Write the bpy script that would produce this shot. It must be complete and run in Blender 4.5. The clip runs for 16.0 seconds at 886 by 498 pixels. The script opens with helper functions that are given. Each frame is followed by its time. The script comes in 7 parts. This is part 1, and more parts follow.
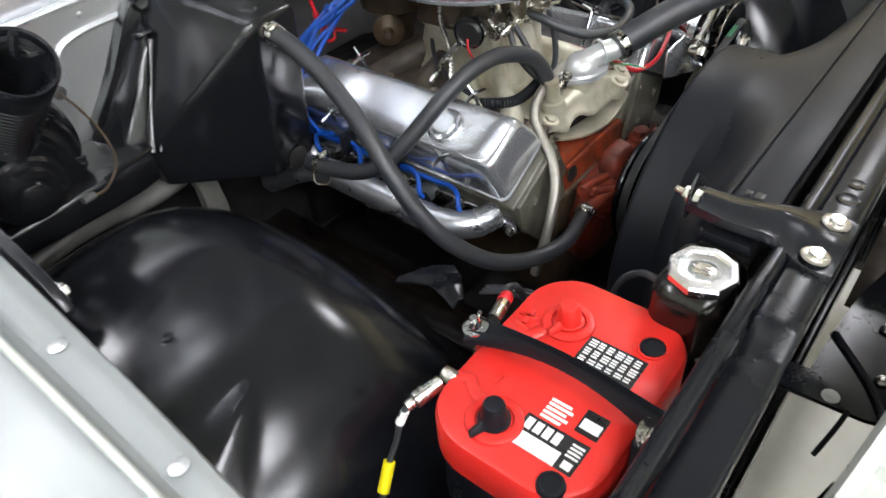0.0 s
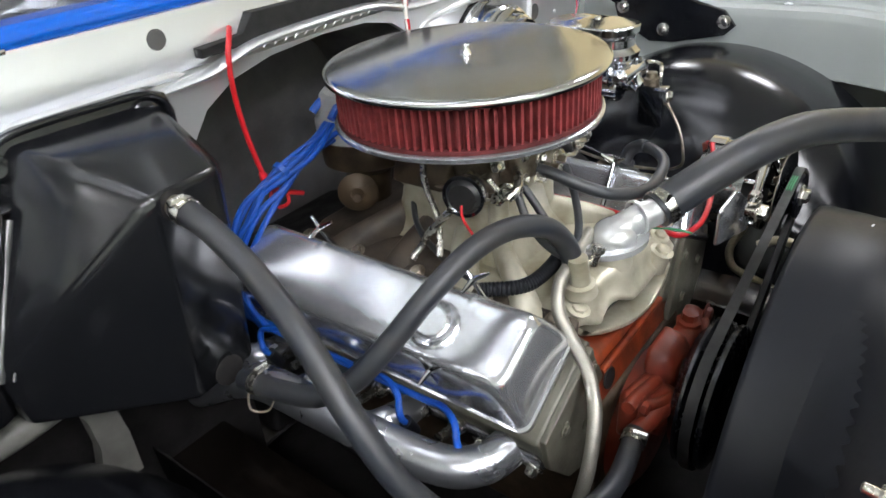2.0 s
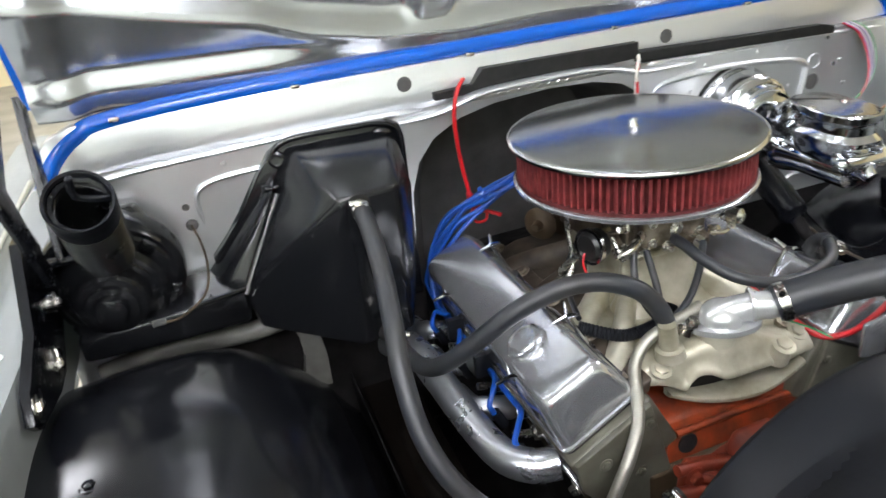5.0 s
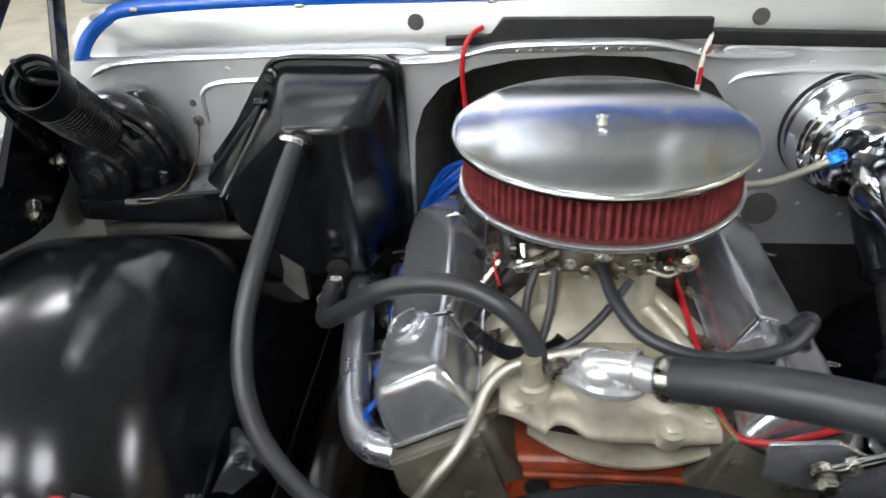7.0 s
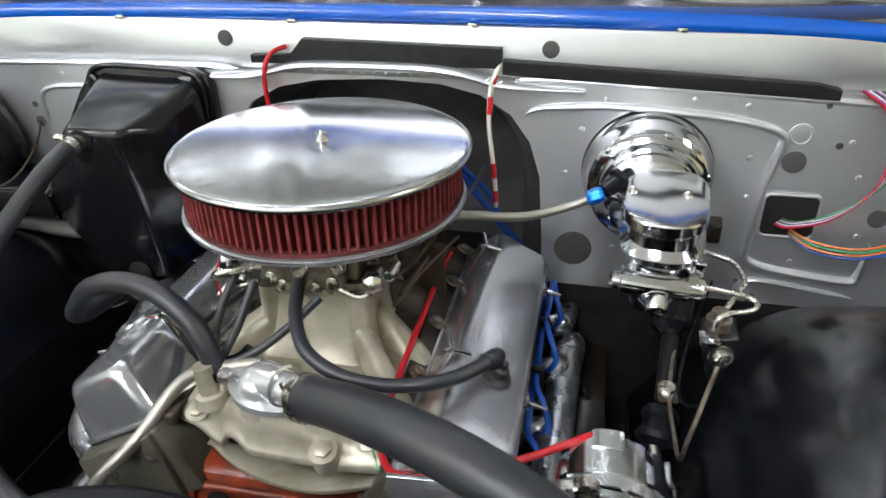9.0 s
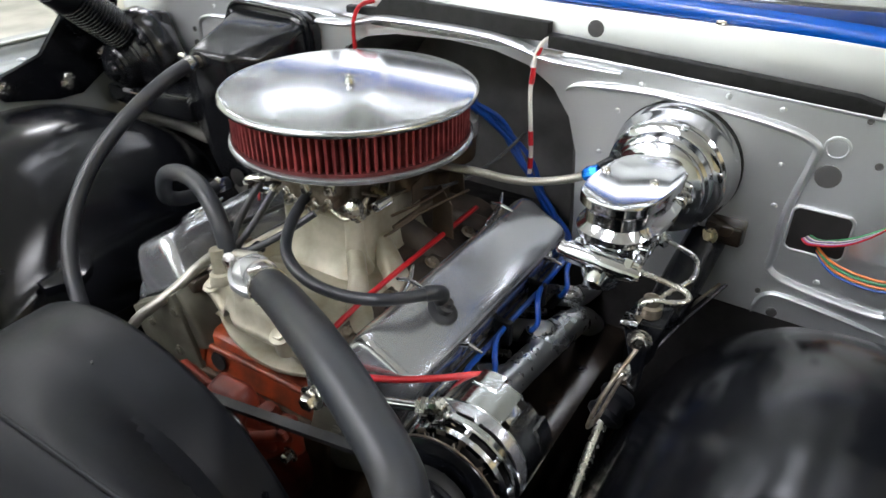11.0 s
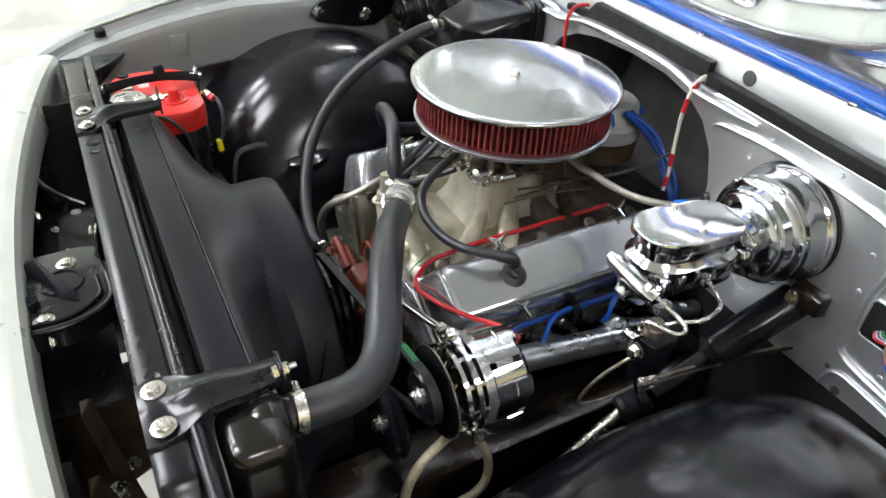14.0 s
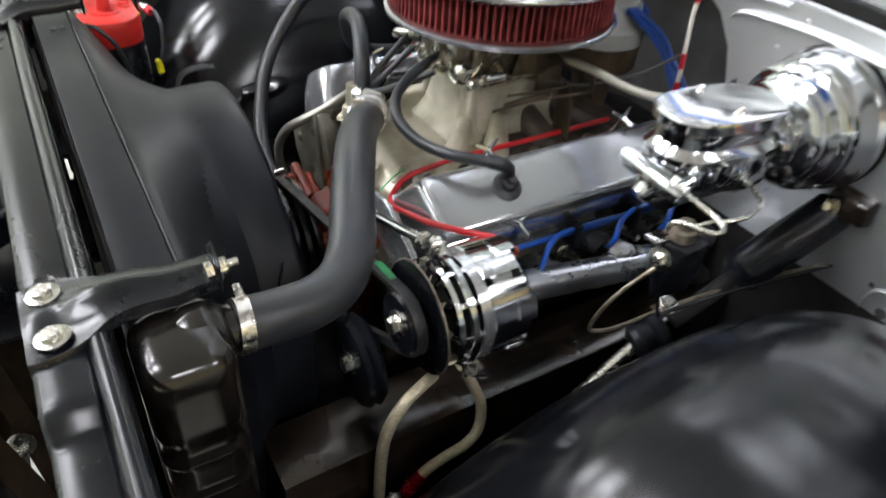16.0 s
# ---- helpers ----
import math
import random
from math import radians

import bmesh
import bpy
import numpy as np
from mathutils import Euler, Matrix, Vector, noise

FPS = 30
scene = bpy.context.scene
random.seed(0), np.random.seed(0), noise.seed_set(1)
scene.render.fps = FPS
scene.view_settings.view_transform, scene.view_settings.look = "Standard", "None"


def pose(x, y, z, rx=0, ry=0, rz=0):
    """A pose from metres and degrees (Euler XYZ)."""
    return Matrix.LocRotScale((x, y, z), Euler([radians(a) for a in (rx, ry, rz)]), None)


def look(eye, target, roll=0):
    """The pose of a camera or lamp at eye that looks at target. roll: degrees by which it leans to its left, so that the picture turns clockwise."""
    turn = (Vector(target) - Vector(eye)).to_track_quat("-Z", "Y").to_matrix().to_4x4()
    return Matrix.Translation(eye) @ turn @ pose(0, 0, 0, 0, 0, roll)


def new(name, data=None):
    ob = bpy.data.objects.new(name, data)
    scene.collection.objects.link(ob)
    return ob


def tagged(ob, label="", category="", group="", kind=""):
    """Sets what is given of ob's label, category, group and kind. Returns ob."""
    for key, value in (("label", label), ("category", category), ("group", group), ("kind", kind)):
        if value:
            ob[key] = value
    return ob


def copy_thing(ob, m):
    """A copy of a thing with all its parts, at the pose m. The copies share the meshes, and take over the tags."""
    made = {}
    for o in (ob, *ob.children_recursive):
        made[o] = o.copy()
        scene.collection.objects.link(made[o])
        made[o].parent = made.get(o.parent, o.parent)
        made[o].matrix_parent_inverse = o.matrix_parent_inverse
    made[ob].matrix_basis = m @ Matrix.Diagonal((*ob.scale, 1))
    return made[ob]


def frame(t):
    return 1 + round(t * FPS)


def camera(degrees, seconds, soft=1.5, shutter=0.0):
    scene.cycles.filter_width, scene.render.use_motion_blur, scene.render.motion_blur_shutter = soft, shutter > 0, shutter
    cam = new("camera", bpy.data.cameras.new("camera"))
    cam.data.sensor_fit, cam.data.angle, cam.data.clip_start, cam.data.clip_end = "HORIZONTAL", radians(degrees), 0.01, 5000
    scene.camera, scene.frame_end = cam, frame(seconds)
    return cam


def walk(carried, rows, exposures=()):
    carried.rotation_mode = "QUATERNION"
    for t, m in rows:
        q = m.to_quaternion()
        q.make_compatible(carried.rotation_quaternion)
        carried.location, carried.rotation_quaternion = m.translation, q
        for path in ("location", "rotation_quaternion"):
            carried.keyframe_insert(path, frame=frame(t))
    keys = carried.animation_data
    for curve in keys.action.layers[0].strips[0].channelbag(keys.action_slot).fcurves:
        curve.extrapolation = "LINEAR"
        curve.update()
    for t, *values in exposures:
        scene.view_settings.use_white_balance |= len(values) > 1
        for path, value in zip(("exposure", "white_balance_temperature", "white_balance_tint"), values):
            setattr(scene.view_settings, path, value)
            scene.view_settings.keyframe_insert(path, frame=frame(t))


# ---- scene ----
cam = camera(64.9, 16.0, shutter=0.5)
PATH = [
    (0, (-0.94, -0.715, 1.387), (0.179, 0.291, 0.07), -5.0),
    (0.5, (-0.878, -0.659, 1.354), (0.233, 0.319, 0.009), -4.7),
    (1, (-0.815, -0.595, 1.34), (0.418, 0.443, 0.155), -3.7),
    (1.5, (-0.751, -0.539, 1.319), (0.548, 0.52, 0.227), -3.7),
    (2, (-0.702, -0.51, 1.28), (0.634, 0.58, 0.268), -4.9),
    (2.5, (-0.691, -0.508, 1.269), (0.677, 0.578, 0.296), -5.1),
    (3, (-0.697, -0.552, 1.276), (0.659, 0.568, 0.325), -5.3),
    (3.5, (-0.681, -0.651, 1.315), (0.492, 0.679, 0.39), -7.1),
    (4, (-0.663, -0.754, 1.351), (0.318, 0.755, 0.479), -7.4),
    (4.5, (-0.625, -0.812, 1.361), (0.144, 0.818, 0.495), -7.3),
    (7, (-0.11, -0.789, 1.379), (-0.296, 0.883, 0.298), -3.0),
    (7.5, (0.034, -0.795, 1.377), (-0.255, 0.888, 0.335), -3.2),
    (8, (0.126, -0.767, 1.359), (-0.123, 0.948, 0.361), -3.0),
    (8.5, (0.219, -0.747, 1.339), (-0.071, 0.972, 0.359), -2.1),
    (11, (0.611, -0.722, 1.355), (-0.302, 0.717, 0.309), 0.1),
    (11.5, (0.668, -0.76, 1.352), (-0.345, 0.599, 0.29), 1.3),
    (12, (0.733, -0.781, 1.363), (-0.355, 0.482, 0.258), 1.1),
    (12.5, (0.803, -0.729, 1.397), (-0.375, 0.412, 0.251), 2.4),
    (13, (0.857, -0.676, 1.447), (-0.41, 0.33, 0.27), 4.1),
    (13.5, (0.896, -0.651, 1.487), (-0.447, 0.223, 0.291), 3.7),
    (14, (0.922, -0.647, 1.511), (-0.472, 0.145, 0.314), 3.3),
    (14.5, (0.94, -0.649, 1.508), (-0.455, 0.182, 0.341), 3.1),
    (15, (0.955, -0.655, 1.497), (-0.435, 0.212, 0.35), 2.8),
    (15.5, (0.948, -0.642, 1.425), (-0.425, 0.244, 0.271), 3.7),
    (16, (0.855, -0.619, 1.314), (-0.487, 0.246, 0.11), 4.3),
]
walk(cam, [(t, look(eye, target, roll)) for t, eye, target, roll in PATH], exposures=[(0, 0.05), (1.5, 0.16), (3, 0.04), (4.5, 0.05), (7.5, -0.09), (8.5, -0.1), (11, -0.07), (12.5, 0.06), (14, 0.08), (16, 0.08)])
LAMP_GLOW = 31.0
LAMP_X = (-5.8, -3.2, -0.6)
LAMP_Y = (-5.6, -3.2, 2.6)
# two unseen lights added beyond the grid to brighten the shroud
LAMP_FILL = [(5.0, -0.6), (5.0, 2.6)]

# ---- world, room lamps ----
world = bpy.data.worlds.new("showroom_air")
scene.world = world
world.use_nodes = True
world.node_tree.nodes["Background"].inputs[0].default_value = (0.75, 0.78, 0.74, 1)
world.node_tree.nodes["Background"].inputs[1].default_value = 0.05


# ---- materials ----
def mat(name, color, metal=0.0, rough=0.5, vary=0.12, scale=30.0, fine=260.0, bump=0.15, depth=0.0008, coat=0.0,
        rvary=0.25, emit=0.0, tint=None, ior=1.5, stretch=None):
    m = bpy.data.materials.new(name)
    m.use_nodes = True
    nt = m.node_tree
    nd, ln = nt.nodes, nt.links
    b = nd["Principled BSDF"]
    b.inputs["Metallic"].default_value = metal
    b.inputs["IOR"].default_value = ior
    b.inputs["Coat Weight"].default_value = coat
    b.inputs["Coat Roughness"].default_value = 0.08
    tc = nd.new("ShaderNodeTexCoord")
    src = tc.outputs["Object"]
    if stretch:
        mp = nd.new("ShaderNodeMapping")
        mp.inputs["Scale"].default_value = stretch
        ln.new(src, mp.inputs["Vector"])
        src = mp.outputs["Vector"]
    big, small = nd.new("ShaderNodeTexNoise"), nd.new("ShaderNodeTexNoise")
    big.inputs["Scale"].default_value, small.inputs["Scale"].default_value = scale, fine
    big.inputs["Detail"].default_value, small.inputs["Detail"].default_value = 4, 3
    ln.new(src, big.inputs["Vector"])
    ln.new(src, small.inputs["Vector"])
    mix = nd.new("ShaderNodeMix")
    mix.data_type = "RGBA"
    ramp = nd.new("ShaderNodeMapRange")
    ramp.inputs["From Min"].default_value, ramp.inputs["From Max"].default_value = 0.35, 0.68
    ln.new(big.outputs["Fac"], ramp.inputs["Value"])
    ln.new(ramp.outputs["Result"], mix.inputs["Factor"])
    low = tint or tuple(c * (1 - vary * 1.6) for c in color)
    mix.inputs["A"].default_value = (*color, 1)
    mix.inputs["B"].default_value = (*low, 1)
    ln.new(mix.outputs["Result"], b.inputs["Base Color"])
    rr = nd.new("ShaderNodeMapRange")
    rr.inputs["From Min"].default_value, rr.inputs["From Max"].default_value = 0.3, 0.7
    rr.inputs["To Min"].default_value = max(0.01, rough * (1 - rvary))
    rr.inputs["To Max"].default_value = min(1.0, rough * (1 + rvary))
    add = nd.new("ShaderNodeMath")
    add.operation = "MULTIPLY_ADD"
    ln.new(small.outputs["Fac"], add.inputs[0])
    add.inputs[1].default_value = 0.4
    sub = nd.new("ShaderNodeMath")
    sub.operation = "MULTIPLY"
    sub.inputs[1].default_value = 0.6
    ln.new(big.outputs["Fac"], sub.inputs[0])
    ln.new(sub.outputs[0], add.inputs[2])
    ln.new(add.outputs[0], rr.inputs["Value"])
    ln.new(rr.outputs["Result"], b.inputs["Roughness"])
    if bump:
        bp = nd.new("ShaderNodeBump")
        bp.inputs["Strength"].default_value = bump
        bp.inputs["Distance"].default_value = depth
        ln.new(add.outputs[0], bp.inputs["Height"])
        ln.new(bp.outputs["Normal"], b.inputs["Normal"])
    if emit:
        b.inputs["Emission Color"].default_value = (*color, 1)
        b.inputs["Emission Strength"].default_value = emit
    return m


CHROME = mat("chrome", (0.60, 0.61, 0.63), 1.0, 0.125, vary=0.02, scale=8, fine=20, bump=0.0, rvary=0.15)
POLISHED = mat("polished_aluminium", (0.52, 0.53, 0.555), 0.82, 0.20, vary=0.05, scale=6, fine=12, bump=0.0, rvary=0.25, stretch=(1.0, 0.25, 1.0))
HEADERMETAL = mat("satin_header_metal", (0.46, 0.475, 0.50), 0.9, 0.29, vary=0.15, scale=12, fine=60, bump=0.0, rvary=0.3)
LIDMETAL = mat("polished_lid", (0.54, 0.55, 0.56), 1.0, 0.155, vary=0.02, scale=5, fine=14, bump=0.0, rvary=0.2)
ELBOWMETAL = mat("satin_bright_elbow", (0.66, 0.67, 0.68), 0.62, 0.22, vary=0.05, scale=30, fine=200, bump=0.0)
CAPMETAL = mat("bright_cap_alloy", (0.80, 0.81, 0.82), 1.0, 0.24, vary=0.05, scale=60, fine=300, bump=0.0)
STEEL = mat("zinc_steel", (0.66, 0.64, 0.59), 1.0, 0.26, vary=0.12, scale=60, fine=200, bump=0.03, depth=0.0004)
DULLSTEEL = mat("dirty_carburettor_metal", (0.34, 0.30, 0.245), 0.85, 0.42, vary=0.4, scale=60, bump=0.4, tint=(0.13, 0.10, 0.07))
BRASS = mat("yellow_zinc", (0.48, 0.42, 0.26), 1.0, 0.3, vary=0.2, scale=80, bump=0.05)
SILVER = mat("silver_body_paint", (0.74, 0.755, 0.78), 0.82, 0.33, vary=0.05, scale=6, fine=60, bump=0.012, depth=0.001, coat=0.2, rvary=0.15)
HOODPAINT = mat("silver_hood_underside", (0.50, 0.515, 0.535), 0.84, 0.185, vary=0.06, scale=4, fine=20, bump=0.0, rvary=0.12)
FENDER = mat("silver_fender_paint", (0.305, 0.328, 0.325), 0.10, 0.46, vary=0.06, scale=5, fine=60, bump=0.015, depth=0.001, coat=0.06, rvary=0.15)
TANHOSE = mat("tan_sheathed_hose", (0.50, 0.44, 0.30), 0.3, 0.38, vary=0.2, scale=300, fine=900, bump=0.2, depth=0.0004)
MOUNT = mat("pale_grey_primer", (0.15, 0.147, 0.132), 0.0, 0.5, vary=0.25, scale=20, bump=0.1)
WHITEPAINT = mat("pale_silver_edge_paint", (0.52, 0.55, 0.50), 0.2, 0.32, vary=0.07, scale=8, fine=60, bump=0.01, coat=0.3)
BLUE = mat("blue_body_paint", (0.001, 0.095, 0.50), 0.0, 0.22, vary=0.08, scale=12, fine=40, bump=0.0, coat=0.35)
LINER = mat("gloss_black_liner", (0.0045, 0.005, 0.0065), 0.0, 0.19, vary=0.3, tint=(0.007, 0.0075, 0.0095), scale=9, fine=60, bump=0.02, depth=0.0006, coat=0.0, rvary=0.3, ior=1.40)
BLACKPAINT = mat("black_semi_gloss_paint", (0.008, 0.009, 0.012), 0.0, 0.24, vary=0.3, scale=20, bump=0.02, depth=0.0003, coat=0.06, rvary=0.3, ior=1.42)
SATIN = mat("satin_black_plastic", (0.0085, 0.0095, 0.0125), 0.0, 0.42, vary=0.2, scale=9, fine=200, bump=0.03, depth=0.0004, rvary=0.15, ior=1.29)
HEATER = mat("heater_box_black", (0.0065, 0.007, 0.0085), 0.0, 0.21, vary=0.3, tint=(0.0095, 0.0098, 0.011), scale=7, fine=70, bump=0.06, depth=0.0012, coat=0.15, rvary=0.3, ior=1.45)
RAILPAINT = mat("black_rail_paint", (0.006, 0.007, 0.010), 0.0, 0.26, vary=0.25, scale=8, fine=30, bump=0.0, coat=0.05, rvary=0.12, ior=1.42)
BEAD = mat("polished_black_ridge", (0.05, 0.05, 0.05), 0.2, 0.12, vary=0.2, scale=40, bump=0.0, coat=0.5)
# black for undercoated parts, and for places coloured dark as shade
DARK = mat("undercoat_and_shade_black", (0.020, 0.0185, 0.0185), 0.0, 0.7, vary=0.3, scale=20, bump=0.2, ior=1.25)
DUSTYRAIL = mat("dusty_brown_black_rail", (0.030, 0.021, 0.015), 0.0, 0.22, vary=0.5, scale=14, bump=0.1, coat=0.1)
TANKBLACK = mat("brown_black_radiator_paint", (0.009, 0.007, 0.0055), 0.0, 0.20, vary=0.35, scale=30, bump=0.02, coat=0.15)
RECESS = mat("grey_black_recess", (0.085, 0.083, 0.082), 0.0, 0.6, vary=0.25, scale=15, bump=0.08)
RUBBER = mat("hose_rubber", (0.020, 0.023, 0.029), 0.0, 0.42, vary=0.3, tint=(0.027, 0.027, 0.028), scale=18, fine=500, bump=0.06, depth=0.0004)
BELT = mat("worn_belt_rubber", (0.014, 0.0145, 0.015), 0.0, 0.55, vary=0.35, scale=60, fine=500, bump=0.15, depth=0.0005)
FOAM = mat("black_foam", (0.012, 0.012, 0.012), 0.0, 0.6, vary=0.2, scale=60, bump=0.1, ior=1.35)
CAST = mat("cast_aluminium", (0.50, 0.475, 0.38), 0.35, 0.38, vary=0.14, scale=20, fine=420, bump=0.16, depth=0.0006, tint=(0.27, 0.245, 0.17))
CASTGREY = mat("olive_grey_head_paint", (0.120, 0.117, 0.090), 0.15, 0.45, vary=0.2, scale=18, fine=300, bump=0.12, depth=0.0005, tint=(0.065, 0.060, 0.044))
# brown staining plus the shade under the air cleaner, in one dark colour
CASTDIRTYSHADE = mat("stained_shaded_casting", (0.060, 0.044, 0.030), 0.0, 0.6, vary=0.4, scale=25, fine=300, bump=0.2, depth=0.0005, tint=(0.020, 0.015, 0.011))
ORANGE = mat("orange_engine_paint", (0.26, 0.042, 0.011), 0.0, 0.42, vary=0.2, scale=34, bump=0.2, coat=0.08, tint=(0.09, 0.020, 0.010))
REDPUMP = mat("red_orange_pump_paint", (0.22, 0.032, 0.014), 0.0, 0.45, vary=0.3, scale=26, bump=0.15, tint=(0.10, 0.017, 0.009))
REDPLASTIC = mat("red_battery_plastic", (0.64, 0.022, 0.016), 0.0, 0.36, vary=0.08, scale=16, bump=0.12)
FILTER = mat("red_filter_cotton", (0.20, 0.022, 0.025), 0.0, 0.75, vary=0.25, scale=60, fine=500, bump=0.3)
FILTERDARK = mat("dark_pleat_valley", (0.10, 0.010, 0.012), 0.0, 0.8, vary=0.25, scale=60, bump=0.3)
REDWIRE = mat("red_wire", (0.48, 0.010, 0.016), 0.0, 0.35, vary=0.1, bump=0.05)
BLUEWIRE = mat("blue_plug_wire", (0.004, 0.065, 0.36), 0.0, 0.36, vary=0.12, bump=0.02)
WHITEWIRE = mat("white_wire", (0.7, 0.68, 0.62), 0.0, 0.4, vary=0.1, bump=0.05)
GREENWIRE = mat("green_wire", (0.03, 0.28, 0.10), 0.0, 0.4, vary=0.1, bump=0.05)
PURPLEWIRE = mat("purple_wire", (0.20, 0.12, 0.38), 0.0, 0.4, vary=0.1, bump=0.05)
ORANGEWIRE = mat("orange_wire", (0.75, 0.20, 0.05), 0.0, 0.4, vary=0.1, bump=0.05)
BLUEFIT = mat("blue_anodised", (0.01, 0.22, 0.85), 0.6, 0.25, vary=0.1, bump=0.05)
BRAID = mat("braided_steel", (0.44, 0.43, 0.385), 0.8, 0.40, vary=0.3, scale=1500, fine=2600, bump=0.6, depth=0.0005, tint=(0.25, 0.23, 0.185))
YELLOW = mat("yellow_tag", (0.85, 0.72, 0.01), 0.0, 0.4, vary=0.05)
LABELBLACK = mat("black_label", (0.015, 0.015, 0.015), 0.0, 0.3, vary=0.05, bump=0.0)
LABELWHITE = mat("white_label", (0.78, 0.78, 0.76), 0.0, 0.35, vary=0.05, bump=0.0)
GREYCAP = mat("grey_distributor_cap", (0.32, 0.32, 0.31), 0.0, 0.45, vary=0.1, bump=0.1)
TAN = mat("dusty_and_shade_brown_metal", (0.075, 0.05, 0.028), 0.3, 0.55, vary=0.3, bump=0.15)
WALLPAINT = mat("pale_green_wall_paint", (0.70, 0.74, 0.66), 0.0, 0.6, vary=0.04, scale=2, fine=40, bump=0.1)
CREAMWALL = mat("cream_wall_paint", (0.78, 0.66, 0.40), 0.0, 0.6, vary=0.04, scale=2, fine=40, bump=0.1)
CEIL = mat("ceiling_paint", (0.62, 0.62, 0.62), 0.0, 0.8, vary=0.06, scale=2, bump=0.1)
CONCRETE = mat("polished_concrete", (0.42, 0.41, 0.36), 0.0, 0.42, vary=0.18, scale=3, fine=45, bump=0.2)
LAMP = mat("lamp_diffuser", (0.93, 0.938, 1.0), 0.0, 0.5, emit=LAMP_GLOW, bump=0.0)


# ---- builders ----
def part(name, bm, material, parent=None, label="", sharp=38.0):
    """One bmesh, in world places, as one mesh under a thing or a part."""
    me = bpy.data.meshes.new(name)
    bmesh.ops.recalc_face_normals(bm, faces=bm.faces)
    for f in bm.faces:
        f.smooth = True
    bm.to_mesh(me)
    bm.free()
    me.set_sharp_from_angle(angle=radians(sharp))
    me.materials.append(material)
    ob = new(name, me)
    if parent is not None:
        ob.parent = parent
        ob.matrix_parent_inverse = Matrix.Translation(-parent.location)
    if label:
        ob["label"] = label
    return ob


def thing(name, at, label, category, group="", kind=""):
    """An Empty at the thing's base."""
    ob = new(name)
    ob.empty_display_size = 0.02
    ob.location = at
    return tagged(ob, label, category, group, kind)


def add_box(bm, x0, x1, y0, y1, z0, z1, bevel=0.0, seg=2):
    r = bmesh.ops.create_cube(bm, size=1.0)
    vs = r["verts"]
    for v in vs:
        v.co = Vector(((x0 + x1) / 2 + v.co.x * (x1 - x0), (y0 + y1) / 2 + v.co.y * (y1 - y0), (z0 + z1) / 2 + v.co.z * (z1 - z0)))
    if bevel:
        es = list({e for v in vs for e in v.link_edges})
        bmesh.ops.bevel(bm, geom=es, offset=bevel, segments=seg, affect="EDGES", profile=0.5)
    return bm


def box(x0, x1, y0, y1, z0, z1, bevel=0.0, seg=2):
    return add_box(bmesh.new(), x0, x1, y0, y1, z0, z1, bevel, seg)


def frame_of(d):
    d = Vector(d).normalized()
    s = d.cross(Vector((0, 0, 1)))
    if s.length < 1e-3:
        s = Vector((1, 0, 0))
    s.normalize()
    return d, s, s.cross(d)


def add_lathe(bm, profile, at, axis, seg=40, caps=True):
    """profile: (distance along the axis, radius)."""
    d, s, u = frame_of(axis)
    at = Vector(at)
    rings = []
    for h, r in profile:
        rings.append([bm.verts.new(at + d * h + (s * math.cos(a) + u * math.sin(a)) * max(r, 1e-5))
                      for a in (2 * math.pi * k / seg for k in range(seg))])
    for a, b in zip(rings, rings[1:]):
        for k in range(seg):
            bm.faces.new((a[k], a[(k + 1) % seg], b[(k + 1) % seg], b[k]))
    if caps:
        for ring in (rings[0], rings[-1]):
            bm.faces.new(ring)
    return bm


def lathe(profile, at, axis, seg=40, caps=True):
    return add_lathe(bmesh.new(), profile, at, axis, seg, caps)


def spline(pts, per=8):
    P = [Vector(p) for p in pts]
    if len(P) < 3:
        return [P[0].lerp(P[-1], k / per) for k in range(per + 1)]
    out = []
    for i in range(len(P) - 1):
        p0, p1, p2, p3 = P[max(i - 1, 0)], P[i], P[i + 1], P[min(i + 2, len(P) - 1)]
        for k in range(per):
            t = k / per
            out.append(0.5 * ((2 * p1) + (p2 - p0) * t + (2 * p0 - 5 * p1 + 4 * p2 - p3) * t * t + (3 * p1 - p0 - 3 * p2 + p3) * t ** 3))
    out.append(P[-1])
    return out


def add_tube(bm, pts, r, seg=14, per=8, shape=None, smooth_path=True, flat=1.0):
    """A tube along a smooth path. shape(u): radius factor along it; flat squeezes it upwards."""
    path = spline(pts, per) if smooth_path else [Vector(p) for p in pts]
    n = len(path)
    t0 = (path[1] - path[0]).normalized()
    d, s, u = frame_of(t0)
    rings = []
    for i, p in enumerate(path):
        t = (path[min(i + 1, n - 1)] - path[max(i - 1, 0)]).normalized()
        s = (s - t * s.dot(t)).normalized()
        u = s.cross(t)
        rr = r * (shape(i / (n - 1)) if shape else 1.0)
        rings.append([bm.verts.new(p + (s * math.cos(a) + u * math.sin(a) * flat) * rr) for a in (2 * math.pi * k / seg for k in range(seg))])
    for a, b in zip(rings, rings[1:]):
        for k in range(seg):
            bm.faces.new((a[k], a[(k + 1) % seg], b[(k + 1) % seg], b[k]))
    bm.faces.new(rings[0])
    bm.faces.new(rings[-1])
    return bm


def tube(pts, r, seg=14, per=8, shape=None, smooth_path=True, flat=1.0):
    return add_tube(bmesh.new(), pts, r, seg, per, shape, smooth_path, flat)


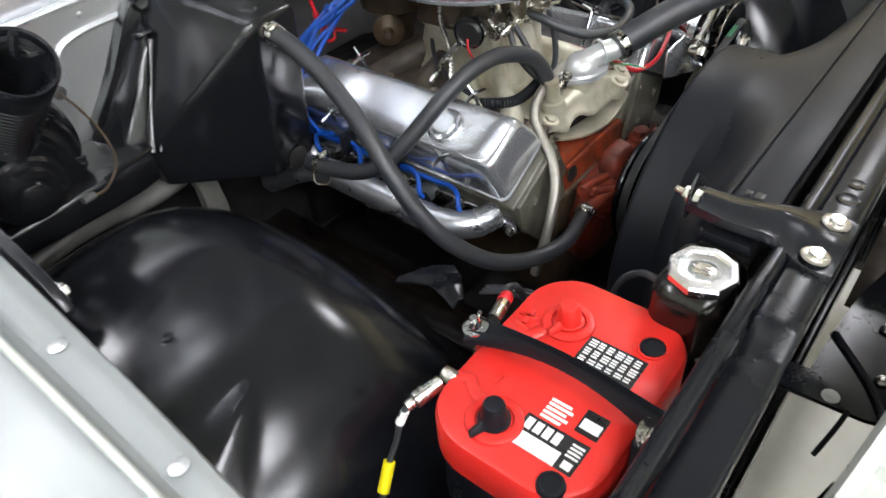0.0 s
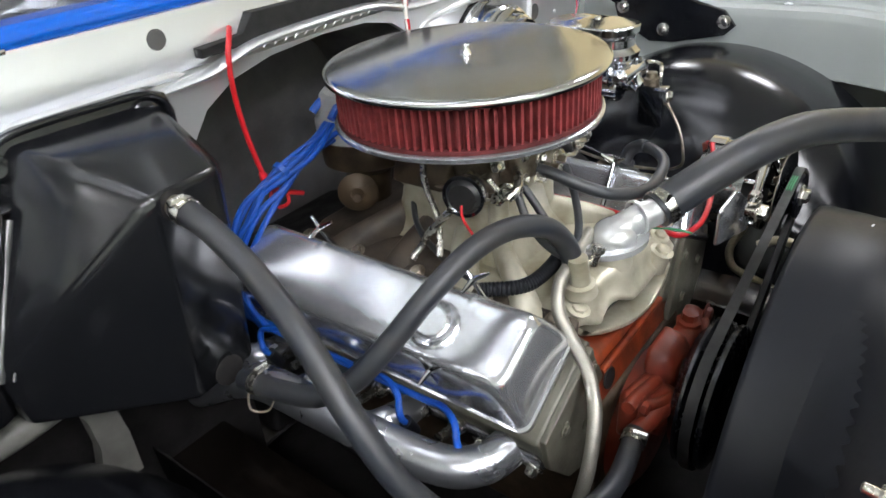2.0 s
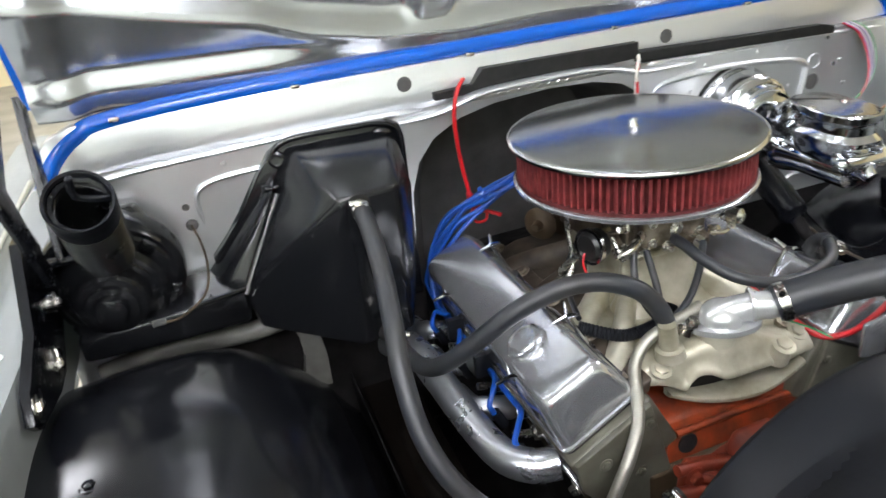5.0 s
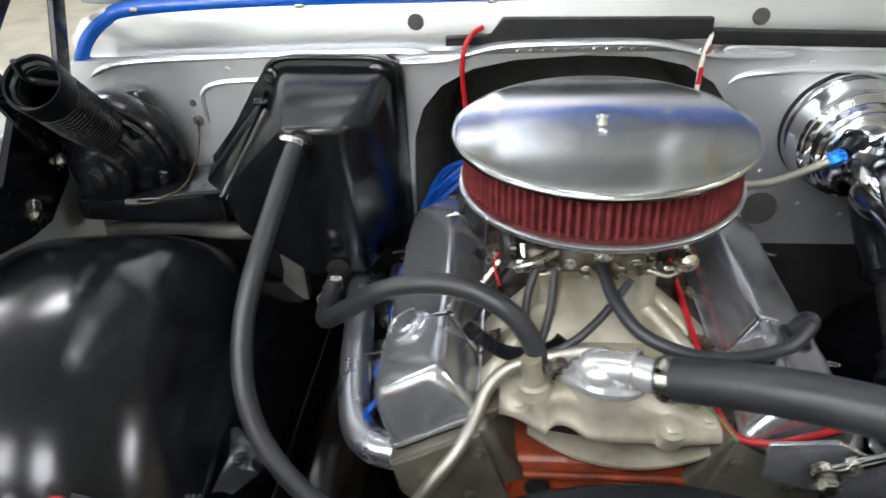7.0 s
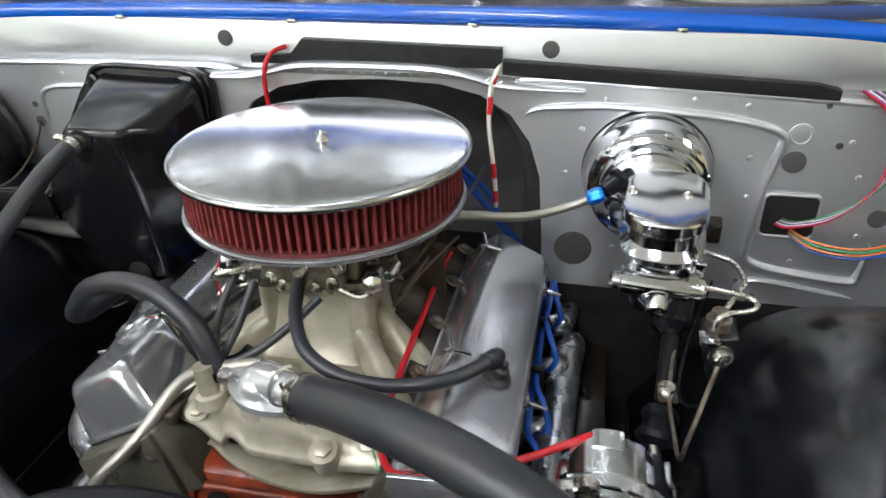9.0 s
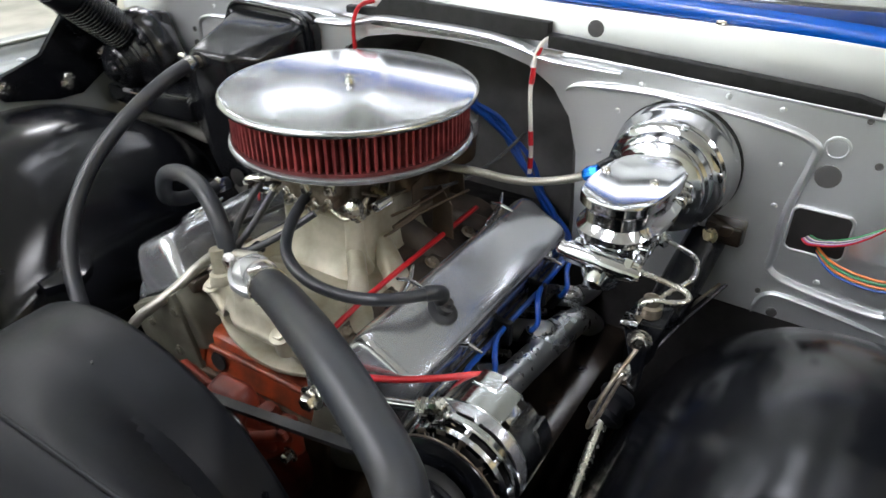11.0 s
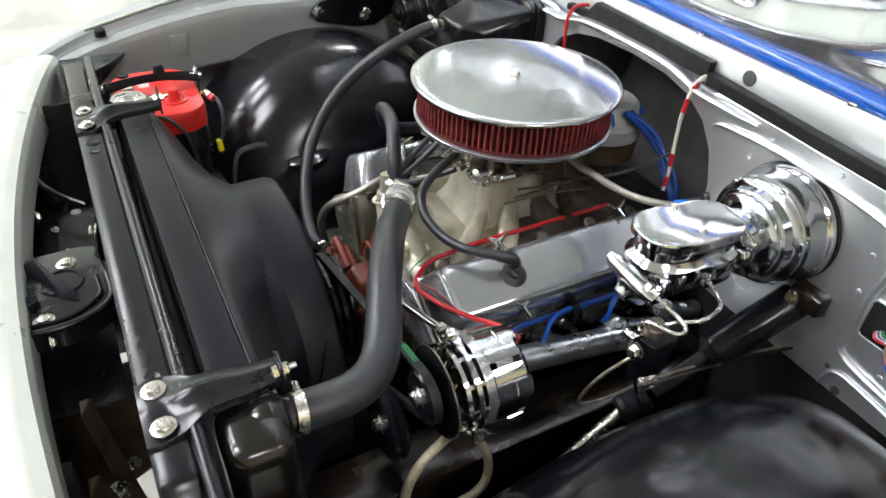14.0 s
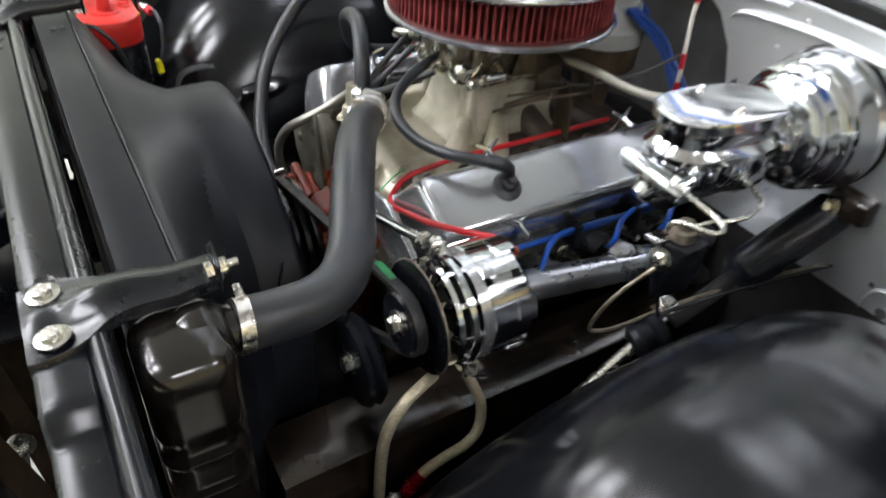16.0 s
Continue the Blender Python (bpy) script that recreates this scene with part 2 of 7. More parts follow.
def add_prism(bm, outline, axis, a, b, bevel=0.0):
    """A flat outline, in the two axes other than the given one, drawn out from a to b along it."""
    order = {"x": (1, 2), "y": (0, 2), "z": (0, 1)}[axis]
    k = "xyz".index(axis)

    def place(p, h):
        v = [0.0, 0.0, 0.0]
        v[k], v[order[0]], v[order[1]] = h, p[0], p[1]
        return Vector(v)

    lo = [bm.verts.new(place(p, a)) for p in outline]
    hi = [bm.verts.new(place(p, b)) for p in outline]
    n = len(outline)
    fs = [bm.faces.new(lo), bm.faces.new(list(reversed(hi)))]
    for i in range(n):
        fs.append(bm.faces.new((lo[i], lo[(i + 1) % n], hi[(i + 1) % n], hi[i])))
    if bevel:
        es = [e for e in fs[0].edges] + [e for e in fs[1].edges]
        bmesh.ops.bevel(bm, geom=es, offset=bevel, segments=2, affect="EDGES", profile=0.5)
    return bm


def prism(outline, axis, a, b, bevel=0.0):
    return add_prism(bmesh.new(), outline, axis, a, b, bevel)


def hull(points, bevel=0.0, seg=3):
    bm = bmesh.new()
    vs = [bm.verts.new(p) for p in points]
    r = bmesh.ops.convex_hull(bm, input=vs)
    bmesh.ops.dissolve_limit(bm, angle_limit=radians(4), verts=bm.verts, edges=bm.edges)
    if bevel:
        bmesh.ops.bevel(bm, geom=bm.edges[:], offset=bevel, segments=seg, affect="EDGES", profile=0.5, clamp_overlap=True)
    return bm


def loft(sections, caps=True):
    """Skins rings of equal length."""
    bm = bmesh.new()
    rings = [[bm.verts.new(p) for p in s] for s in sections]
    n = len(rings[0])
    for a, b in zip(rings, rings[1:]):
        for k in range(n):
            bm.faces.new((a[k], a[(k + 1) % n], b[(k + 1) % n], b[k]))
    if caps:
        bm.faces.new(rings[0])
        bm.faces.new(rings[-1])
    return bm


def sheet(fn, nu, nv, thick=0.003):
    """A pressed sheet: fn(u, v) gives places for u, v from 0 to 1."""
    bm = bmesh.new()
    g = [[bm.verts.new(fn(i / nu, j / nv)) for j in range(nv + 1)] for i in range(nu + 1)]
    for i in range(nu):
        for j in range(nv):
            bm.faces.new((g[i][j], g[i + 1][j], g[i + 1][j + 1], g[i][j + 1]))
    bmesh.ops.recalc_face_normals(bm, faces=bm.faces)
    if thick:
        bmesh.ops.solidify(bm, geom=bm.faces[:], thickness=thick)
    return bm


def hexbolt(bm, at, axis, r=0.008, h=0.006, washer=True):
    if washer:
        add_lathe(bm, [(0, r * 1.55), (0.0012, r * 1.55), (0.0018, r * 1.3)], at, axis, 20)
    add_lathe(bm, [(0, r), (h * 0.8, r), (h, r * 0.8)], Vector(at) + Vector(axis).normalized() * 0.001, axis, 6)
    return bm


def bolt(parent, at, axis, r=0.008, h=0.006, material=None, name="bolt", label=""):
    return part(name, hexbolt(bmesh.new(), at, axis, r, h), material or STEEL, parent, label)


def rounded(cx, cy, hx, hy, r, n=6):
    out = []
    for qx, qy, a0 in ((1, 1, 0), (-1, 1, 90), (-1, -1, 180), (1, -1, 270)):
        for k in range(n + 1):
            a = radians(a0 + 90 * k / n)
            out.append((cx + qx * (hx - r) + r * math.cos(a), cy + qy * (hy - r) + r * math.sin(a)))
    return out


def clamp(parent, at, axis, r, width=0.012, material=None):
    """A worm-drive hose clamp: band, screw housing."""
    d, s, u = frame_of(axis)
    bm = lathe([(-width / 2, r), (-width / 2, r + 0.0015), (width / 2, r + 0.0015), (width / 2, r)], at, axis, 28, caps=False)
    c = Vector(at) + (s * 0.5 + u).normalized() * (r + 0.004)
    add_tube(bm, [c - s * 0.008, c + s * 0.008], 0.0045, 8, 2)
    return part("hose_clamp", bm, material or STEEL, parent, "zinc-plated worm clamp")


# ---- room ----
def build_room():
    part("floor", box(-8, 8, -7, 8, -0.2, 0), CONCRETE)
    tagged(bpy.data.objects["floor"], "grey polished concrete showroom floor", "floor", kind="structure")
    for nm, b, m, lab in (("wall_west", (-8.2, -8, -7, 8, 0, 5), WALLPAINT, "pale green painted showroom wall"),
                          ("wall_east", (8, 8.2, -7, 8, 0, 5), CREAMWALL, "cream painted showroom wall"),
                          ("wall_north", (-8.2, 8.2, 8, 8.2, 0, 5), CREAMWALL, "cream painted showroom end wall"),
                          ("wall_south", (-8.2, 8.2, -7.2, -7, 0, 5), WALLPAINT, "pale green painted showroom end wall")):
        tagged(part(nm, box(*b), m), lab, "wall", kind="structure")
    tagged(part("ceiling", box(-8.2, 8.2, -7.2, 8.2, 5, 5.2), CEIL), "grey painted showroom ceiling", "ceiling", kind="structure")
    first = thing("ceiling_light", (0, 0, 4.9), "broad white high-bay ceiling light", "ceiling light", "showroom ceiling lights")
    part("light_frame", box(-0.65, 0.65, -0.65, 0.65, 4.90, 4.99, 0.01), WHITEPAINT, first)
    part("diffuser", box(-0.60, 0.60, -0.60, 0.60, 4.86, 4.905, 0.01), LAMP, first)
    spots = [(x, y) for x in LAMP_X for y in LAMP_Y] + LAMP_FILL
    for x, y in spots[1:]:
        copy_thing(first, Matrix.Translation((x, y, 4.9)))
    first.location = (*spots[0], 4.9)


build_room()


# ---- truck body ----
def fender_drop(y):
    return 0.30 * max(0.0, -0.25 - y) ** 1.5


def build_fender(side, label):
    root = thing("fender", (side * 0.9, 0.0, 0.0), label, "fender", "front fenders")
    prof = [(0.842, 0.79), (0.842, 0.90), (0.846, 0.916), (0.856, 0.922), (0.874, 0.923), (0.880, 0.930), (0.884, 0.944), (0.896, 0.952),
            (0.93, 0.952), (0.965, 0.94), (0.99, 0.90), (1.0, 0.82), (1.0, 0.55), (0.985, 0.42)]

    def skin(u, v):
        y = -0.80 + 1.75 * u
        f = v * (len(prof) - 1)
        i = min(int(f), len(prof) - 2)
        a, b = prof[i], prof[i + 1]
        x, z = a[0] + (b[0] - a[0]) * (f - i), a[1] + (b[1] - a[1]) * (f - i)
        pull = max(0.0, -0.58 - y) ** 2 * 2.2
        q = max(0.0, min(1.0, (y + 0.42) / 0.45))
        return Vector((side * (x - pull - 0.022 * q * max(0.0, min(1.0, (0.885 - x) / 0.04))), y, z + 0.022 - fender_drop(y)))

    part("fender_panel", sheet(skin, 44, 52, 0.002), FENDER, root)
    lip = tube([(side * 0.888, y, 0.973 - fender_drop(y)) for y in (-0.62, -0.4, -0.2, 0.1, 0.6)], 0.004, 10, 5)
    part("fender_edge", lip, WHITEPAINT, root, "pale rolled fender edge")
    for y in (-0.36, -0.18, 0.0):
        bolt(root, (side * (0.862 - 0.011 * max(0.0, min(1.0, (y + 0.42) / 0.45))), y, 0.9455 - fender_drop(y)), (0, 0, 1), 0.0055, 0.002, SILVER, label="painted flange screw")
    if side < 0:
        bolt(root, (-0.812, 0.06, 0.900), (1, 0, 0.3), 0.010, 0.008, label="shiny zinc screw")
        part("rubber_bumper", lathe([(0, 0.013), (0.014, 0.012), (0.018, 0.008)], (-0.866, -0.588, 0.895), (0, 0, 1), 20), SATIN, root, "black rubber hood bumper")
        part("slot_plate", box(-0.845, -0.839, -0.44, -0.40, 0.83, 0.885, 0.002), FENDER, root)
    return root


def build_liner(side, label):
    root = thing("fender_liner", (side * 0.65, -0.1, 0.45), label, "fender liner", "wheel arch liners")

    def skin(u, v):
        ang = radians(-86 + 172 * u)
        y, zc = -0.085 + 0.40 * math.sin(ang), 0.455 + 0.41 * math.cos(ang)
        y = y if y < 0 else y * 0.98
        k = 1 - v
        x = 0.845 - 0.43 * v
        t = max(0.0, (v - 0.40) / 0.60)
        drop = 0.33 * t ** 2.6 + 0.012 * math.sin(math.pi * min(1, v * 1.6)) * -1
        z = zc - drop * max(0.25, math.cos(ang))
        z += 0.003 * noise.noise(Vector((x * 4, y * 4, side))) + 0.0003 * noise.noise(Vector((x * 14, y * 14, side)))
        if side < 0:
            s = (x - 0.731) / 0.075
            if 0 < s < 1.3:
                hw = 0.034 * s + 0.004
                z += 0.008 * max(0.0, 1 - abs(y + 0.26 + 0.03 * s) / hw) * min(1.0, s * 3)
        # a pressed rib just above the inner edge
        z += 0.007 * math.exp(-((v - 0.86) / 0.018) ** 2)
        return Vector((side * x, y, max(z, 0.40)))

    part("arch", sheet(skin, 150, 110, 0.003), LINER, root)

    def skirt(u, v):
        y = -0.64 + 0.94 * u
        t = (y + 0.085) / 0.42
        top = 0.455 + 0.41 * math.sqrt(max(0.0, 1 - t * t)) - 0.30 if abs(t) < 1 else 0.5
        return Vector((side * (0.425 - 0.012 * v), y, max(top, 0.60 if side < 0 else 0.46) * (1 - v) + 0.34 * v))

    part("inner_skirt", sheet(skirt, 24, 6, 0.003), DARK, root)
    if side < 0:
        bolt(root, (-0.765, -0.167, 0.862), (0, 0, 1), 0.007, 0.004, BLACKPAINT)
        # folded fixing bracket on the inner edge
        br = []
        for x, y, z, w in ((-0.452, -0.19, 0.716, 0.010), (-0.430, -0.215, 0.722, 0.022), (-0.418, -0.24, 0.723, 0.026), (-0.425, -0.262, 0.720, 0.022), (-0.44, -0.285, 0.712, 0.012)):
            br.append([(x - w, y, z - 0.004), (x - w, y, z), (x, y, z + 0.004), (x + w, y, z - 0.002), (x + w, y, z - 0.018), (x + w - 0.003, y, z - 0.018), (x, y, z - 0.002)])
        part("fixing_bracket", loft(br), LINER, root, "folded black bracket on the liner edge")
        bolt(root, (-0.428, -0.245, 0.726), (0, 0, 1), 0.006, 0.004, SATIN)
    led = []
    low, out = (0.0, 0.0) if side > 0 else (0.045, 0.040)
    for y, z in ((-0.50, 0.590), (-0.30, 0.600), (-0.15, 0.601), (0.0, 0.602), (0.12, 0.604), (0.30, 0.606)):
        ring = [(0.275, y, z - 0.16), (0.275, y, z - 0.004), (0.280, y, z), (0.364, y, z + 0.001), (0.370, y, z - 0.001), (0.372, y, z - 0.16)]
        led.append([(side * (px + out), py, pz - low) for px, py, pz in ring])
    part("inner_ledge", loft(led), DUSTYRAIL if side > 0 else TANKBLACK, root, "dusty brown pressed rail inside the liner" if side > 0 else "brown-black pressed rail inside the liner")
    if side > 0:
        for p in ((0.33, -0.20, 0.601), (0.34, -0.05, 0.602), (0.34, 0.12, 0.604)):
            bolt(root, p, (0, 0, 1), 0.007, 0.004, BLACKPAINT)
    return root


def build_firewall():
    root = thing("firewall", (0, 0.26, 0.45), "silver painted steel firewall with black engine recess", "firewall", kind="structure")
    upper = [(-0.80, 1.058), (0.80, 1.058), (0.80, 1.09), (0.775, 1.118), (0.74, 1.128), (-0.74, 1.132), (-0.775, 1.118), (-0.80, 1.09)]
    part("cowl_panel", prism(upper, "y", 0.262, 0.29, 0.004), SILVER, root, "silver upper cowl panel")
    arch = [(-0.27, 0.44), (-0.270, 0.735), (-0.268, 0.80), (-0.262, 0.92), (-0.245, 0.972), (-0.215, 1.008), (-0.165, 1.034), (-0.10, 1.047), (0.0, 1.052),
            (0.09, 1.048), (0.15, 1.034), (0.195, 1.006), (0.225, 0.965), (0.242, 0.91), (0.25, 0.80), (0.252, 0.725), (0.252, 0.44)]
    lower = [(-0.845, 0.73)] + arch[1:-1] + [(0.845, 0.72), (0.845, 1.02), (0.81, 1.056), (-0.81, 1.056), (-0.845, 1.02)]
    part("lower_panel", prism(lower, "y", 0.25, 0.275), SILVER, root, "silver lower firewall panel with spot-weld dimples")
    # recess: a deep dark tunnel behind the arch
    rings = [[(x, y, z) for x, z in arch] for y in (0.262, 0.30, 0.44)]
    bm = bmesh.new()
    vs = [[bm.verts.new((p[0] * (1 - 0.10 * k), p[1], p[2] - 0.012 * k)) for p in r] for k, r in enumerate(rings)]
    for a, b in zip(vs, vs[1:]):
        for k in range(len(a) - 1):
            bm.faces.new((a[k], a[k + 1], b[k + 1], b[k]))
    bm.faces.new(vs[-1])
    part("recess", bm, RECESS, root, "dark grey engine recess", 60)
    rim = [(-0.330, 0.247, 1.046), (-0.26, 0.247, 1.048), (-0.205, 0.246, 1.052), (-0.165, 0.245, 1.062), (-0.128, 0.244, 1.070), (-0.06, 0.244, 1.073), (0.04, 0.244, 1.073), (0.10, 0.244, 1.070), (0.140, 0.245, 1.062), (0.180, 0.246, 1.052), (0.24, 0.247, 1.048), (0.30, 0.247, 1.047)]
    part("arch_flange", tube(rim, 0.013, 14, 6, shape=lambda u: 0.35 + 0.65 * min(1.0, u * 6, (1 - u) * 6), flat=0.45), SILVER, root, "rolled silver flange over the recess")
    bm = bmesh.new()
    for k in range(21):
        x = -0.19 + 0.0185 * k
        z = 1.066 - 0.5 * max(0.0, abs(x + 0.01) - 0.12) ** 1.5
        add_tube(bm, [(x - 0.004, 0.2372, z - 0.003), (x, 0.2366, z), (x + 0.004, 0.2374, z + 0.004)], 0.0014, 8, 3, shape=lambda u: 0.3 + 0.7 * math.sin(math.pi * u))
    part("flange_dimples", bm, SILVER, root)
    bm = bmesh.new()
    for x, z in ((0.33, 1.035), (0.45, 1.04), (0.52, 1.035), (0.30, 0.99), (0.29, 0.86), (0.36, 0.80), (0.43, 0.78), (0.51, 0.84), (0.54, 0.90), (0.535, 0.96),
                 (0.28, 0.92), (0.62, 0.80), (0.70, 0.85), (-0.55, 1.04), (-0.50, 0.96), (-0.545, 0.93), (0.66, 0.99), (0.68, 0.94)):
        add_lathe(bm, [(0, 0.0045), (0.002, 0.0035), (0.0028, 0.001)], (x, 0.25, z), (0, -1, 0), 10)
    part("weld_dimples", bm, SILVER, root)
    beads = [[(-0.78, 0.25, 1.03), (-0.72, 0.252, 1.052), (-0.5, 0.252, 1.060), (-0.30, 0.252, 1.062), (-0.23, 0.25, 1.060)],
             [(0.20, 0.25, 1.058), (0.26, 0.252, 1.060), (0.5, 0.252, 1.052), (0.78, 0.252, 1.04)],
             [(-0.60, 0.249, 0.95), (-0.60, 0.249, 1.00), (-0.57, 0.249, 1.018), (-0.50, 0.249, 1.022), (-0.46, 0.249, 1.022)],
             [(0.215, 0.249, 1.005), (0.245, 0.249, 1.020), (0.36, 0.249, 1.026), (0.50, 0.249, 1.016), (0.566, 0.249, 1.000), (0.570, 0.249, 0.97), (0.558, 0.249, 0.90), (0.556, 0.249, 0.83), (0.558, 0.249, 0.80),
              (0.60, 0.249, 0.785), (0.70, 0.249, 0.775), (0.715, 0.249, 0.79), (0.72, 0.249, 0.84)],
             [(0.548, 0.249, 0.72), (0.56, 0.249, 0.757), (0.60, 0.249, 0.762), (0.72, 0.249, 0.745)]]
    for i, b in enumerate(beads):
        part("pressed_bead", tube(b, 0.0065 if i < 2 else 0.0075 if i == 3 else 0.0050, 10, 6, shape=lambda u: 0.05 + 0.95 * min(1.0, u * 9, (1 - u) * 9), flat=0.8), SILVER, root)
    plugs = [(-0.25, 0.262, 1.103, 0.0125), (0.248, 0.262, 1.100, 0.0125), (0.593, 0.25, 0.958, 0.0165), (0.645, 0.25, 0.985, 0.005), (-0.618, 0.25, 0.955, 0.0095), (-0.620, 0.25, 0.985, 0.0055),
             (0.576, 0.25, 0.73, 0.008), (0.62, 0.25, 1.04, 0.004), (0.300, 0.25, 0.792, 0.030), (0.55, 0.25, 0.76, 0.004), (0.72, 0.25, 0.88, 0.014)]
    for x, y, z, r in plugs:
        part("rubber_plug", lathe([(-0.001, r), (0.0012, r * 0.98), (0.0018, r * 0.8), (0.001, r * 0.3), (0.0012, 0.0005)], (x, y, z), (0, -1, 0), 24), RECESS, root, "black rubber plug")
    part("metal_plug", lathe([(0, 0.0165), (0.0015, 0.016), (0.002, 0.013), (0.0005, 0.012), (0.001, 0.001)], (0.594, 0.25, 0.998), (0, -1, 0), 24), SILVER, root)
    # foam sealing strips
    s1 = [(-0.205, 1.070), (0.180, 1.074), (0.180, 1.102), (-0.120, 1.108), (-0.138, 1.084), (-0.205, 1.082)]
    part("foam_strip", prism(s1, "y", 0.246, 0.264, 0.002), FOAM, root, "black foam sealing strip")
    s2 = [(0.182, 1.066), (0.63, 1.048), (0.63, 1.062), (0.60, 1.068), (0.182, 1.086)]
    part("foam_strip", prism(s2, "y", 0.244, 0.264, 0.002), FOAM, root, "black foam sealing strip")
    # wiring opening
    out = rounded(0.603, 0.876, 0.038, 0.033, 0.010)
    part("wiring_opening", prism(out, "y", 0.246, 0.252), DARK, root, "dark rectangular opening for the wiring")
    part("opening_rim", tube([(x, 0.247, z) for x, z in out] + [(out[0][0], 0.247, out[0][1])], 0.0025, 8, 2), SILVER, root)
    # black panels that stand in for the shade low on the firewall
    part("lower_shadow_panel", box(-0.845, -0.26, 0.252, 0.27, 0.44, 0.735), DARK, root, "black lower firewall with shade put into its colour")
    part("lower_shadow_panel", box(0.245, 0.845, 0.252, 0.27, 0.44, 0.725), DARK, root, "black lower firewall with shade put into its colour")
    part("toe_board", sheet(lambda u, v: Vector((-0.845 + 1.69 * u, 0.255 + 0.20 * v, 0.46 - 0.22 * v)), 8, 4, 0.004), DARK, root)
    return root


def build_hood():
    root = thing("hood", (0, 0.29, 1.14), "raised silver-undersided truck hood with blue rear edge", "hood")
    th = radians(70)
    cy, sz = -math.cos(th), math.sin(th)
    nrm = Vector((0, -math.sin(th), -math.cos(th)))

    def along(table, q):
        for (a0, b0), (a1, b1) in zip(table, table[1:]):
            if q <= a1:
                return b0 + (b1 - b0) * (q - a0) / (a1 - a0)
        return table[-1][1]

    step = ((0.0, 0.060), (0.15, 0.056), (0.27, 0.064), (0.39, 0.088), (0.46, 0.114), (0.57, 0.135), (0.70, 0.163), (0.80, 0.185))

    def relief(a, s):
        """Height of the pressed panel: two ledges that fall away upwards, and shallow fields between them."""
        low = max(0.0, min(1.0, (a - 0.36) / 0.10))
        b = along(step, a)
        w = 0.033
        prof = ((0.0, 0.0), (0.010, 0.014), (min(0.044, b - 0.020), 0.019), (min(0.068, b - 0.010), 0.019 - 0.0175 * low), (b - 0.006, 0.021 - 0.003 * low), (b, 0.021), (b + w, -0.004), (b + w + 0.010, -0.006),
                (b + w + 0.022, -0.008), (b + w + 0.10, 0.000), (b + w + 0.13, -0.006), (b + w + 0.30, 0.002), (b + w + 0.34, -0.006), (1.3, 0.0))
        return sum(along(prof, max(0.0, s + d)) for d in (-0.005, -0.0025, 0.0, 0.0025, 0.005)) / 5

    def height(x, s):
        a = abs(x)
        h = relief(a, s)
        h += 0.020 / (1 + math.exp((abs(a - 0.188) - 0.032) * 260)) / (1 + math.exp(-(s - 0.086) * 160))
        h -= 0.008 / (1 + math.exp((abs(a - 0.188) - 0.014) * 260)) / (1 + math.exp(-(s - 0.100) * 160))
        h += 0.020 / (1 + math.exp(-(a - 0.715) * 110))
        return h * min(1.0, s / 0.01) - 0.03 * (a / 0.78) ** 4

    def skin(u, v):
        x = -0.78 + 1.56 * u
        s = 1.18 * v ** 1.7
        return Vector((x, 0.302 + cy * s, 1.128 + sz * s)) + nrm * height(x, s)

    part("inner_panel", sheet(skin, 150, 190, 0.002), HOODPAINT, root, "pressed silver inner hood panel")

    def outer(u, v):
        x = -0.80 + 1.60 * u
        s = 1.22 * v
        return Vector((x, 0.312 + cy * s, 1.135 + sz * s)) - nrm * (0.03 + 0.03 * math.cos(x * 1.6))

    part("outer_panel", sheet(outer, 20, 16, 0.002), BLUE, root, "blue painted outer hood skin")
    edge = [(-0.80, 0.268, 1.045), (-0.775, 0.270, 1.085), (-0.735, 0.272, 1.116), (-0.68, 0.274, 1.130), (-0.45, 0.276, 1.138), (0.0, 0.278, 1.142), (0.45, 0.276, 1.138),
            (0.68, 0.274, 1.128), (0.74, 0.272, 1.113), (0.78, 0.270, 1.08), (0.80, 0.268, 1.045)]
    part("rear_edge", tube(edge, 0.0155, 14, 10, flat=0.85), BLUE, root, "glossy blue hood rear edge")
    for x in (-0.68, -0.422, -0.135, 0.137, 0.42, 0.68):
        part("clip", box(x - 0.007, x + 0.007, 0.254, 0.262, 1.129, 1.135, 0.0015), STEEL, root, "small metal clip")
    for x, q, r in ((-0.270, 0.040, 0.0085), (-0.255, 0.028, 0.004), (0.270, 0.040, 0.0085)):
        p = Vector((x, 0.302 + cy * q, 1.128 + sz * q)) + nrm * (height(x, q) + 0.0004)
        part("drain_slot", lathe([(0, r), (0.0008, r * 0.9), (0.0009, 0.001)], p, nrm, 14), DARK, root)
    q = [Vector((x, 0.302 + cy * 1.12, 1.128 + sz * 1.12)) + nrm * h for x, h in ((-0.05, 0.0), (-0.05, 0.07), (0.05, 0.07), (0.05, 0.0))]
    part("striker", tube(q, 0.006, 8, 6), STEEL, root)
    return root


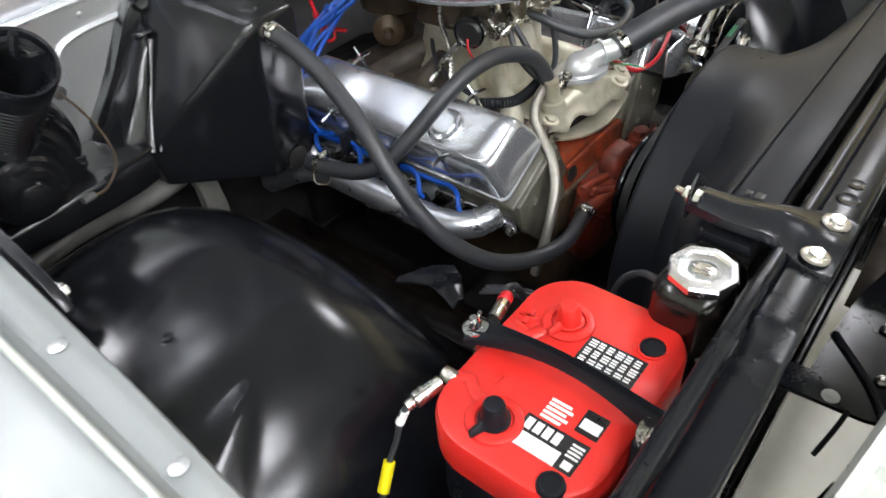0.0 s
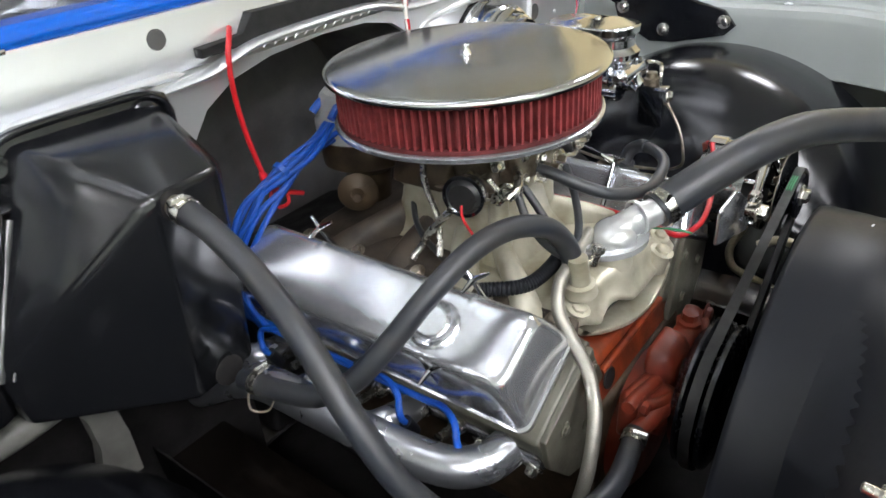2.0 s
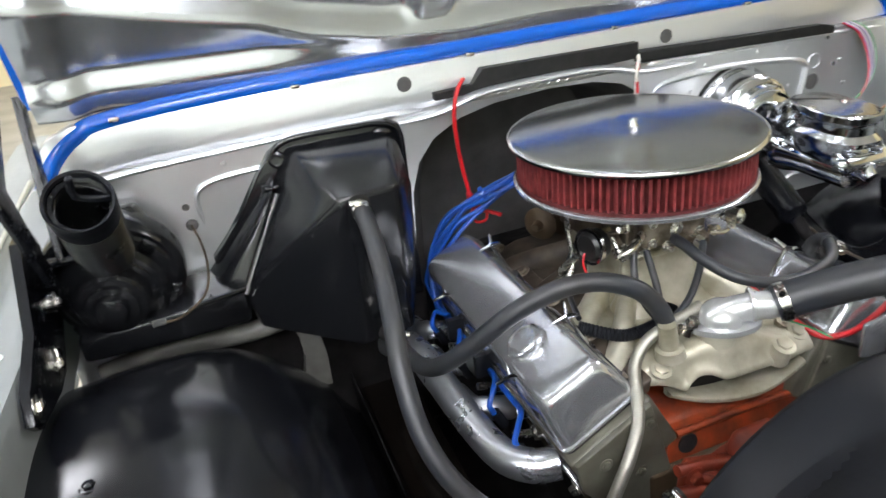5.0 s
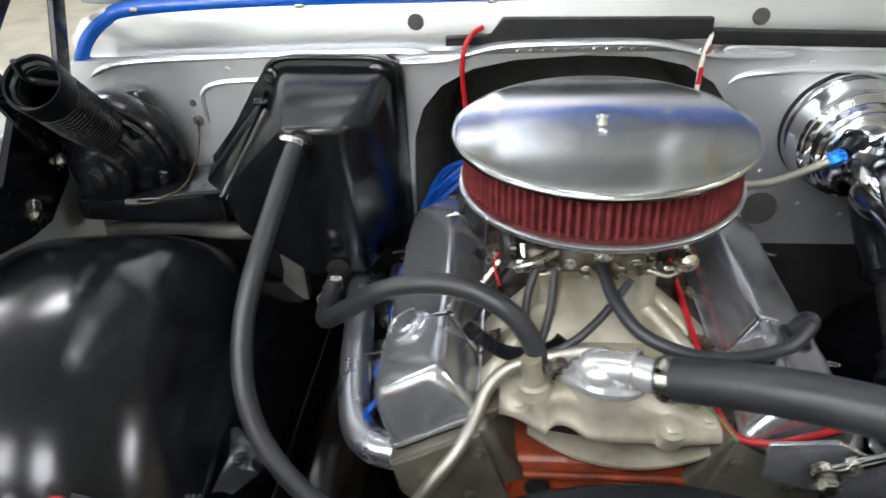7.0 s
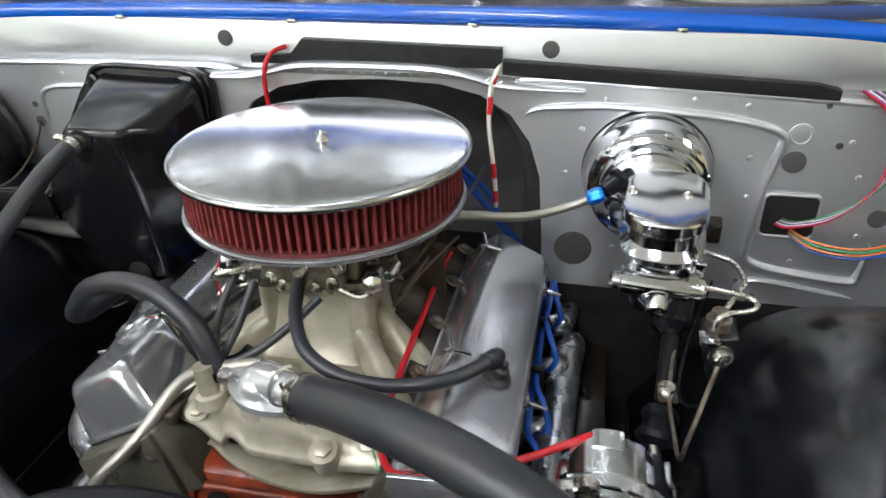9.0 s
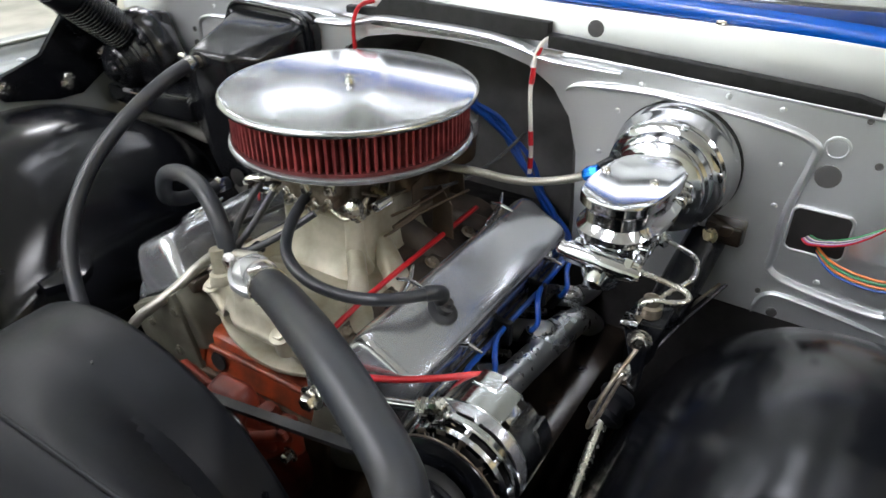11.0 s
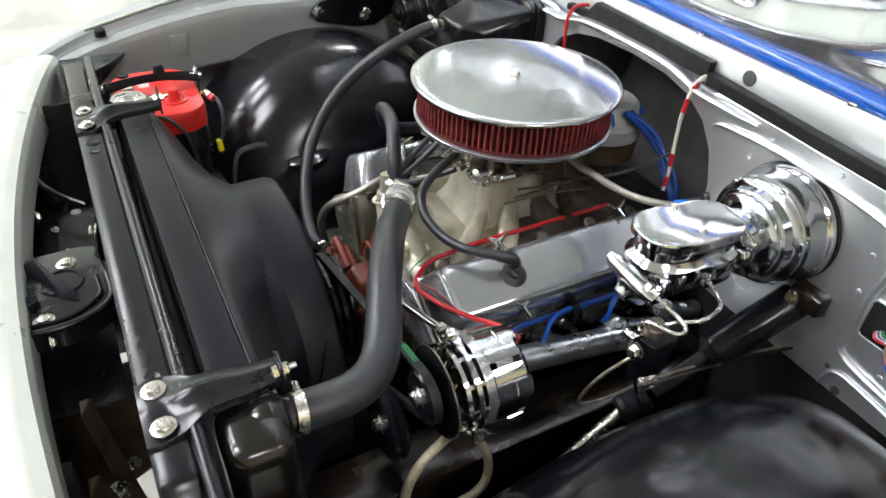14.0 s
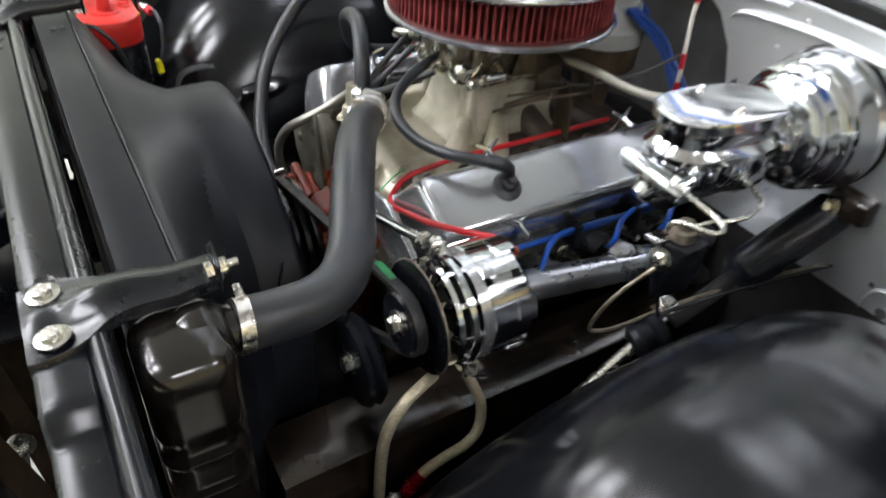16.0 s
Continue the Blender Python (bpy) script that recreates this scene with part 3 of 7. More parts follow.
def build_hinge(side, label):
    root = thing("spring_hinge_assembly", (side * 0.81, 0.02, 0.85), label, "hinge assembly", "hood hinge assemblies")
    x = side * 0.822
    plate = [(-0.095, 0.905), (-0.075, 0.885), (0.03, 0.862), (0.085, 0.86), (0.16, 0.90), (0.19, 1.0), (0.165, 1.04), (0.10, 1.04), (0.02, 0.955), (-0.07, 0.935)]
    part("base_plate", prism(plate, "x", min(x, x - side * 0.012), max(x, x - side * 0.012), 0.002), BLACKPAINT, root)
    arm = [(0.10, 0.97), (0.13, 0.96), (0.06, 1.12), (0.21, 1.22), (0.20, 1.25), (0.03, 1.15), (0.02, 1.11)]
    part("link_arm", prism(arm, "x", min(x - side * 0.022, x - side * 0.032), max(x - side * 0.022, x - side * 0.032), 0.002), BLACKPAINT, root)
    arm2 = [(0.14, 0.99), (0.17, 0.98), (0.255, 1.17), (0.23, 1.19)]
    part("link_arm", prism(arm2, "x", min(x - side * 0.034, x - side * 0.044), max(x - side * 0.034, x - side * 0.044), 0.002), BLACKPAINT, root)
    # coil spring
    a, b = (Vector((-0.718, 0.035, 1.093)), Vector((-0.730, 0.150, 0.985))) if side < 0 else (Vector((0.730, -0.012, 1.110)), Vector((0.736, 0.150, 0.985)))
    d, s, u = frame_of(b - a)
    n = 20
    pts = []
    for k in range(n * 12 + 1):
        t = k / (n * 12)
        ang = 2 * math.pi * n * t
        pts.append(a.lerp(b, t) + (s * math.cos(ang) + u * math.sin(ang)) * 0.034)
    part("spring", tube(pts, 0.0054, 6, 1, smooth_path=False), BLACKPAINT, root, "black coil spring")
    part("spring_cup", lathe([(-0.010, 0.0355), (-0.012, 0.0385), (-0.008, 0.0400), (0.012, 0.0395), (0.030, 0.0385), (0.030, 0.0355), (-0.010, 0.0355)], a, d, 32, caps=False), SATIN, root)
    if side > 0:
        part("cross_pin", tube([a, (x - side * 0.02, -0.02, 1.118)], 0.007, 10, 2), BLACKPAINT, root)
    part("cross_pin", tube([b, (x - side * 0.01, 0.15, 0.985)], 0.007, 10, 2), BLACKPAINT, root)
    part("spring_hook", tube([a - d * 0.05 + u * 0.01, a - d * 0.02, a + s * 0.031], 0.0045, 8, 5), BLACKPAINT, root)
    for p in ((x - side * 0.012, -0.072, 0.913), (x - side * 0.012, 0.055, 0.888), (x - side * 0.012, 0.15, 0.93)):
        bolt(root, p, (-side, 0, 0), 0.009, 0.007, STEEL, label="zinc hinge bolt")
    return root


def build_front():
    root = thing("front_header_panel", (0, -0.82, 0.3), "pale silver front header panel across the nose", "header panel")
    prof = [(-0.772, 0.80), (-0.770, 0.868), (-0.776, 0.880), (-0.79, 0.885), (-0.84, 0.885), (-0.885, 0.868), (-0.91, 0.82), (-0.915, 0.62)]

    def skin(u, v):
        x = -0.83 + 1.66 * u
        f = v * (len(prof) - 1)
        i = min(int(f), len(prof) - 2)
        a, b = prof[i], prof[i + 1]
        y, z = a[0] + (b[0] - a[0]) * (f - i), a[1] + (b[1] - a[1]) * (f - i)
        back = 0.15 * x * x - 0.022
        return Vector((x, y + back, z - 0.25 * max(0.0, abs(x) - 0.68) ** 2))

    part("panel", sheet(skin, 50, 42, 0.002), WHITEPAINT, root)
    for x in (-0.45, -0.2, 0.12, 0.4):
        bolt(root, (x, -0.770, 0.845), (0, 1, 0), 0.006, 0.005, STEEL)
    g = thing("grille_support", (0, -0.74, 0.3), "black grille support bars behind the header panel", "grille support")
    part("grille_back", box(-0.80, 0.80, -0.828, -0.815, 0.22, 0.80, 0.003), DARK, g, "black grille backing")
    part("lower_bar", box(-0.72, 0.72, -0.84, -0.80, 0.42, 0.52, 0.006), DARK, g)
    for x in (0.30, 0.56):
        part("upright", box(x - 0.018, x + 0.018, -0.80, -0.77, 0.36, 0.80, 0.004), DARK, g)
    plate = [(-0.345, -0.812), (0.16, -0.812), (0.16, -0.70), (-0.03, -0.70), (-0.05, -0.735), (-0.17, -0.706), (-0.217, -0.700), (-0.325, -0.694), (-0.328, -0.655), (-0.366, -0.655), (-0.360, -0.76)]
    part("baffle_plate", prism(plate, "z", 0.744, 0.750, 0.001), BLACKPAINT, g, "black sheet baffle behind the grille")
    bolt(g, (-0.350, -0.722, 0.750), (0, 0, 1), 0.006, 0.003, LABELWHITE)
    part("side_baffle", box(-0.612, -0.604, -0.82, -0.675, 0.36, 0.855, 0.001), DARK, g)
    part("centre_baffle", prism([(-0.05, -0.815), (0.20, -0.815), (0.20, -0.74), (0.178, -0.69), (-0.05, -0.69)], "z", 0.615, 0.622, 0.001), TAN, g, "dusty brown centre baffle")
    part("loose_cable", tube([(-0.358, -0.742, 0.748), (-0.385, -0.738, 0.745), (-0.425, -0.730, 0.742)], 0.0028, 8, 5), SATIN, g, "loose black cable end")
    part("cross_rod", tube([(-0.58, -0.80, 0.83), (-0.40, -0.77, 0.80), (-0.30, -0.70, 0.79)], 0.005, 8, 6), BLACKPAINT, g)
    part("horn_bracket", hull([(-0.50, -0.79, 0.78), (-0.46, -0.79, 0.78), (-0.48, -0.75, 0.79), (-0.49, -0.80, 0.70), (-0.47, -0.74, 0.70)], 0.004), BLACKPAINT, g)
    for p in ((-0.30, -0.76, 0.752), (-0.22, -0.745, 0.752), (-0.12, -0.775, 0.752), (-0.06, -0.76, 0.752)):
        bolt(g, p, (0.1, 0.2, 1), 0.005, 0.005, STEEL)
    part("hanging_brace", hull([(0.19, -0.755, 0.80), (0.22, -0.755, 0.80), (0.19, -0.74, 0.80), (0.30, -0.70, 0.45), (0.34, -0.70, 0.45), (0.30, -0.68, 0.45)], 0.003), TAN, g, "dusty brown steel brace")
    part("hanging_brace", hull([(0.30, -0.76, 0.78), (0.33, -0.76, 0.78), (0.30, -0.745, 0.78), (0.25, -0.71, 0.40), (0.29, -0.71, 0.40), (0.25, -0.69, 0.40)], 0.003), TAN, g, "dusty brown steel brace")
    for p in ((0.27, -0.735, 0.70), (0.17, -0.72, 0.62), (0.03, -0.745, 0.70)):
        bolt(g, p, (0.2, 0.4, 1), 0.009, 0.008, STEEL)
    # latch
    lt = thing("hood_latch", (0.02, -0.74, 0.82), "black hood latch bracket with catch hook", "hood latch")
    out = [(-0.085, -0.822), (0.088, -0.822), (0.094, -0.80), (0.097, -0.765), (0.093, -0.735), (0.083, -0.710), (0.066, -0.692), (0.045, -0.686), (0.0, -0.688), (-0.083, -0.695), (-0.090, -0.72)]
    part("latch_plate", prism(out, "z", 0.838, 0.845, 0.002), BLACKPAINT, lt)
    rim = spline([(x, y, 0.848) for x, y in out[1:9]], 6)
    part("rolled_rim", tube(rim, 0.0055, 10, 1, smooth_path=False), BLACKPAINT, lt)
    part("rolled_rim", tube([p + Vector((-0.016 * min(1, max(0, (p.x - 0.02) / 0.05)), -0.014 * min(1, max(0, (p.y + 0.76) / 0.05)), 0.0)) for p in rim], 0.003, 8, 1, smooth_path=False), BLACKPAINT, lt)
    part("rim_skirt", loft([[(p.x, p.y, 0.845), (p.x * 0.98, p.y - 0.002, 0.845), (p.x * 0.98, p.y - 0.002, 0.815), (p.x, p.y, 0.815)] for p in rim]), BLACKPAINT, lt)
    part("catch_hook", hull([(-0.060, -0.80, 0.846), (-0.045, -0.79, 0.846), (-0.055, -0.78, 0.872), (-0.035, -0.775, 0.878), (0.030, -0.738, 0.860), (0.045, -0.734, 0.846), (0.035, -0.748, 0.846), (0.040, -0.728, 0.852)], 0.003), SATIN, lt)
    part("spring_seat", lathe([(0, 0.030), (0.003, 0.030), (0.003, 0.025), (0.0005, 0.024)], (-0.008, -0.748, 0.845), (0, 0, 1), 28), BLACKPAINT, lt)
    part("hook_post", lathe([(0, 0.012), (0.010, 0.011), (0.014, 0.006)], (0.03, -0.79, 0.845), (0, 0, 1), 16), SATIN, lt)
    part("down_leg", box(-0.05, 0.06, -0.692, -0.684, 0.70, 0.838, 0.002), BLACKPAINT, lt)
    for p in ((-0.052, -0.738, 0.845), (-0.060, -0.800, 0.845), (0.070, -0.775, 0.845)):
        bolt(lt, p, (0, 0, 1), 0.009, 0.006, STEEL)
    for p in ((-0.005, -0.690, 0.835), (-0.10, -0.690, 0.86)):
        bolt(lt, p, (0, -1, 0.4), 0.008, 0.008, STEEL)
    return root


def build_support():
    root = thing("radiator_support", (0, -0.65, 0.4), "black painted steel radiator support crossbar", "radiator support")
    top = 0.929

    # top rail: level in the middle, stepping down beyond a short ramp towards both ends
    def zt(x):
        a = abs(x)
        k = max(0.0, min(1.0, (a - 0.462) / 0.026))
        return top - 0.020 * k * k * (3 - 2 * k) - 0.04 * max(0.0, a - 0.50)

    secs = []
    for k in range(281):
        x = -0.70 + 1.40 * k / 280
        z = zt(x)
        secs.append([(x, -0.680, z - 0.06), (x, -0.6815, z - 0.012), (x, -0.6812, z - 0.006), (x, -0.6795, z - 0.0022), (x, -0.676, z), (x, -0.660, z + 0.0006), (x, -0.6455, z), (x, -0.6415, z - 0.0015), (x, -0.640, z - 0.005), (x, -0.639, z - 0.026), (x, -0.625, z - 0.028), (x, -0.623, z - 0.06)])
    part("top_rail", loft(secs), RAILPAINT, root, sharp=50)
    part("lower_face", box(-0.72, 0.72, -0.672, -0.655, 0.42, 0.50, 0.004), BLACKPAINT, root)
    for sx in (-1, 1):
        part("end_upright", box(min(sx * 0.50, sx * 0.74), max(sx * 0.50, sx * 0.74), -0.672, -0.664, 0.40, 0.87, 0.003), BLACKPAINT, root)
        part("end_gusset", hull([(sx * 0.60, -0.675, 0.895), (sx * 0.80, -0.69, 0.875), (sx * 0.80, -0.54, 0.875), (sx * 0.80, -0.69, 0.80), (sx * 0.60, -0.665, 0.84)], 0.004), RAILPAINT, root)
    rod = [(-0.68, -0.631, 0.912), (-0.56, -0.632, 0.922), (-0.46, -0.633, 0.930), (-0.36, -0.634, 0.930), (-0.2, -0.634, 0.930), (0.2, -0.634, 0.930), (0.36, -0.634, 0.930), (0.46, -0.633, 0.928), (0.56, -0.632, 0.920), (0.68, -0.631, 0.908)]
    part("support_rod", tube(rod, 0.0085, 16, 10), RAILPAINT, root, "black support rod along the rail")
    for x, r in ((-0.227, 0.0085), (0.324, 0.0085)):
        part("rail_hole", lathe([(0, r), (0.0014, r * 0.96), (0.0006, r * 0.82), (0.0007, 0.001)], (x, -0.661, top + 0.0006), (0, 0, 1), 18), LABELBLACK, root)
    part("stamped_ring", lathe([(0, 0.012), (0.0014, 0.0105), (0.0004, 0.008), (0.0003, 0.001)], (-0.257, -0.661, top + 0.0004), (0, 0, 1), 20), RAILPAINT, root)
    # radiator
    rad = thing("radiator", (0, -0.585, 0.38), "black cross-flow radiator with brown-black side tanks", "radiator")
    part("core", box(-0.375, 0.375, -0.612, -0.556, 0.40, 0.905, 0.004), DARK, rad)
    part("top_plate", prism([(-0.375, -0.608), (0.352, -0.608), (0.352, -0.560), (-0.375, -0.560)], "z", 0.908, 0.922, 0.004), SATIN, rad, "flat satin black top plate")
    for sx in (-1, 1):
        secs = []
        n = 150
        for k in range(n + 1):
            u = k / n
            z = 0.44 + (0.486 if sx > 0 else 0.476) * u
            low = 1 / (1 + math.exp((u - 0.835) * 160))
            g = 1.0 - 0.07 * low + 0.075 * low * (0.5 + 0.5 * math.cos(2 * math.pi * (u * 10.8 - 0.45))) ** 9
            cap = math.sqrt(max(0.0, 1 - max(0.0, (u - 0.945) / 0.055) ** 2)) if u > 0.945 else 1.0
            hx, hy = 0.047 * g * (0.58 + 0.42 * cap), 0.037 * g * (0.58 + 0.42 * cap)
            secs.append([((0.424 if sx > 0 else -0.418) + p[0], -0.580 + p[1], z) for p in rounded(0, 0, hx, hy, min(hx, hy) * 0.6, 6)])
        part("side_tank", loft(secs), TANKBLACK, rad, "brown-black ribbed side tank", 50)
    part("inlet_neck", lathe([(-0.01, 0.030), (0.004, 0.036), (0.020, 0.0355), (0.028, 0.030), (0.034, 0.0235), (0.05, 0.0215)], (0.410, -0.572, 0.894), (0.03, 1, 0.10), 28), TANKBLACK, rad)
    part("tank_flange", box(0.372, 0.44, -0.548, -0.541, 0.44, 0.905, 0.002), BLACKPAINT, rad)
    part("filler_neck", lathe([(0, 0.036), (0.020, 0.034), (0.024, 0.030), (0.030, 0.030)], (-0.428, -0.583, 0.884), (0, 0, 1), 28), TANKBLACK, rad)
    cap = part("radiator_cap", lathe([(0, 0.0325), (0.002, 0.0345), (0.008, 0.0345), (0.0105, 0.0325), (0.0105, 0.0265), (0.006, 0.024), (0.0055, 0.018), (0.0075, 0.016), (0.008, 0.001)], (-0.428, -0.583, 0.914), (0, 0, 1), 8), CAPMETAL, rad, "octagonal polished radiator cap", 25)
    part("cap_dish", lathe([(0, 0.0255), (0.0015, 0.024), (0.0006, 0.016), (0.0025, 0.013), (0.0025, 0.001)], (-0.428, -0.583, 0.9200), (0, 0, 1), 32), CAPMETAL, cap)
    bm = bmesh.new()
    for k in range(4):
        c = Vector((-0.428 + 0.004 * (k - 1.5), -0.583, 0.9224))
        add_box(bm, c.x - 0.001, c.x + 0.001, c.y - 0.008 + 0.003 * (k % 2), c.y + 0.008, c.z, c.z + 0.0006)
    part("stamped_mark", bm, DULLSTEEL, cap)
    part("overflow_hose", tube([(-0.424, -0.548, 0.880), (-0.414, -0.518, 0.872), (-0.406, -0.492, 0.835), (-0.410, -0.480, 0.77), (-0.42, -0.478, 0.68)], 0.004, 8, 6), RUBBER, rad)
    # hold-down brackets: a pressed strap with a crest, two bolts on the rail, an upturned tab at the shroud
    for sx, x1, x2, xt in ((1, 0.349, 0.403, 0.379), (-1, 0.312, 0.371, 0.350)):
        br = thing("radiator_bracket", (sx * x2, -0.60, 0.93), "bent black steel radiator hold-down bracket with zinc flange bolts", "bracket", "radiator brackets")
        mid = (x1 + x2) / 2
        rows = [(-0.6815, mid, 0.047, 0.9325, 0.002), (-0.672, mid, 0.049, 0.9335, 0.004), (-0.655, mid - 0.002, 0.048, 0.934, 0.006), (-0.640, mid, 0.042, 0.937, 0.010), (-0.622, mid + 0.002, 0.030, 0.942, 0.010),
                (-0.600, xt - 0.002, 0.026, 0.943, 0.008), (-0.575, xt, 0.023, 0.942, 0.006), (-0.552, xt, 0.020, 0.943, 0.005), (-0.537, xt, 0.019, 0.944, 0.004)]
        P = spline([(m, y, z) for y, m, w, z, c in rows], 5)
        W = spline([(w, c, 0) for y, m, w, z, c in rows], 5)
        secs = []
        for p, q in zip(P, W):
            w, c = q.x, q.y
            ring = []
            for u in (-1.0, -0.94, -0.6, -0.25, -0.05, 0.12, 0.3, 0.6, 0.94, 1.0):
                edge = 0.006 if abs(u) == 1.0 else 0.0
                ring.append((sx * (p.x + u * w), p.y, p.z + c * math.exp(-((u + 0.05) / 0.30) ** 2) - edge))
            secs.append(ring + [(x, y, z - 0.004) for x, y, z in reversed(ring)])
        part("bracket_plate", loft(secs), BLACKPAINT, br, "", 60)
        part("end_tab", hull([(sx * (xt + dx), y, z) for y in (-0.538, -0.535) for dx, z in ((-0.020, 0.925), (0.020, 0.925), (-0.022, 0.950), (0.004, 0.972), (0.019, 0.955))], 0.0008), BLACKPAINT, br)
        for bx, by in ((x1, -0.663), (x2, -0.662)):
            bolt(br, (sx * bx, by, 0.9365), (0, -0.08, 1), 0.0085, 0.006, STEEL, label="zinc flange bolt")
        part("tab_stud", lathe([(0, 0.0035), (0.016, 0.0035), (0.017, 0.002)], (sx * (xt + 0.008), -0.535, 0.947), (0, 1, 0.1), 12), STEEL, br)
        bolt(br, (sx * (xt + 0.008), -0.535, 0.947), (0, 1, 0.1), 0.0075, 0.007, STEEL)
        part("tab_nut", lathe([(0, 0.0075), (0.006, 0.0075)], (sx * (xt + 0.008), -0.545, 0.946), (0, 1, 0.1), 6), STEEL, br)
    return root


def build_shroud():
    root = thing("fan_shroud", (0.02, -0.48, 0.4), "satin black moulded plastic fan shroud", "fan shroud")
    cx, cz, R = 0.004, 0.656, 0.255

    def rect_point(a):
        dx, dz = math.cos(a), math.sin(a)
        k = min(0.368 / max(abs(dx), 1e-6), (0.262 if dz > 0 else 0.25) / max(abs(dz), 1e-6))
        return dx * k, dz * k

    up, dn = math.atan2(0.262, 0.368), math.atan2(0.25, 0.368)
    stops = [-dn, up, math.pi - up, math.pi + dn, 2 * math.pi - dn]
    angles = [a + (b - a) * k / 40 for a, b in zip(stops, stops[1:]) for k in range(40)]
    secs = []
    for y, w, rr in ((-0.5595, 0.0, R), (-0.556, 0.0, R), (-0.551, 0.015, R), (-0.546, 0.05, R), (-0.536, 0.15, R), (-0.524, 0.30, R), (-0.512, 0.46, R), (-0.500, 0.63, R), (-0.490, 0.80, R), (-0.484, 0.90, R), (-0.479, 0.965, R), (-0.474, 0.995, R), (-0.468, 1.0, R), (-0.455, 1.0, R + 0.001), (-0.416, 1.0, R + 0.002), (-0.410, 1.0, R), (-0.410, 1.0, R - 0.004), (-0.46, 1.0, R - 0.006), (-0.54, 0.2, R - 0.012)):
        ring = []
        for a in angles:
            px, pz = rect_point(a)
            ring.append((px * (1 - w) + (cx + rr * math.cos(a)) * w, y, (cz + pz) * (1 - w) + (cz + rr * math.sin(a)) * w))
        secs.append(ring)
    part("shroud_body", loft(secs, caps=False), SATIN, root, sharp=85)
    part("seam_strip", tube([(-0.368, -0.5585, 0.9215), (0.0, -0.5585, 0.9225), (0.368, -0.5585, 0.9215)], 0.0018, 8, 4), SATIN, root)
    for x in (-0.29, 0.344):
        part("moulded_slot", box(x - 0.006, x + 0.006, -0.590, -0.581, 0.9215, 0.9232, 0.0004), LABELBLACK, root)
        part("moulded_slot", box(x - 0.005, x + 0.005, -0.577, -0.570, 0.9215, 0.9232, 0.0004), LABELBLACK, root)
    # fan, pulley and belts
    fan = thing("cooling_fan", (0.02, -0.44, 0.65), "black engine fan inside the shroud", "fan")
    part("fan_hub", lathe([(-0.03, 0.05), (0.03, 0.05), (0.035, 0.03)], (0.02, -0.45, 0.66), (0, 1, 0), 24), BLACKPAINT, fan)
    for k in range(5):
        a = 2 * math.pi * k / 5 + 0.4
        c, s = math.cos(a), math.sin(a)
        pts = []
        for r, w in ((0.05, 0.025), (0.245, 0.05)):
            for q in (-1, 1):
                for t in (-0.001, 0.001):
                    pts.append((0.02 + c * r - s * w * q, -0.45 + q * 0.018 + t, 0.66 + s * r + c * w * q))
        part("fan_blade", hull(pts), BLACKPAINT, fan)
    return root


for s, lab in ((-1, "silver front fender with a pale rolled edge, battery side"), (1, "silver front fender with a pale rolled edge, brake booster side")):
    build_fender(s, lab)
for s, lab in ((-1, "creased gloss black wheel arch liner beside the battery"), (1, "gloss black wheel arch liner below the brake booster")):
    build_liner(s, lab)
build_firewall()
build_hood()
for s, lab in ((-1, "black hood hinge with coil spring above the blower"), (1, "black hood hinge with coil spring beside the wiring")):
    build_hinge(s, lab)
build_front()
build_support()
build_shroud()
ch = thing("chassis_frame", (0, 0, 0.4), "black steel chassis frame below the engine", "chassis")
for sx in (-1, 1):
    part("frame_rail", box(min(sx * 0.385, sx * 0.43), max(sx * 0.385, sx * 0.43), -0.95, 1.6, 0.34, 0.44, 0.008), DUSTYRAIL, ch)
part("crossmember", box(-0.41, 0.41, -0.42, -0.10, 0.34, 0.44, 0.02), DARK, ch)
# added unseen pan that shuts out the bright floor below the bay
part("closing_pan", sheet(lambda u, v: Vector((-0.86 + 1.72 * u, -0.63 + 1.9 * v, 0.335)), 6, 4, 0.004), DARK, ch, "added black pan closing the bay under the engine")
part("bay_divider", box(-0.84, -0.42, -0.475, -0.470, 0.34, 0.66, 0.001), DARK, ch)
part("gearbox_bell", hull([(-0.16, 0.30, 0.75), (0.16, 0.30, 0.75), (-0.22, 0.30, 0.40), (0.22, 0.30, 0.40), (-0.12, 0.75, 0.60), (0.12, 0.75, 0.60), (-0.12, 0.75, 0.40), (0.12, 0.75, 0.40)], 0.02), DARK, ch, "dirty black gearbox housing")
mt = thing("cab_mount", (-0.50, 0.2, 0.66), "pale grey curved cab mount behind the wheel liner", "cab mount")
part("mount_strut", loft([[(x - w, y - 0.01, z), (x + w, y - 0.01, z - 0.004), (x + w, y + 0.01, z - 0.004), (x - w, y + 0.01, z)] for x, y, z, w in ((-0.500, 0.20, 0.80, 0.018), (-0.494, 0.20, 0.77, 0.0175), (-0.486, 0.20, 0.74, 0.0165), (-0.483, 0.20, 0.70, 0.018), (-0.490, 0.20, 0.64, 0.024))]), MOUNT, mt)
part("mount_rim", tube([(-0.80, 0.20, 0.770), (-0.72, 0.20, 0.782), (-0.66, 0.20, 0.783), (-0.61, 0.20, 0.776), (-0.565, 0.20, 0.774), (-0.52, 0.20, 0.779), (-0.50, 0.20, 0.785)], 0.016, 12, 6), MOUNT, mt)
part("mount_tab", hull([(-0.47, 0.19, 0.79), (-0.43, 0.19, 0.785), (-0.465, 0.19, 0.765), (-0.47, 0.20, 0.79), (-0.43, 0.20, 0.785), (-0.465, 0.20, 0.765)], 0.002), MOUNT, mt)


# ---- engine ----
U30, N30 = (math.cos(radians(29)), -math.sin(radians(29))), (math.sin(radians(29)), math.cos(radians(29)))


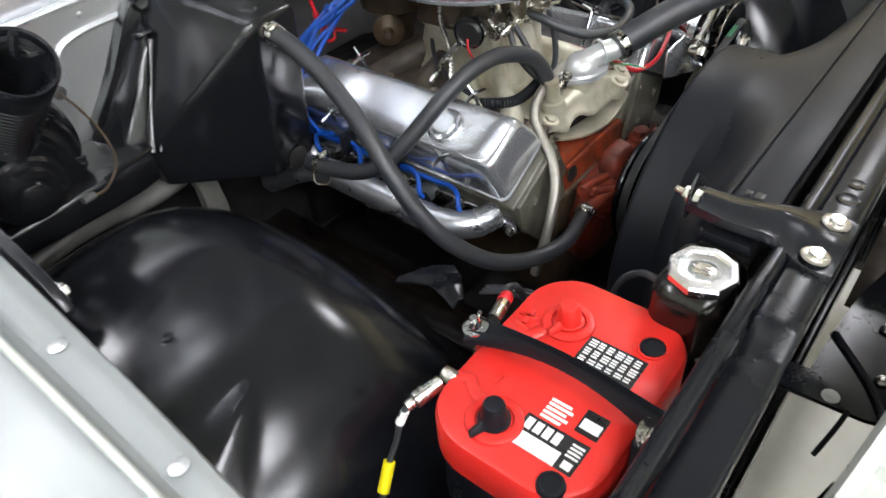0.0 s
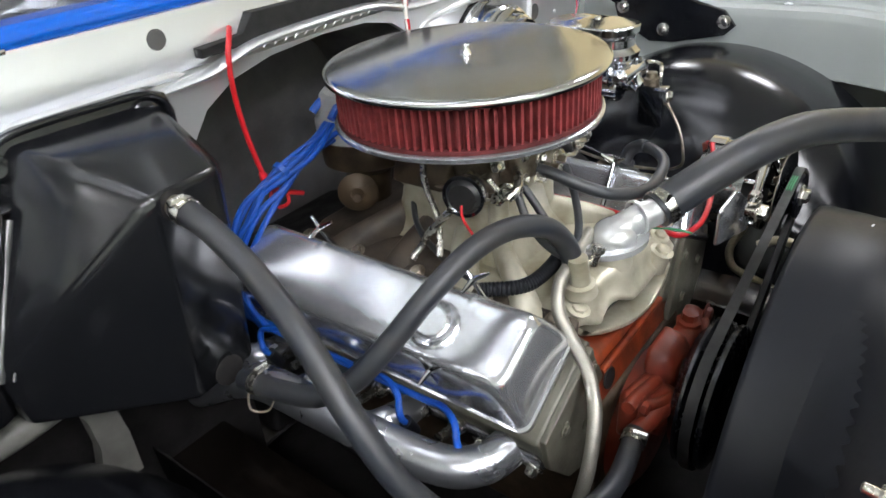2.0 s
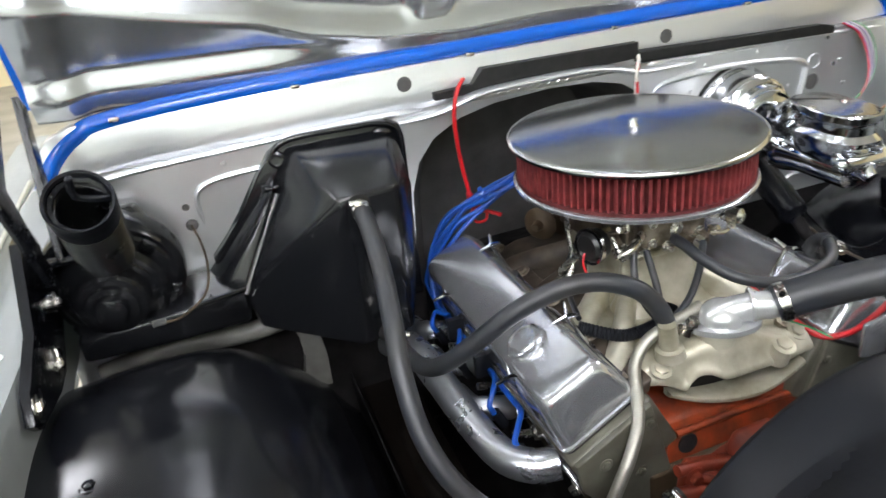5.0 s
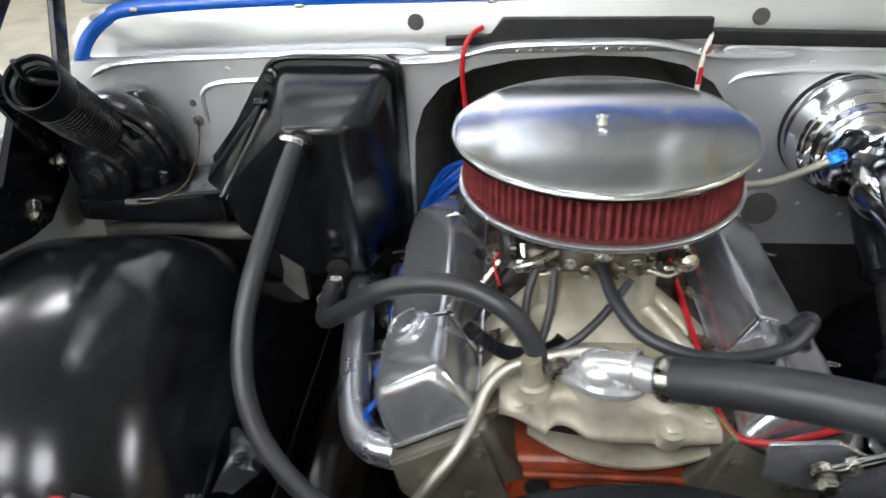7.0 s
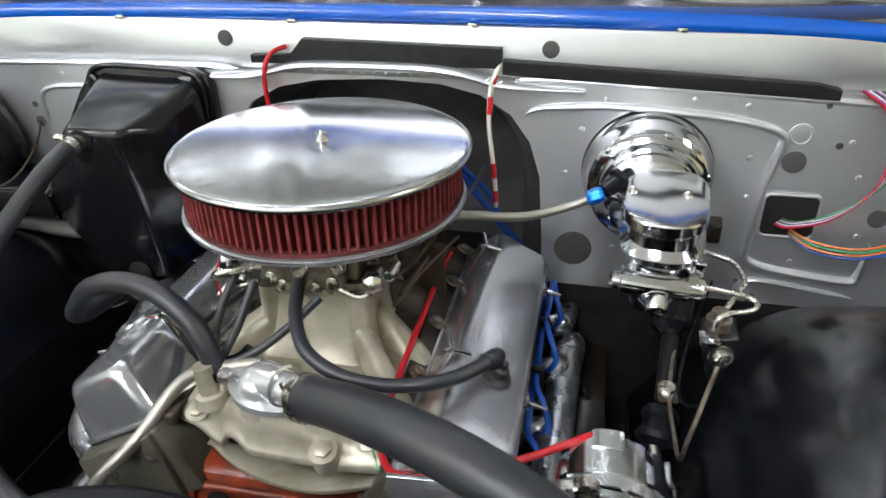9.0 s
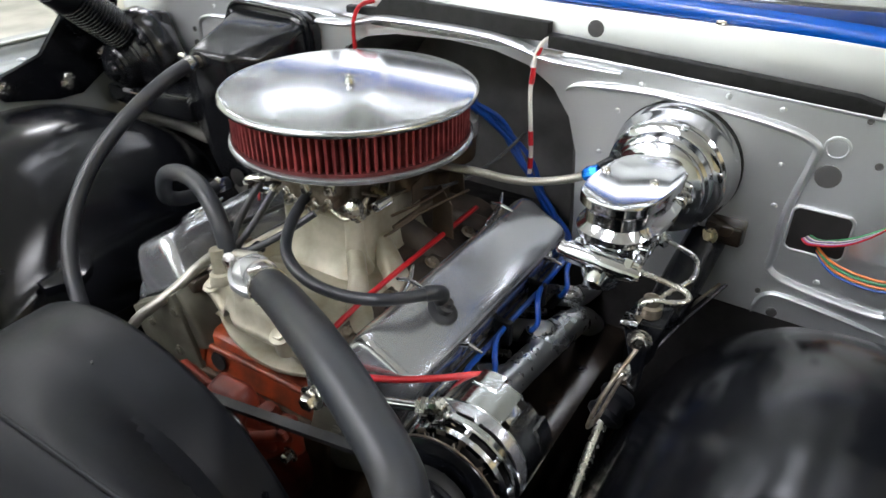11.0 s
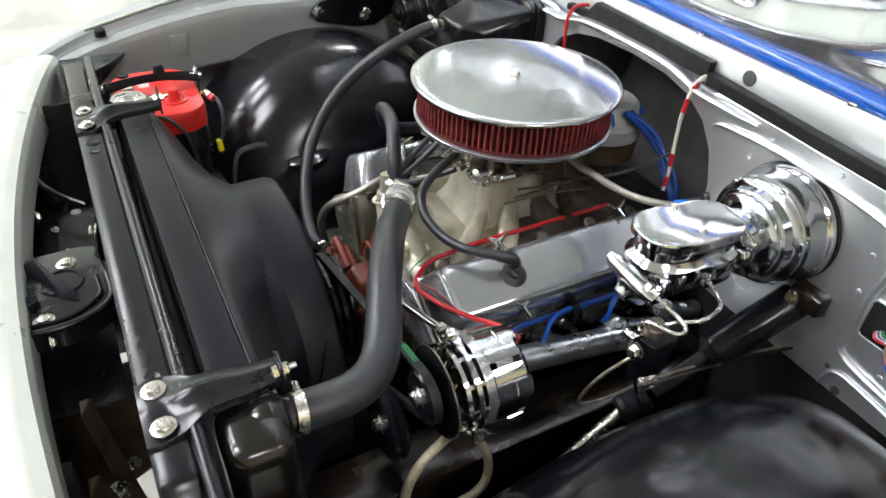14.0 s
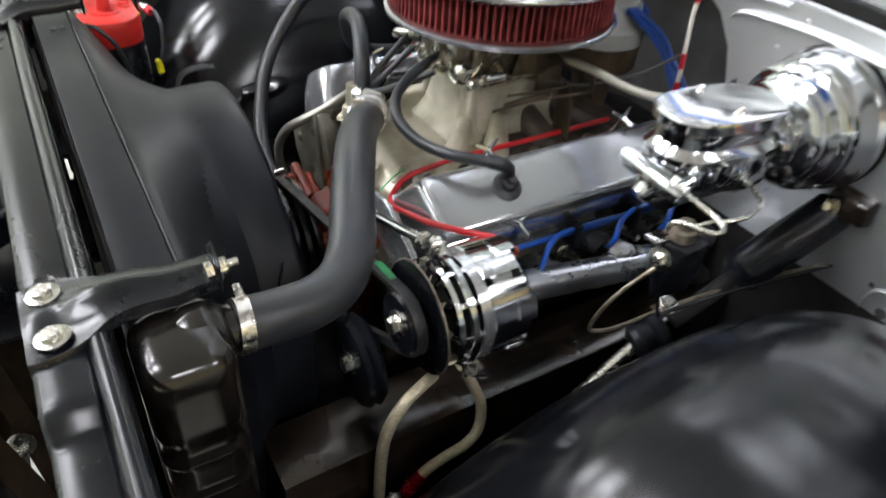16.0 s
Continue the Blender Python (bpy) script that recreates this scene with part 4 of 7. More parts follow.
def bank(side, u, n, y, base=(0.194, 0.7625)):
    """A place on a tilted cylinder bank: u outwards along its face, n off its face."""
    return Vector((side * (base[0] + u * U30[0] + n * N30[0]), y, base[1] + u * U30[1] + n * N30[1]))


def build_engine():
    root = thing("engine", (0, 0, 0.35), "V8 engine with orange block and cream cast intake", "engine")
    part("block", hull([(-0.16, -0.238, 0.69), (0.16, -0.238, 0.69), (-0.13, -0.228, 0.726), (0.13, -0.228, 0.726), (-0.16, 0.20, 0.69), (0.16, 0.20, 0.69), (-0.08, 0.20, 0.765), (0.08, 0.20, 0.765),
                        (-0.15, -0.238, 0.665), (0.15, -0.238, 0.665), (-0.15, 0.20, 0.665), (0.15, 0.20, 0.665)], 0.008), ORANGE, root, "orange painted engine block")
    # lower block kept dark brown: the shade there is in its colour
    part("crankcase", hull([(-0.14, -0.255, 0.67), (0.14, -0.255, 0.67), (-0.14, 0.27, 0.67), (0.14, 0.27, 0.67), (-0.125, -0.255, 0.44), (0.125, -0.255, 0.44), (-0.125, 0.27, 0.44), (0.125, 0.27, 0.44)], 0.008), TAN, root, "brown lower crankcase with shade put into its colour")
    part("oil_pan", box(-0.12, 0.12, -0.20, 0.26, 0.30, 0.445, 0.02), DARK, root)
    for sx in (-1, 1):
        pts = [bank(sx, u, n, y) for u in (-0.066, 0.066) for n in (-0.10, -0.004) for y in (-0.245, 0.235)]
        part("cylinder_head", hull(pts, 0.006), CASTGREY, root, "olive-grey painted cylinder head")
        face = hull([bank(sx, u, n, y) for u, n in ((-0.06, -0.005), (0.06, -0.005), (0.074, -0.05), (0.060, -0.12), (0.03, -0.155), (-0.03, -0.14)) for y in (-0.252, -0.243)], 0.002)
        part("head_end_plate", face, CASTGREY, root)
        for u, n in ((-0.045, -0.03), (0.03, -0.035), (0.0, -0.09)):
            bolt(root, bank(sx, u, n, -0.252), (0, -1, 0), 0.006, 0.004, CASTGREY)
    # front timing cover and water pump
    part("timing_cover", lathe([(0, 0.10), (0.02, 0.10), (0.028, 0.085)], (0, -0.255, 0.58), (0, -1, 0), 40), REDPUMP, root)
    part("block_front", hull([(-0.118, -0.238, 0.70), (0.118, -0.238, 0.70), (-0.105, -0.230, 0.722), (0.105, -0.230, 0.722), (-0.10, -0.250, 0.655), (0.10, -0.250, 0.655), (-0.118, -0.225, 0.70), (0.118, -0.225, 0.70), (-0.105, -0.222, 0.724), (0.105, -0.222, 0.724)], 0.004), ORANGE, root)
    part("block_rib", hull([(-0.118, -0.240, 0.722), (-0.098, -0.240, 0.724), (-0.118, -0.225, 0.726), (-0.098, -0.225, 0.728), (-0.128, -0.254, 0.650), (-0.112, -0.254, 0.650), (-0.128, -0.225, 0.650), (-0.112, -0.225, 0.650)], 0.005), ORANGE, root, "raised orange casting rib")
    part("block_rib", tube([(-0.090, -0.240, 0.710), (-0.02, -0.241, 0.712), (0.05, -0.241, 0.712), (0.10, -0.240, 0.708)], 0.005, 10, 5), ORANGE, root, "raised orange casting rib")
    # dark disc in place of the shaded gap beside the pump leg
    part("recess_shade", lathe([(0, 0.015), (0.002, 0.014), (0.001, 0.011), (0.0012, 0.001)], (-0.074, -0.244, 0.692), (0, -1, 0.1), 18), DARK, root)
    pump = part("water_pump", lathe([(0, 0.062), (0.018, 0.060), (0.024, 0.045), (0.030, 0.036), (0.060, 0.034)], (0.0, -0.285, 0.640), (0, -1, 0), 32), REDPUMP, root, "red-orange water pump")
    for sx in (-1, 1):
        part("pump_leg", hull([(sx * 0.03, -0.275, 0.690), (sx * 0.03, -0.325, 0.675), (sx * 0.03, -0.325, 0.62), (sx * 0.03, -0.275, 0.60), (sx * 0.112, -0.272, 0.712), (sx * 0.112, -0.298, 0.704), (sx * 0.118, -0.298, 0.655), (sx * 0.118, -0.272, 0.645)], 0.010), REDPUMP, pump)
        bolt(pump, (sx * 0.108, -0.300, 0.698), (0, -1, 0), 0.009, 0.008, REDPUMP)
        bolt(pump, (sx * 0.112, -0.300, 0.664), (0, -1, 0), 0.008, 0.012, STEEL)
        part("leg_rib", tube([(sx * 0.035, -0.318, 0.668), (sx * 0.075, -0.312, 0.684), (sx * 0.110, -0.295, 0.694)], 0.008, 10, 5), REDPUMP, pump)
    part("pump_neck", hull([(0.030, -0.275, 0.660), (0.100, -0.275, 0.665), (0.030, -0.318, 0.655), (0.095, -0.312, 0.660), (0.045, -0.275, 0.702), (0.094, -0.275, 0.702), (0.045, -0.306, 0.700), (0.092, -0.304, 0.700)], 0.008), REDPUMP, pump)
    part("pump_plug", lathe([(0, 0.017), (0.006, 0.016), (0.008, 0.011), (0.018, 0.0105), (0.019, 0.004)], (0.072, -0.289, 0.699), (0, -0.1, 1), 8), REDPUMP, pump)
    part("pump_top", hull([(-0.045, -0.272, 0.690), (0.045, -0.272, 0.690), (-0.04, -0.315, 0.680), (0.04, -0.315, 0.680), (-0.032, -0.272, 0.722), (0.032, -0.272, 0.722), (-0.026, -0.302, 0.716), (0.026, -0.302, 0.716)], 0.009), REDPUMP, pump)
    part("hose_nipple", tube([(-0.05, -0.318, 0.672), (-0.09, -0.312, 0.678), (-0.135, -0.304, 0.681)], 0.011, 14, 5), REDPUMP, pump)
    part("by_pass_stub", tube([(-0.05, -0.295, 0.692), (-0.10, -0.292, 0.704), (-0.128, -0.292, 0.708)], 0.008, 12, 4), REDPUMP, pump)
    # intake manifold
    def valley(y0, y1, drop):
        return hull([(sx * x, y, z - drop) for sx in (-1, 1) for y in (y0, y1) for x, z in ((0.115, 0.775), (0.135, 0.80), (0.09, 0.815))], 0.008)

    im = part("intake_valley", valley(-0.205, -0.05, 0.010), CAST, root, "cream cast aluminium intake manifold", 30)
    part("rear_valley", valley(-0.03, 0.22, 0.012), CASTDIRTYSHADE, im, "brown-stained rear of the intake with shade in its colour", 30)
    upper = [(-0.125, -0.212, 0.776), (-0.105, -0.217, 0.776), (-0.090, -0.222, 0.772), (-0.076, -0.226, 0.764), (-0.066, -0.229, 0.762), (-0.062, -0.230, 0.770), (-0.055, -0.232, 0.779), (-0.047, -0.235, 0.783), (-0.037, -0.240, 0.783), (-0.028, -0.245, 0.779), (-0.018, -0.249, 0.776), (0.016, -0.249, 0.774), (0.045, -0.248, 0.773), (0.076, -0.248, 0.771), (0.100, -0.246, 0.771), (0.125, -0.243, 0.771)]
    under = [(-0.086, -0.228, 0.757), (-0.076, -0.234, 0.754), (-0.065, -0.240, 0.751), (-0.045, -0.248, 0.747), (-0.024, -0.254, 0.743), (0.0, -0.258, 0.740), (0.03, -0.260, 0.738), (0.06, -0.259, 0.740), (0.09, -0.256, 0.746), (0.125, -0.250, 0.756)]
    roof = []
    for p in spline(upper, 5):
        x, y, z = p.x, p.y + 0.004, p.z + 0.005
        t = 0.799 + 0.037 * math.exp(-((x + 0.008) / 0.058) ** 2)
        roof.append([(x, -0.160, 0.785), (x, -0.160, t), (x, y + 0.040, t), (x, y + 0.017, t - 0.001), (x, y + 0.010, t - 0.005), (x, y + 0.007, t - 0.45 * (t - z)), (x, y + 0.005, z + 0.012), (x, y, z + 0.0065), (x, y - 0.003, z + 0.002), (x, y - 0.002, z - 0.003), (x, y + 0.005, z - 0.006), (x, -0.208, z - 0.006)])
    part("crossover_roof", loft(roof), CAST, im, "", 55)
    shelf = []
    for p in spline(under, 5):
        x, y, z = p.x, p.y + 0.009, p.z + 0.001
        shelf.append([(x, -0.205, z - 0.006), (x, -0.205, z + 0.003), (x, -0.225, z + 0.003), (x, y + 0.005, z + 0.0035), (x, y + 0.001, z + 0.002), (x, y, z - 0.001), (x, y + 0.002, z - 0.005), (x, y + 0.008, z - 0.007)])
    part("casting_shelf", loft(shelf), CAST, im, "", 50)
    # black plate painted as the shade inside the crossover mouth
    part("hollow_shade", box(-0.066, 0.120, -0.212, -0.208, 0.742, 0.790), DARK, im)
    part("thermostat_pad", lathe([(0, 0.027), (0.016, 0.027), (0.030, 0.026)], (-0.013, -0.210, 0.808), (0, -0.06, 1), 28), CAST, im)
    for sx in (-1, 1):
        # last flag: rear runners, coloured darker for stain and air cleaner shade
        for yp, yh, dz, dirty in ((-0.072, -0.172, 0.0, False), (-0.020, -0.072, -0.004, False), (0.030, 0.045, -0.004, True), (0.074, 0.155, 0.0, True)):
            secs = []
            for k in range(13):
                u = k / 12
                e = u * u * (3 - 2 * u)
                x = 0.036 + 0.108 * u
                y = yp + (yh - yp) * e
                z = 0.860 + dz - 0.048 * u - 0.026 * u ** 2
                hy, hz = 0.0165 + 0.0135 * e, 0.030 - 0.006 * u
                tilt = 0.62 * u
                ring = []
                for q in range(16):
                    a = 2 * math.pi * q / 16
                    cy = math.copysign(abs(math.cos(a)) ** 0.75, math.cos(a)) * hy
                    cz = math.copysign(abs(math.sin(a)) ** 0.85, math.sin(a)) * hz
                    ring.append((sx * (x + cz * math.sin(tilt)), y + cy, z - hz + cz * math.cos(tilt)))
                secs.append(ring)
            part("runner", loft(secs), CASTDIRTYSHADE if dirty else CAST, im, "brown-stained intake runner with shade in its colour" if dirty else "", 50)
        part("head_flange", hull([(sx * x, y, z) for y in (-0.225, 0.215) for x, z in ((0.118, 0.802), (0.150, 0.788), (0.122, 0.780), (0.146, 0.774))], 0.004), CASTDIRTYSHADE, im)
        for y in (-0.20, -0.105, 0.0, 0.105, 0.20):
            bolt(im, (sx * 0.134, y, 0.801), (sx * 0.5, 0, 1), 0.0075, 0.006, DULLSTEEL)
    plen = []
    for z, hx, hy in ((0.805, 0.074, 0.112), (0.815, 0.070, 0.104), (0.832, 0.066, 0.094), (0.855, 0.063, 0.088), (0.880, 0.062, 0.082), (0.884, 0.068, 0.084), (0.892, 0.068, 0.084)):
        plen.append([(x, y, z) for x, y in rounded(0, 0, hx, hy, 0.022)])
    part("plenum", loft(plen), CAST, im, "", 30)
    for x, y in ((-0.056, -0.068), (0.056, -0.068)):
        part("corner_post", lathe([(0, 0.026), (0.02, 0.017), (0.05, 0.0135), (0.086, 0.013)], (x, y - 0.010, 0.806), (0, 0, 1), 16), CAST, im)
    bolt(im, (-0.097, -0.212, 0.797), (0, -0.3, 1), 0.009, 0.006, CAST)
    bolt(im, (0.110, -0.226, 0.797), (0, -0.5, 1), 0.009, 0.006, CAST)
    part("bolt_boss", lathe([(0, 0.017), (0.020, 0.014), (0.028, 0.0125)], (0.067, -0.236, 0.775), (0, -0.35, 1), 20), CAST, im)
    bolt(im, (0.067, -0.246, 0.801), (0, -0.35, 1), 0.010, 0.006, CAST)
    part("brass_plug", lathe([(0, 0.010), (0.008, 0.010), (0.009, 0.005)], (0.100, -0.205, 0.797), (0.3, -0.4, 1), 8), DULLSTEEL, im)
    part("heater_nipple", lathe([(0, 0.020), (0.014, 0.018), (0.016, 0.0125), (0.05, 0.0115)], (-0.078, -0.205, 0.808), (-0.12, 0.05, 1), 20), CAST, im)
    part("bleed_valve", lathe([(0, 0.006), (0.016, 0.006), (0.018, 0.009), (0.026, 0.008)], (-0.058, -0.208, 0.836), (0.3, -0.2, 1), 8), STEEL, im)
    # crank pulley stack behind the fan
    pl = thing("water_pump_pulley", (0, -0.385, 0.66), "black double-groove water pump pulley with lightening holes", "pulley")
    prof = [(-0.018, 0.03), (-0.018, 0.078), (-0.014, 0.088), (-0.008, 0.088), (-0.004, 0.079), (0.000, 0.088), (0.007, 0.089), (0.011, 0.082), (0.015, 0.089), (0.019, 0.089), (0.022, 0.080), (0.030, 0.072), (0.034, 0.03)]
    part("pulley_disc", lathe([(h, r * 1.06) for h, r in prof], (0.0, -0.352, 0.660), (0, 1, 0), 56), BLACKPAINT, pl)
    for k in range(6):
        a = k * math.pi / 3
        part("lightening_hole", lathe([(0, 0.013), (0.0012, 0.012), (0.0004, 0.010), (0.0005, 0.001)], (0.056 * math.cos(a), -0.3195, 0.660 + 0.056 * math.sin(a)), (0, 1, 0), 18), DARK, pl)
    bt = thing("drive_belt", (0.2, -0.39, 0.7), "black rubber fan belt round the pulleys", "belt")
    for yy, w in ((-0.350, 0.0),):
        A, B, ra, rb = Vector((0.0, yy, 0.660)), Vector((0.356, yy + 0.010, 0.779)), 0.095, 0.037
        d = (B - A)
        L, ang = d.length, math.atan2(d.z, d.x)
        off = math.acos((ra - rb) / L)
        pts = []
        for k in range(17):
            a = ang + off + (2 * math.pi - 2 * off) * k / 16
            pts.append(A + Vector((math.cos(a), 0, math.sin(a))) * ra)
        for k in range(13):
            a = ang - off + (2 * off) * k / 12
            pts.append(B + Vector((math.cos(a), 0, math.sin(a))) * rb)
        pts.append(pts[0].copy())
        bm = bmesh.new()
        rings = []
        n = len(pts) - 1
        for i in range(n):
            t = (pts[(i + 1) % n] - pts[i - 1]).normalized()
            o = Vector((t.z, 0, -t.x))
            rings.append([bm.verts.new(pts[i] + o * h + Vector((0, q, 0))) for h, q in ((-0.005, -0.004), (-0.005, 0.004), (0.004, 0.0065), (0.004, -0.0065))])
        for i in range(n):
            a, b = rings[i], rings[(i + 1) % n]
            for k in range(4):
                bm.faces.new((a[k], a[(k + 1) % 4], b[(k + 1) % 4], b[k]))
        part("belt_loop", bm, BELT, bt)
    bm = bmesh.new()
    for q in (-0.003, 0.0, 0.003):
        add_tube(bm, [(0.288, -0.342 + q, 0.8160), (0.308, -0.341 + q, 0.8182), (0.328, -0.341 + q, 0.8204)], 0.0008, 6, 3)
    part("printed_lines", bm, GREENWIRE, bt, "faded green belt print")
    return root


def wing_bolt(at, axis, height, label):
    root = thing("wing_bolt", at, label, "wing bolt", "valve cover wing bolts")
    d, s, u = frame_of(axis)
    at = Vector(at)
    part("stud", lathe([(0, 0.0075), (0.003, 0.0075), (0.004, 0.0042), (height, 0.0036)], at, d, 14), CHROME, root)
    for k in range(3):
        a = 2 * math.pi * k / 3 + 0.5
        v = s * math.cos(a) + u * math.sin(a)
        part("wing", tube([at + d * height, at + d * (height + 0.003) + v * 0.010, at + d * (height + 0.006) + v * 0.021], 0.0036, 8, 4, shape=lambda q: 1.1 - 0.55 * q), CHROME, root)
    return root


def build_valve_cover(side, label):
    root = thing("valve_cover", bank(side, 0, 0, 0), label, "valve cover", "valve covers")
    secs = []
    y0, y1 = (-0.232, 0.236) if side < 0 else (-0.256, 0.212)
    for n, hu, inset, r in ((0.0, 0.0625, 0.0, 0.014), (0.0040, 0.0625, 0.0, 0.014), (0.0050, 0.0595, 0.003, 0.014), (0.016, 0.0583, 0.0045, 0.016), (0.032, 0.0560, 0.0075, 0.017), (0.048, 0.0525, 0.0115, 0.018), (0.059, 0.0493, 0.0150, 0.018), (0.0645, 0.0470, 0.0175, 0.018),
                            (0.0685, 0.0440, 0.0205, 0.017), (0.0708, 0.0400, 0.0245, 0.015), (0.0716, 0.0350, 0.0295, 0.012), (0.0720, 0.0200, 0.0600, 0.008)):
        ring = []
        for u, y in rounded(0.0, 0.0, hu, (y1 - y0) / 2 - inset, r, 5):
            ring.append(bank(side, u, n, y + (y0 + y1) / 2))
        secs.append(ring)
    part("cover_shell", loft(secs), POLISHED, root, "", 40)
    nn = Vector((side * N30[0], 0, N30[1]))
    part("gasket", loft([[bank(side, u, n, y) for u, y in rounded(0, (y0 + y1) / 2, 0.0605, (y1 - y0) / 2 - 0.001, 0.012, 5)] for n in (-0.004, 0.0)]), DARK, root)
    if side < 0:
        c = bank(side, 0.006, 0.0715, -0.108)
        cap = part("oil_filler_cap", lathe([(0, 0.030), (0.003, 0.030), (0.005, 0.027), (0.008, 0.027), (0.009, 0.0245), (0.007, 0.022), (0.008, 0.019), (0.011, 0.017), (0.011, 0.001)], c, nn, 36), POLISHED, root, "ribbed chrome oil filler cap")
        c2 = bank(side, -0.052, 0.012, 0.08)
        part("breather_stub", lathe([(0, 0.010), (0.02, 0.010)], c2, nn, 14), RUBBER, root)
    else:
        c = bank(side, 0.000, 0.0715, -0.122)
        part("grommet", lathe([(0, 0.021), (0.003, 0.021), (0.006, 0.017), (0.006, 0.001)], c, nn, 28), RUBBER, root, "black rubber grommet")
        part("pcv_valve", lathe([(0, 0.011), (0.010, 0.011), (0.012, 0.007), (0.018, 0.006)], c + nn * 0.005, nn, 20), RUBBER, root)
    for y in (-0.124, 0.118):
        wing_bolt(bank(side, 0.052, 0.003, y), nn, 0.058, "chrome three-armed wing bolt clamping the valve cover")
        wing_bolt(bank(side, -0.057, 0.003, y + 0.0), nn, 0.074, "chrome three-armed wing bolt clamping the valve cover")
    return root


def build_air_cleaner():
    root = thing("air_cleaner", (0, 0, 0.965), "round polished air cleaner with red pleated filter", "air cleaner")
    lid = [(0.0, 0.1765), (0.0005, 0.1785), (0.004, 0.1795), (0.0075, 0.178), (0.0088, 0.174), (0.0092, 0.168), (0.0095, 0.155), (0.0100, 0.130), (0.0105, 0.100), (0.0108, 0.070), (0.0109, 0.045), (0.0106, 0.030), (0.0104, 0.020), (0.0105, 0.012), (0.0105, 0.001)]
    part("lid", lathe(lid, (0, 0, 1.0385), (0, 0, 1), 160), LIDMETAL, root, "mirror-polished round lid", 60)
    base = [(0.0, 0.10), (0.0, 0.155), (0.001, 0.168), (0.003, 0.172), (0.008, 0.1725), (0.010, 0.170), (0.0105, 0.160), (0.0105, 0.10)]
    part("base_pan", lathe(base, (0, 0, 0.9725), (0, 0, 1), 96), POLISHED, root)
    bm = bmesh.new()
    n = 104
    rings = []
    for z in (0.983, 0.985, 1.010, 1.036, 1.0388):
        ring = []
        for k in range(n * 4):
            ph = k % 4
            r = (0.1665, 0.1665, 0.1515, 0.1515)[ph]
            a = 2 * math.pi * (k + (0.25 if ph in (1, 3) else 0)) / (n * 4)
            ring.append(bm.verts.new((r * math.cos(a), r * math.sin(a), z)))
        rings.append(ring)
    m = n * 4
    for a, b in zip(rings, rings[1:]):
        for k in range(m):
            bm.faces.new((a[k], a[(k + 1) % m], b[(k + 1) % m], b[k]))
    part("filter_element", bm, FILTER, root, "dark red pleated cotton filter", 25)
    for z in (0.9835, 1.0345):
        part("filter_seal", lathe([(0, 0.160), (0.0, 0.1685), (0.0045, 0.1685), (0.0045, 0.160)], (0, 0, z), (0, 0, 1), 96, caps=False), FILTERDARK, root)
    nut = part("wing_nut", lathe([(0, 0.0075), (0.003, 0.0065), (0.007, 0.0045), (0.009, 0.0045)], (0, 0, 1.0488), (0, 0, 1), 16), CHROME, root, "chrome wing nut")
    part("threaded_stud", lathe([(0, 0.0025), (0.010, 0.0025), (0.011, 0.0018)], (0, 0, 1.05), (0, 0, 1), 10), CHROME, nut)
    for sx in (-1, 1):
        part("nut_wing", tube([(sx * 0.002, 0, 1.053), (sx * 0.005, 0, 1.0565), (sx * 0.0062, 0, 1.059)], 0.0018, 8, 4, flat=0.8), CHROME, nut)
    return root


